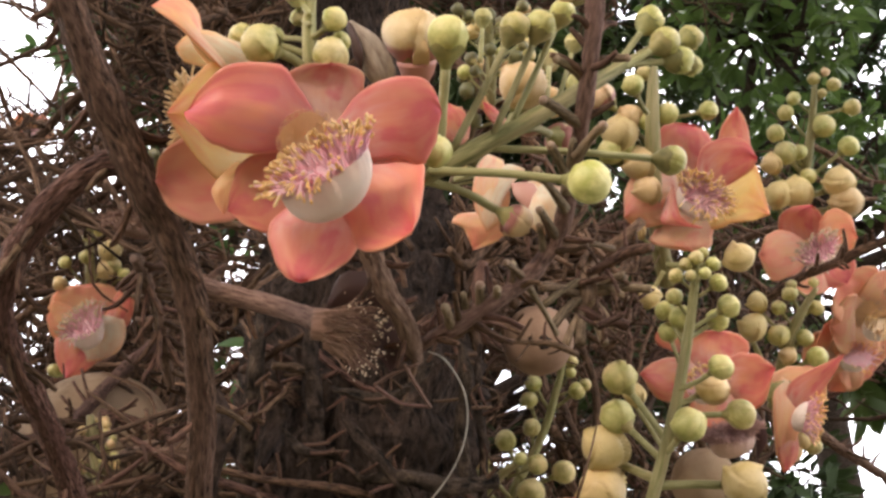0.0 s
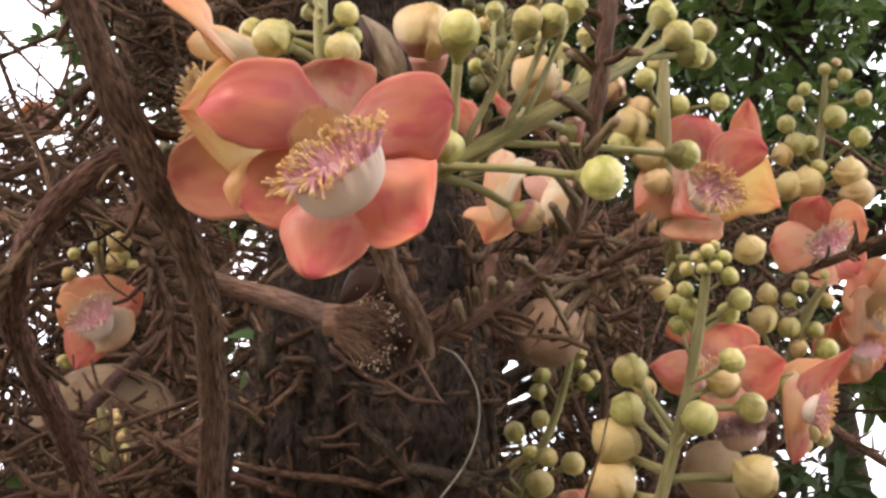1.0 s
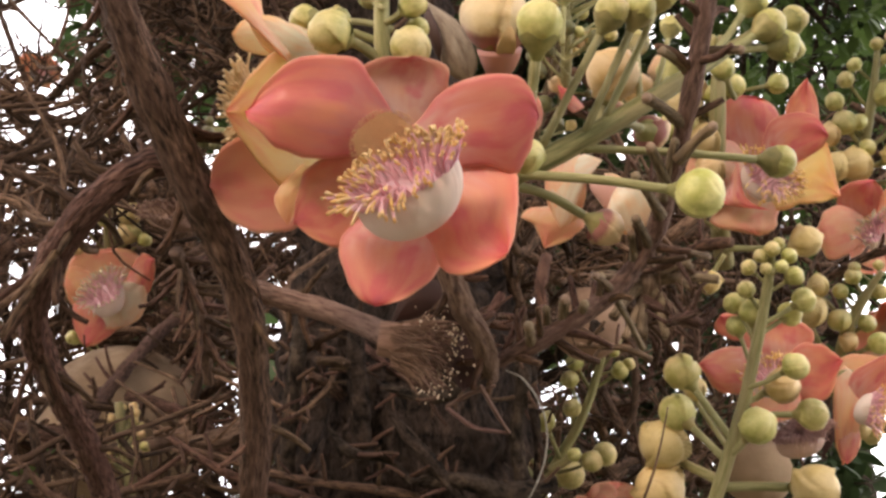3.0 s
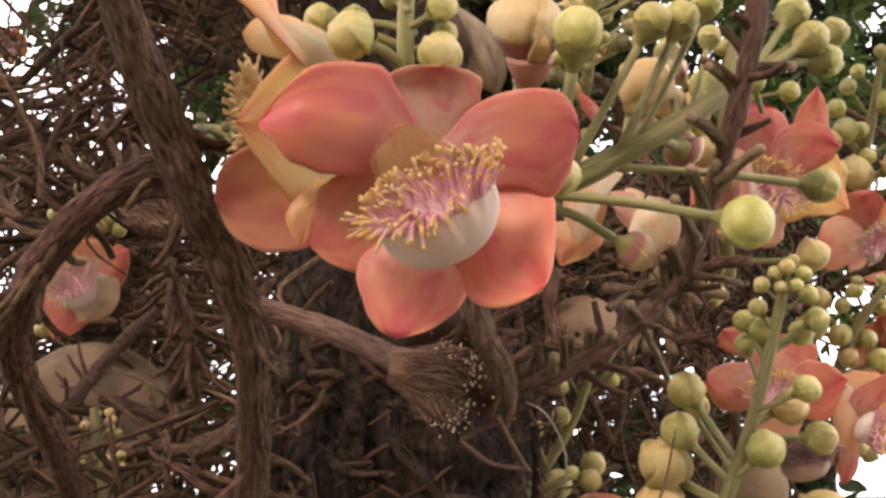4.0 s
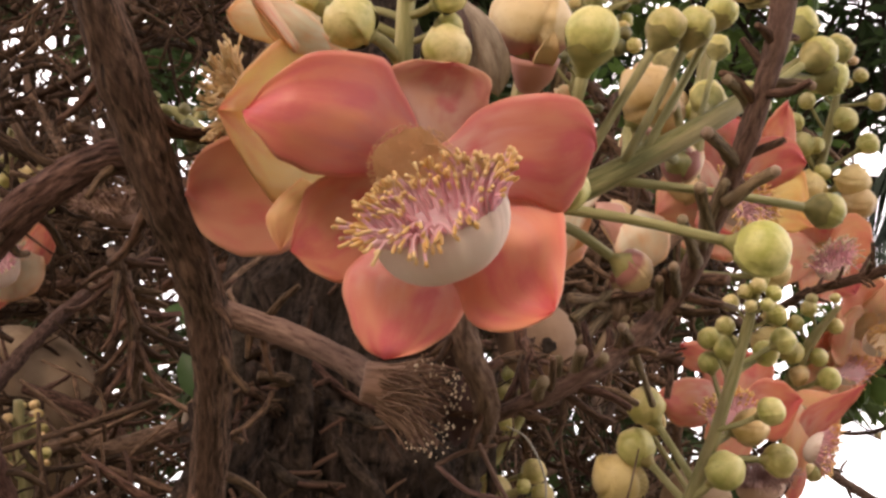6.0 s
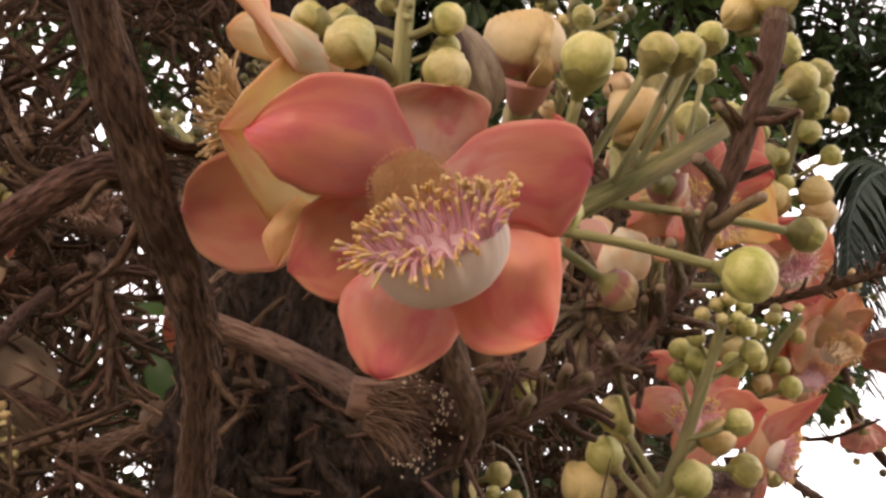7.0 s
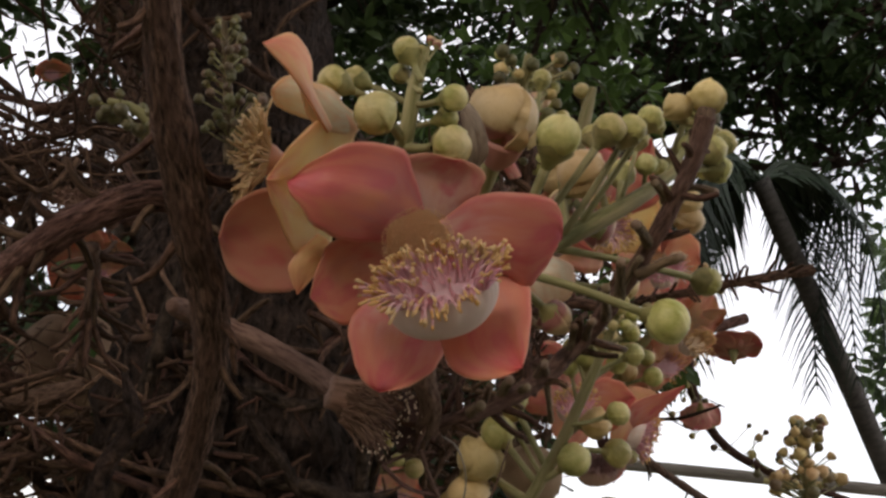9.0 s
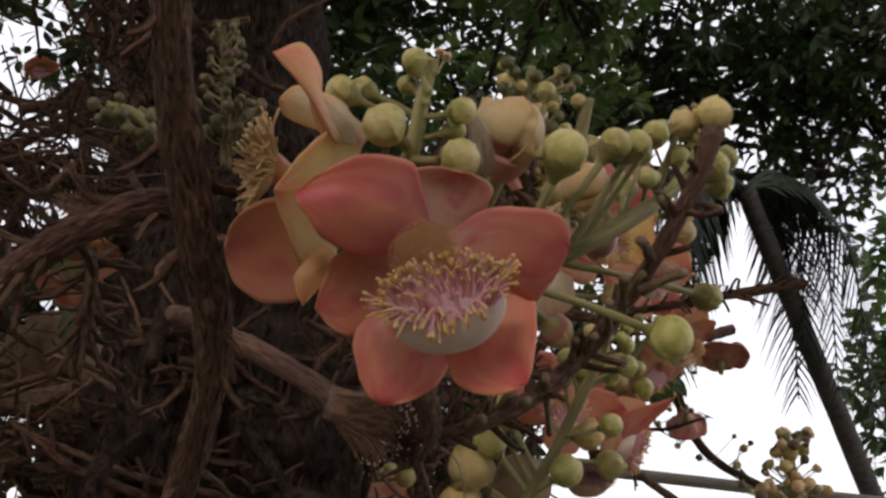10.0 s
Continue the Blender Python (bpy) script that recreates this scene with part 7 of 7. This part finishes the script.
# ---- palm and rail beyond ----
palm = thing("palm_tree", W10(1650, 1150, 4.4), "leaning palm with a slim grey trunk and hanging fronds", "palm tree")
PT = V(W10(1318, 335, 4.0))
foot = V(W10(1640, 1110, 4.4))
foot2 = foot + (foot - PT).normalized() * ((foot.z + .1) / max(.05, (PT - foot).normalized().z))
s = Soup().tube([foot2, foot2.lerp(foot, .6), foot, foot.lerp(PT, .5), PT], [.066, .057, .048, .042, .037], 18, 60, .05, 14)
part("trunk", s, M["palm_bark"], palm)
rp = random.Random(12)
for k in range(24):
    a = 2 * math.pi * k / 24 + rp.uniform(-.12, .12)
    out = V((math.cos(a), math.sin(a), 0))
    if out.y < -.45 or abs(out.x * .83 - out.y * .55) < .50:
        continue
    ln = rp.uniform(.6, 1.0)
    rise = rp.uniform(-.1, .35)
    pts = [PT, PT + out * ln * .22 + V((0, 0, rise * ln * .5)), PT + out * ln * .42 + V((0, 0, (rise - .5) * ln * .5)), PT + out * ln * .50 + V((0, 0, -ln * .85))]
    path = spline(pts, 46)
    s = Soup().tube(pts, [.014, .010, .006, .003], 5, 20)
    for i in range(5, 46):
        t = (path[min(i + 1, 46)] - path[i - 1]).normalized()
        sd = t.cross(V((0, 0, 1)))
        sd = sd.normalized() if sd.length > .05 else V((1, 0, 0))
        for sg in (-1, 1):
            w = (sd * sg * .7 + t * .5 + V((0, 0, -.55)) + V((rp.gauss(0, .06), rp.gauss(0, .06), rp.gauss(0, .06)))).normalized()
            l2 = .26 * math.sin(math.pi * (i - 2) / 48) * rp.uniform(.85, 1.1) + .04
            b = len(s.v)
            n = w.cross(t).normalized() * .004
            wd = t * .0085
            p = path[i]
            s.v.extend([p - wd, p + wd, p + w * l2 * .5 + wd * .9 + V((0, 0, -.02 * l2)), p + w * l2 * .5 - wd * .9 + V((0, 0, -.02 * l2)), p + w * l2 + V((0, 0, -.22 * l2))])
            s.face((b, b + 1, b + 2, b + 3), [(0, 0), (1, 0), (1, .5), (0, .5)])
            s.face((b + 3, b + 2, b + 4), [(0, .5), (1, .5), (.5, 1)])
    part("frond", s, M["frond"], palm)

rail = thing("rail", W10(1000, 826, 4.2), "weathered wooden rail across the pale sky", "rail")
ra, rb = V(W10(880, 812, 4.4)), V(W10(1800, 918, 4.1))
part("bar", Soup().tube([ra, ra.lerp(rb, .5), rb], [.025, .025, .025], 12, 12, .03, 8), M["rail"], rail)
for e in (ra, rb):
    part("post", Soup().tube([(e.x, e.y, 0), (e.x, e.y, e.z * .5), (e.x, e.y, e.z + .05)], [.04, .04, .036], 10, 10, .04, 6), M["rail"], rail)
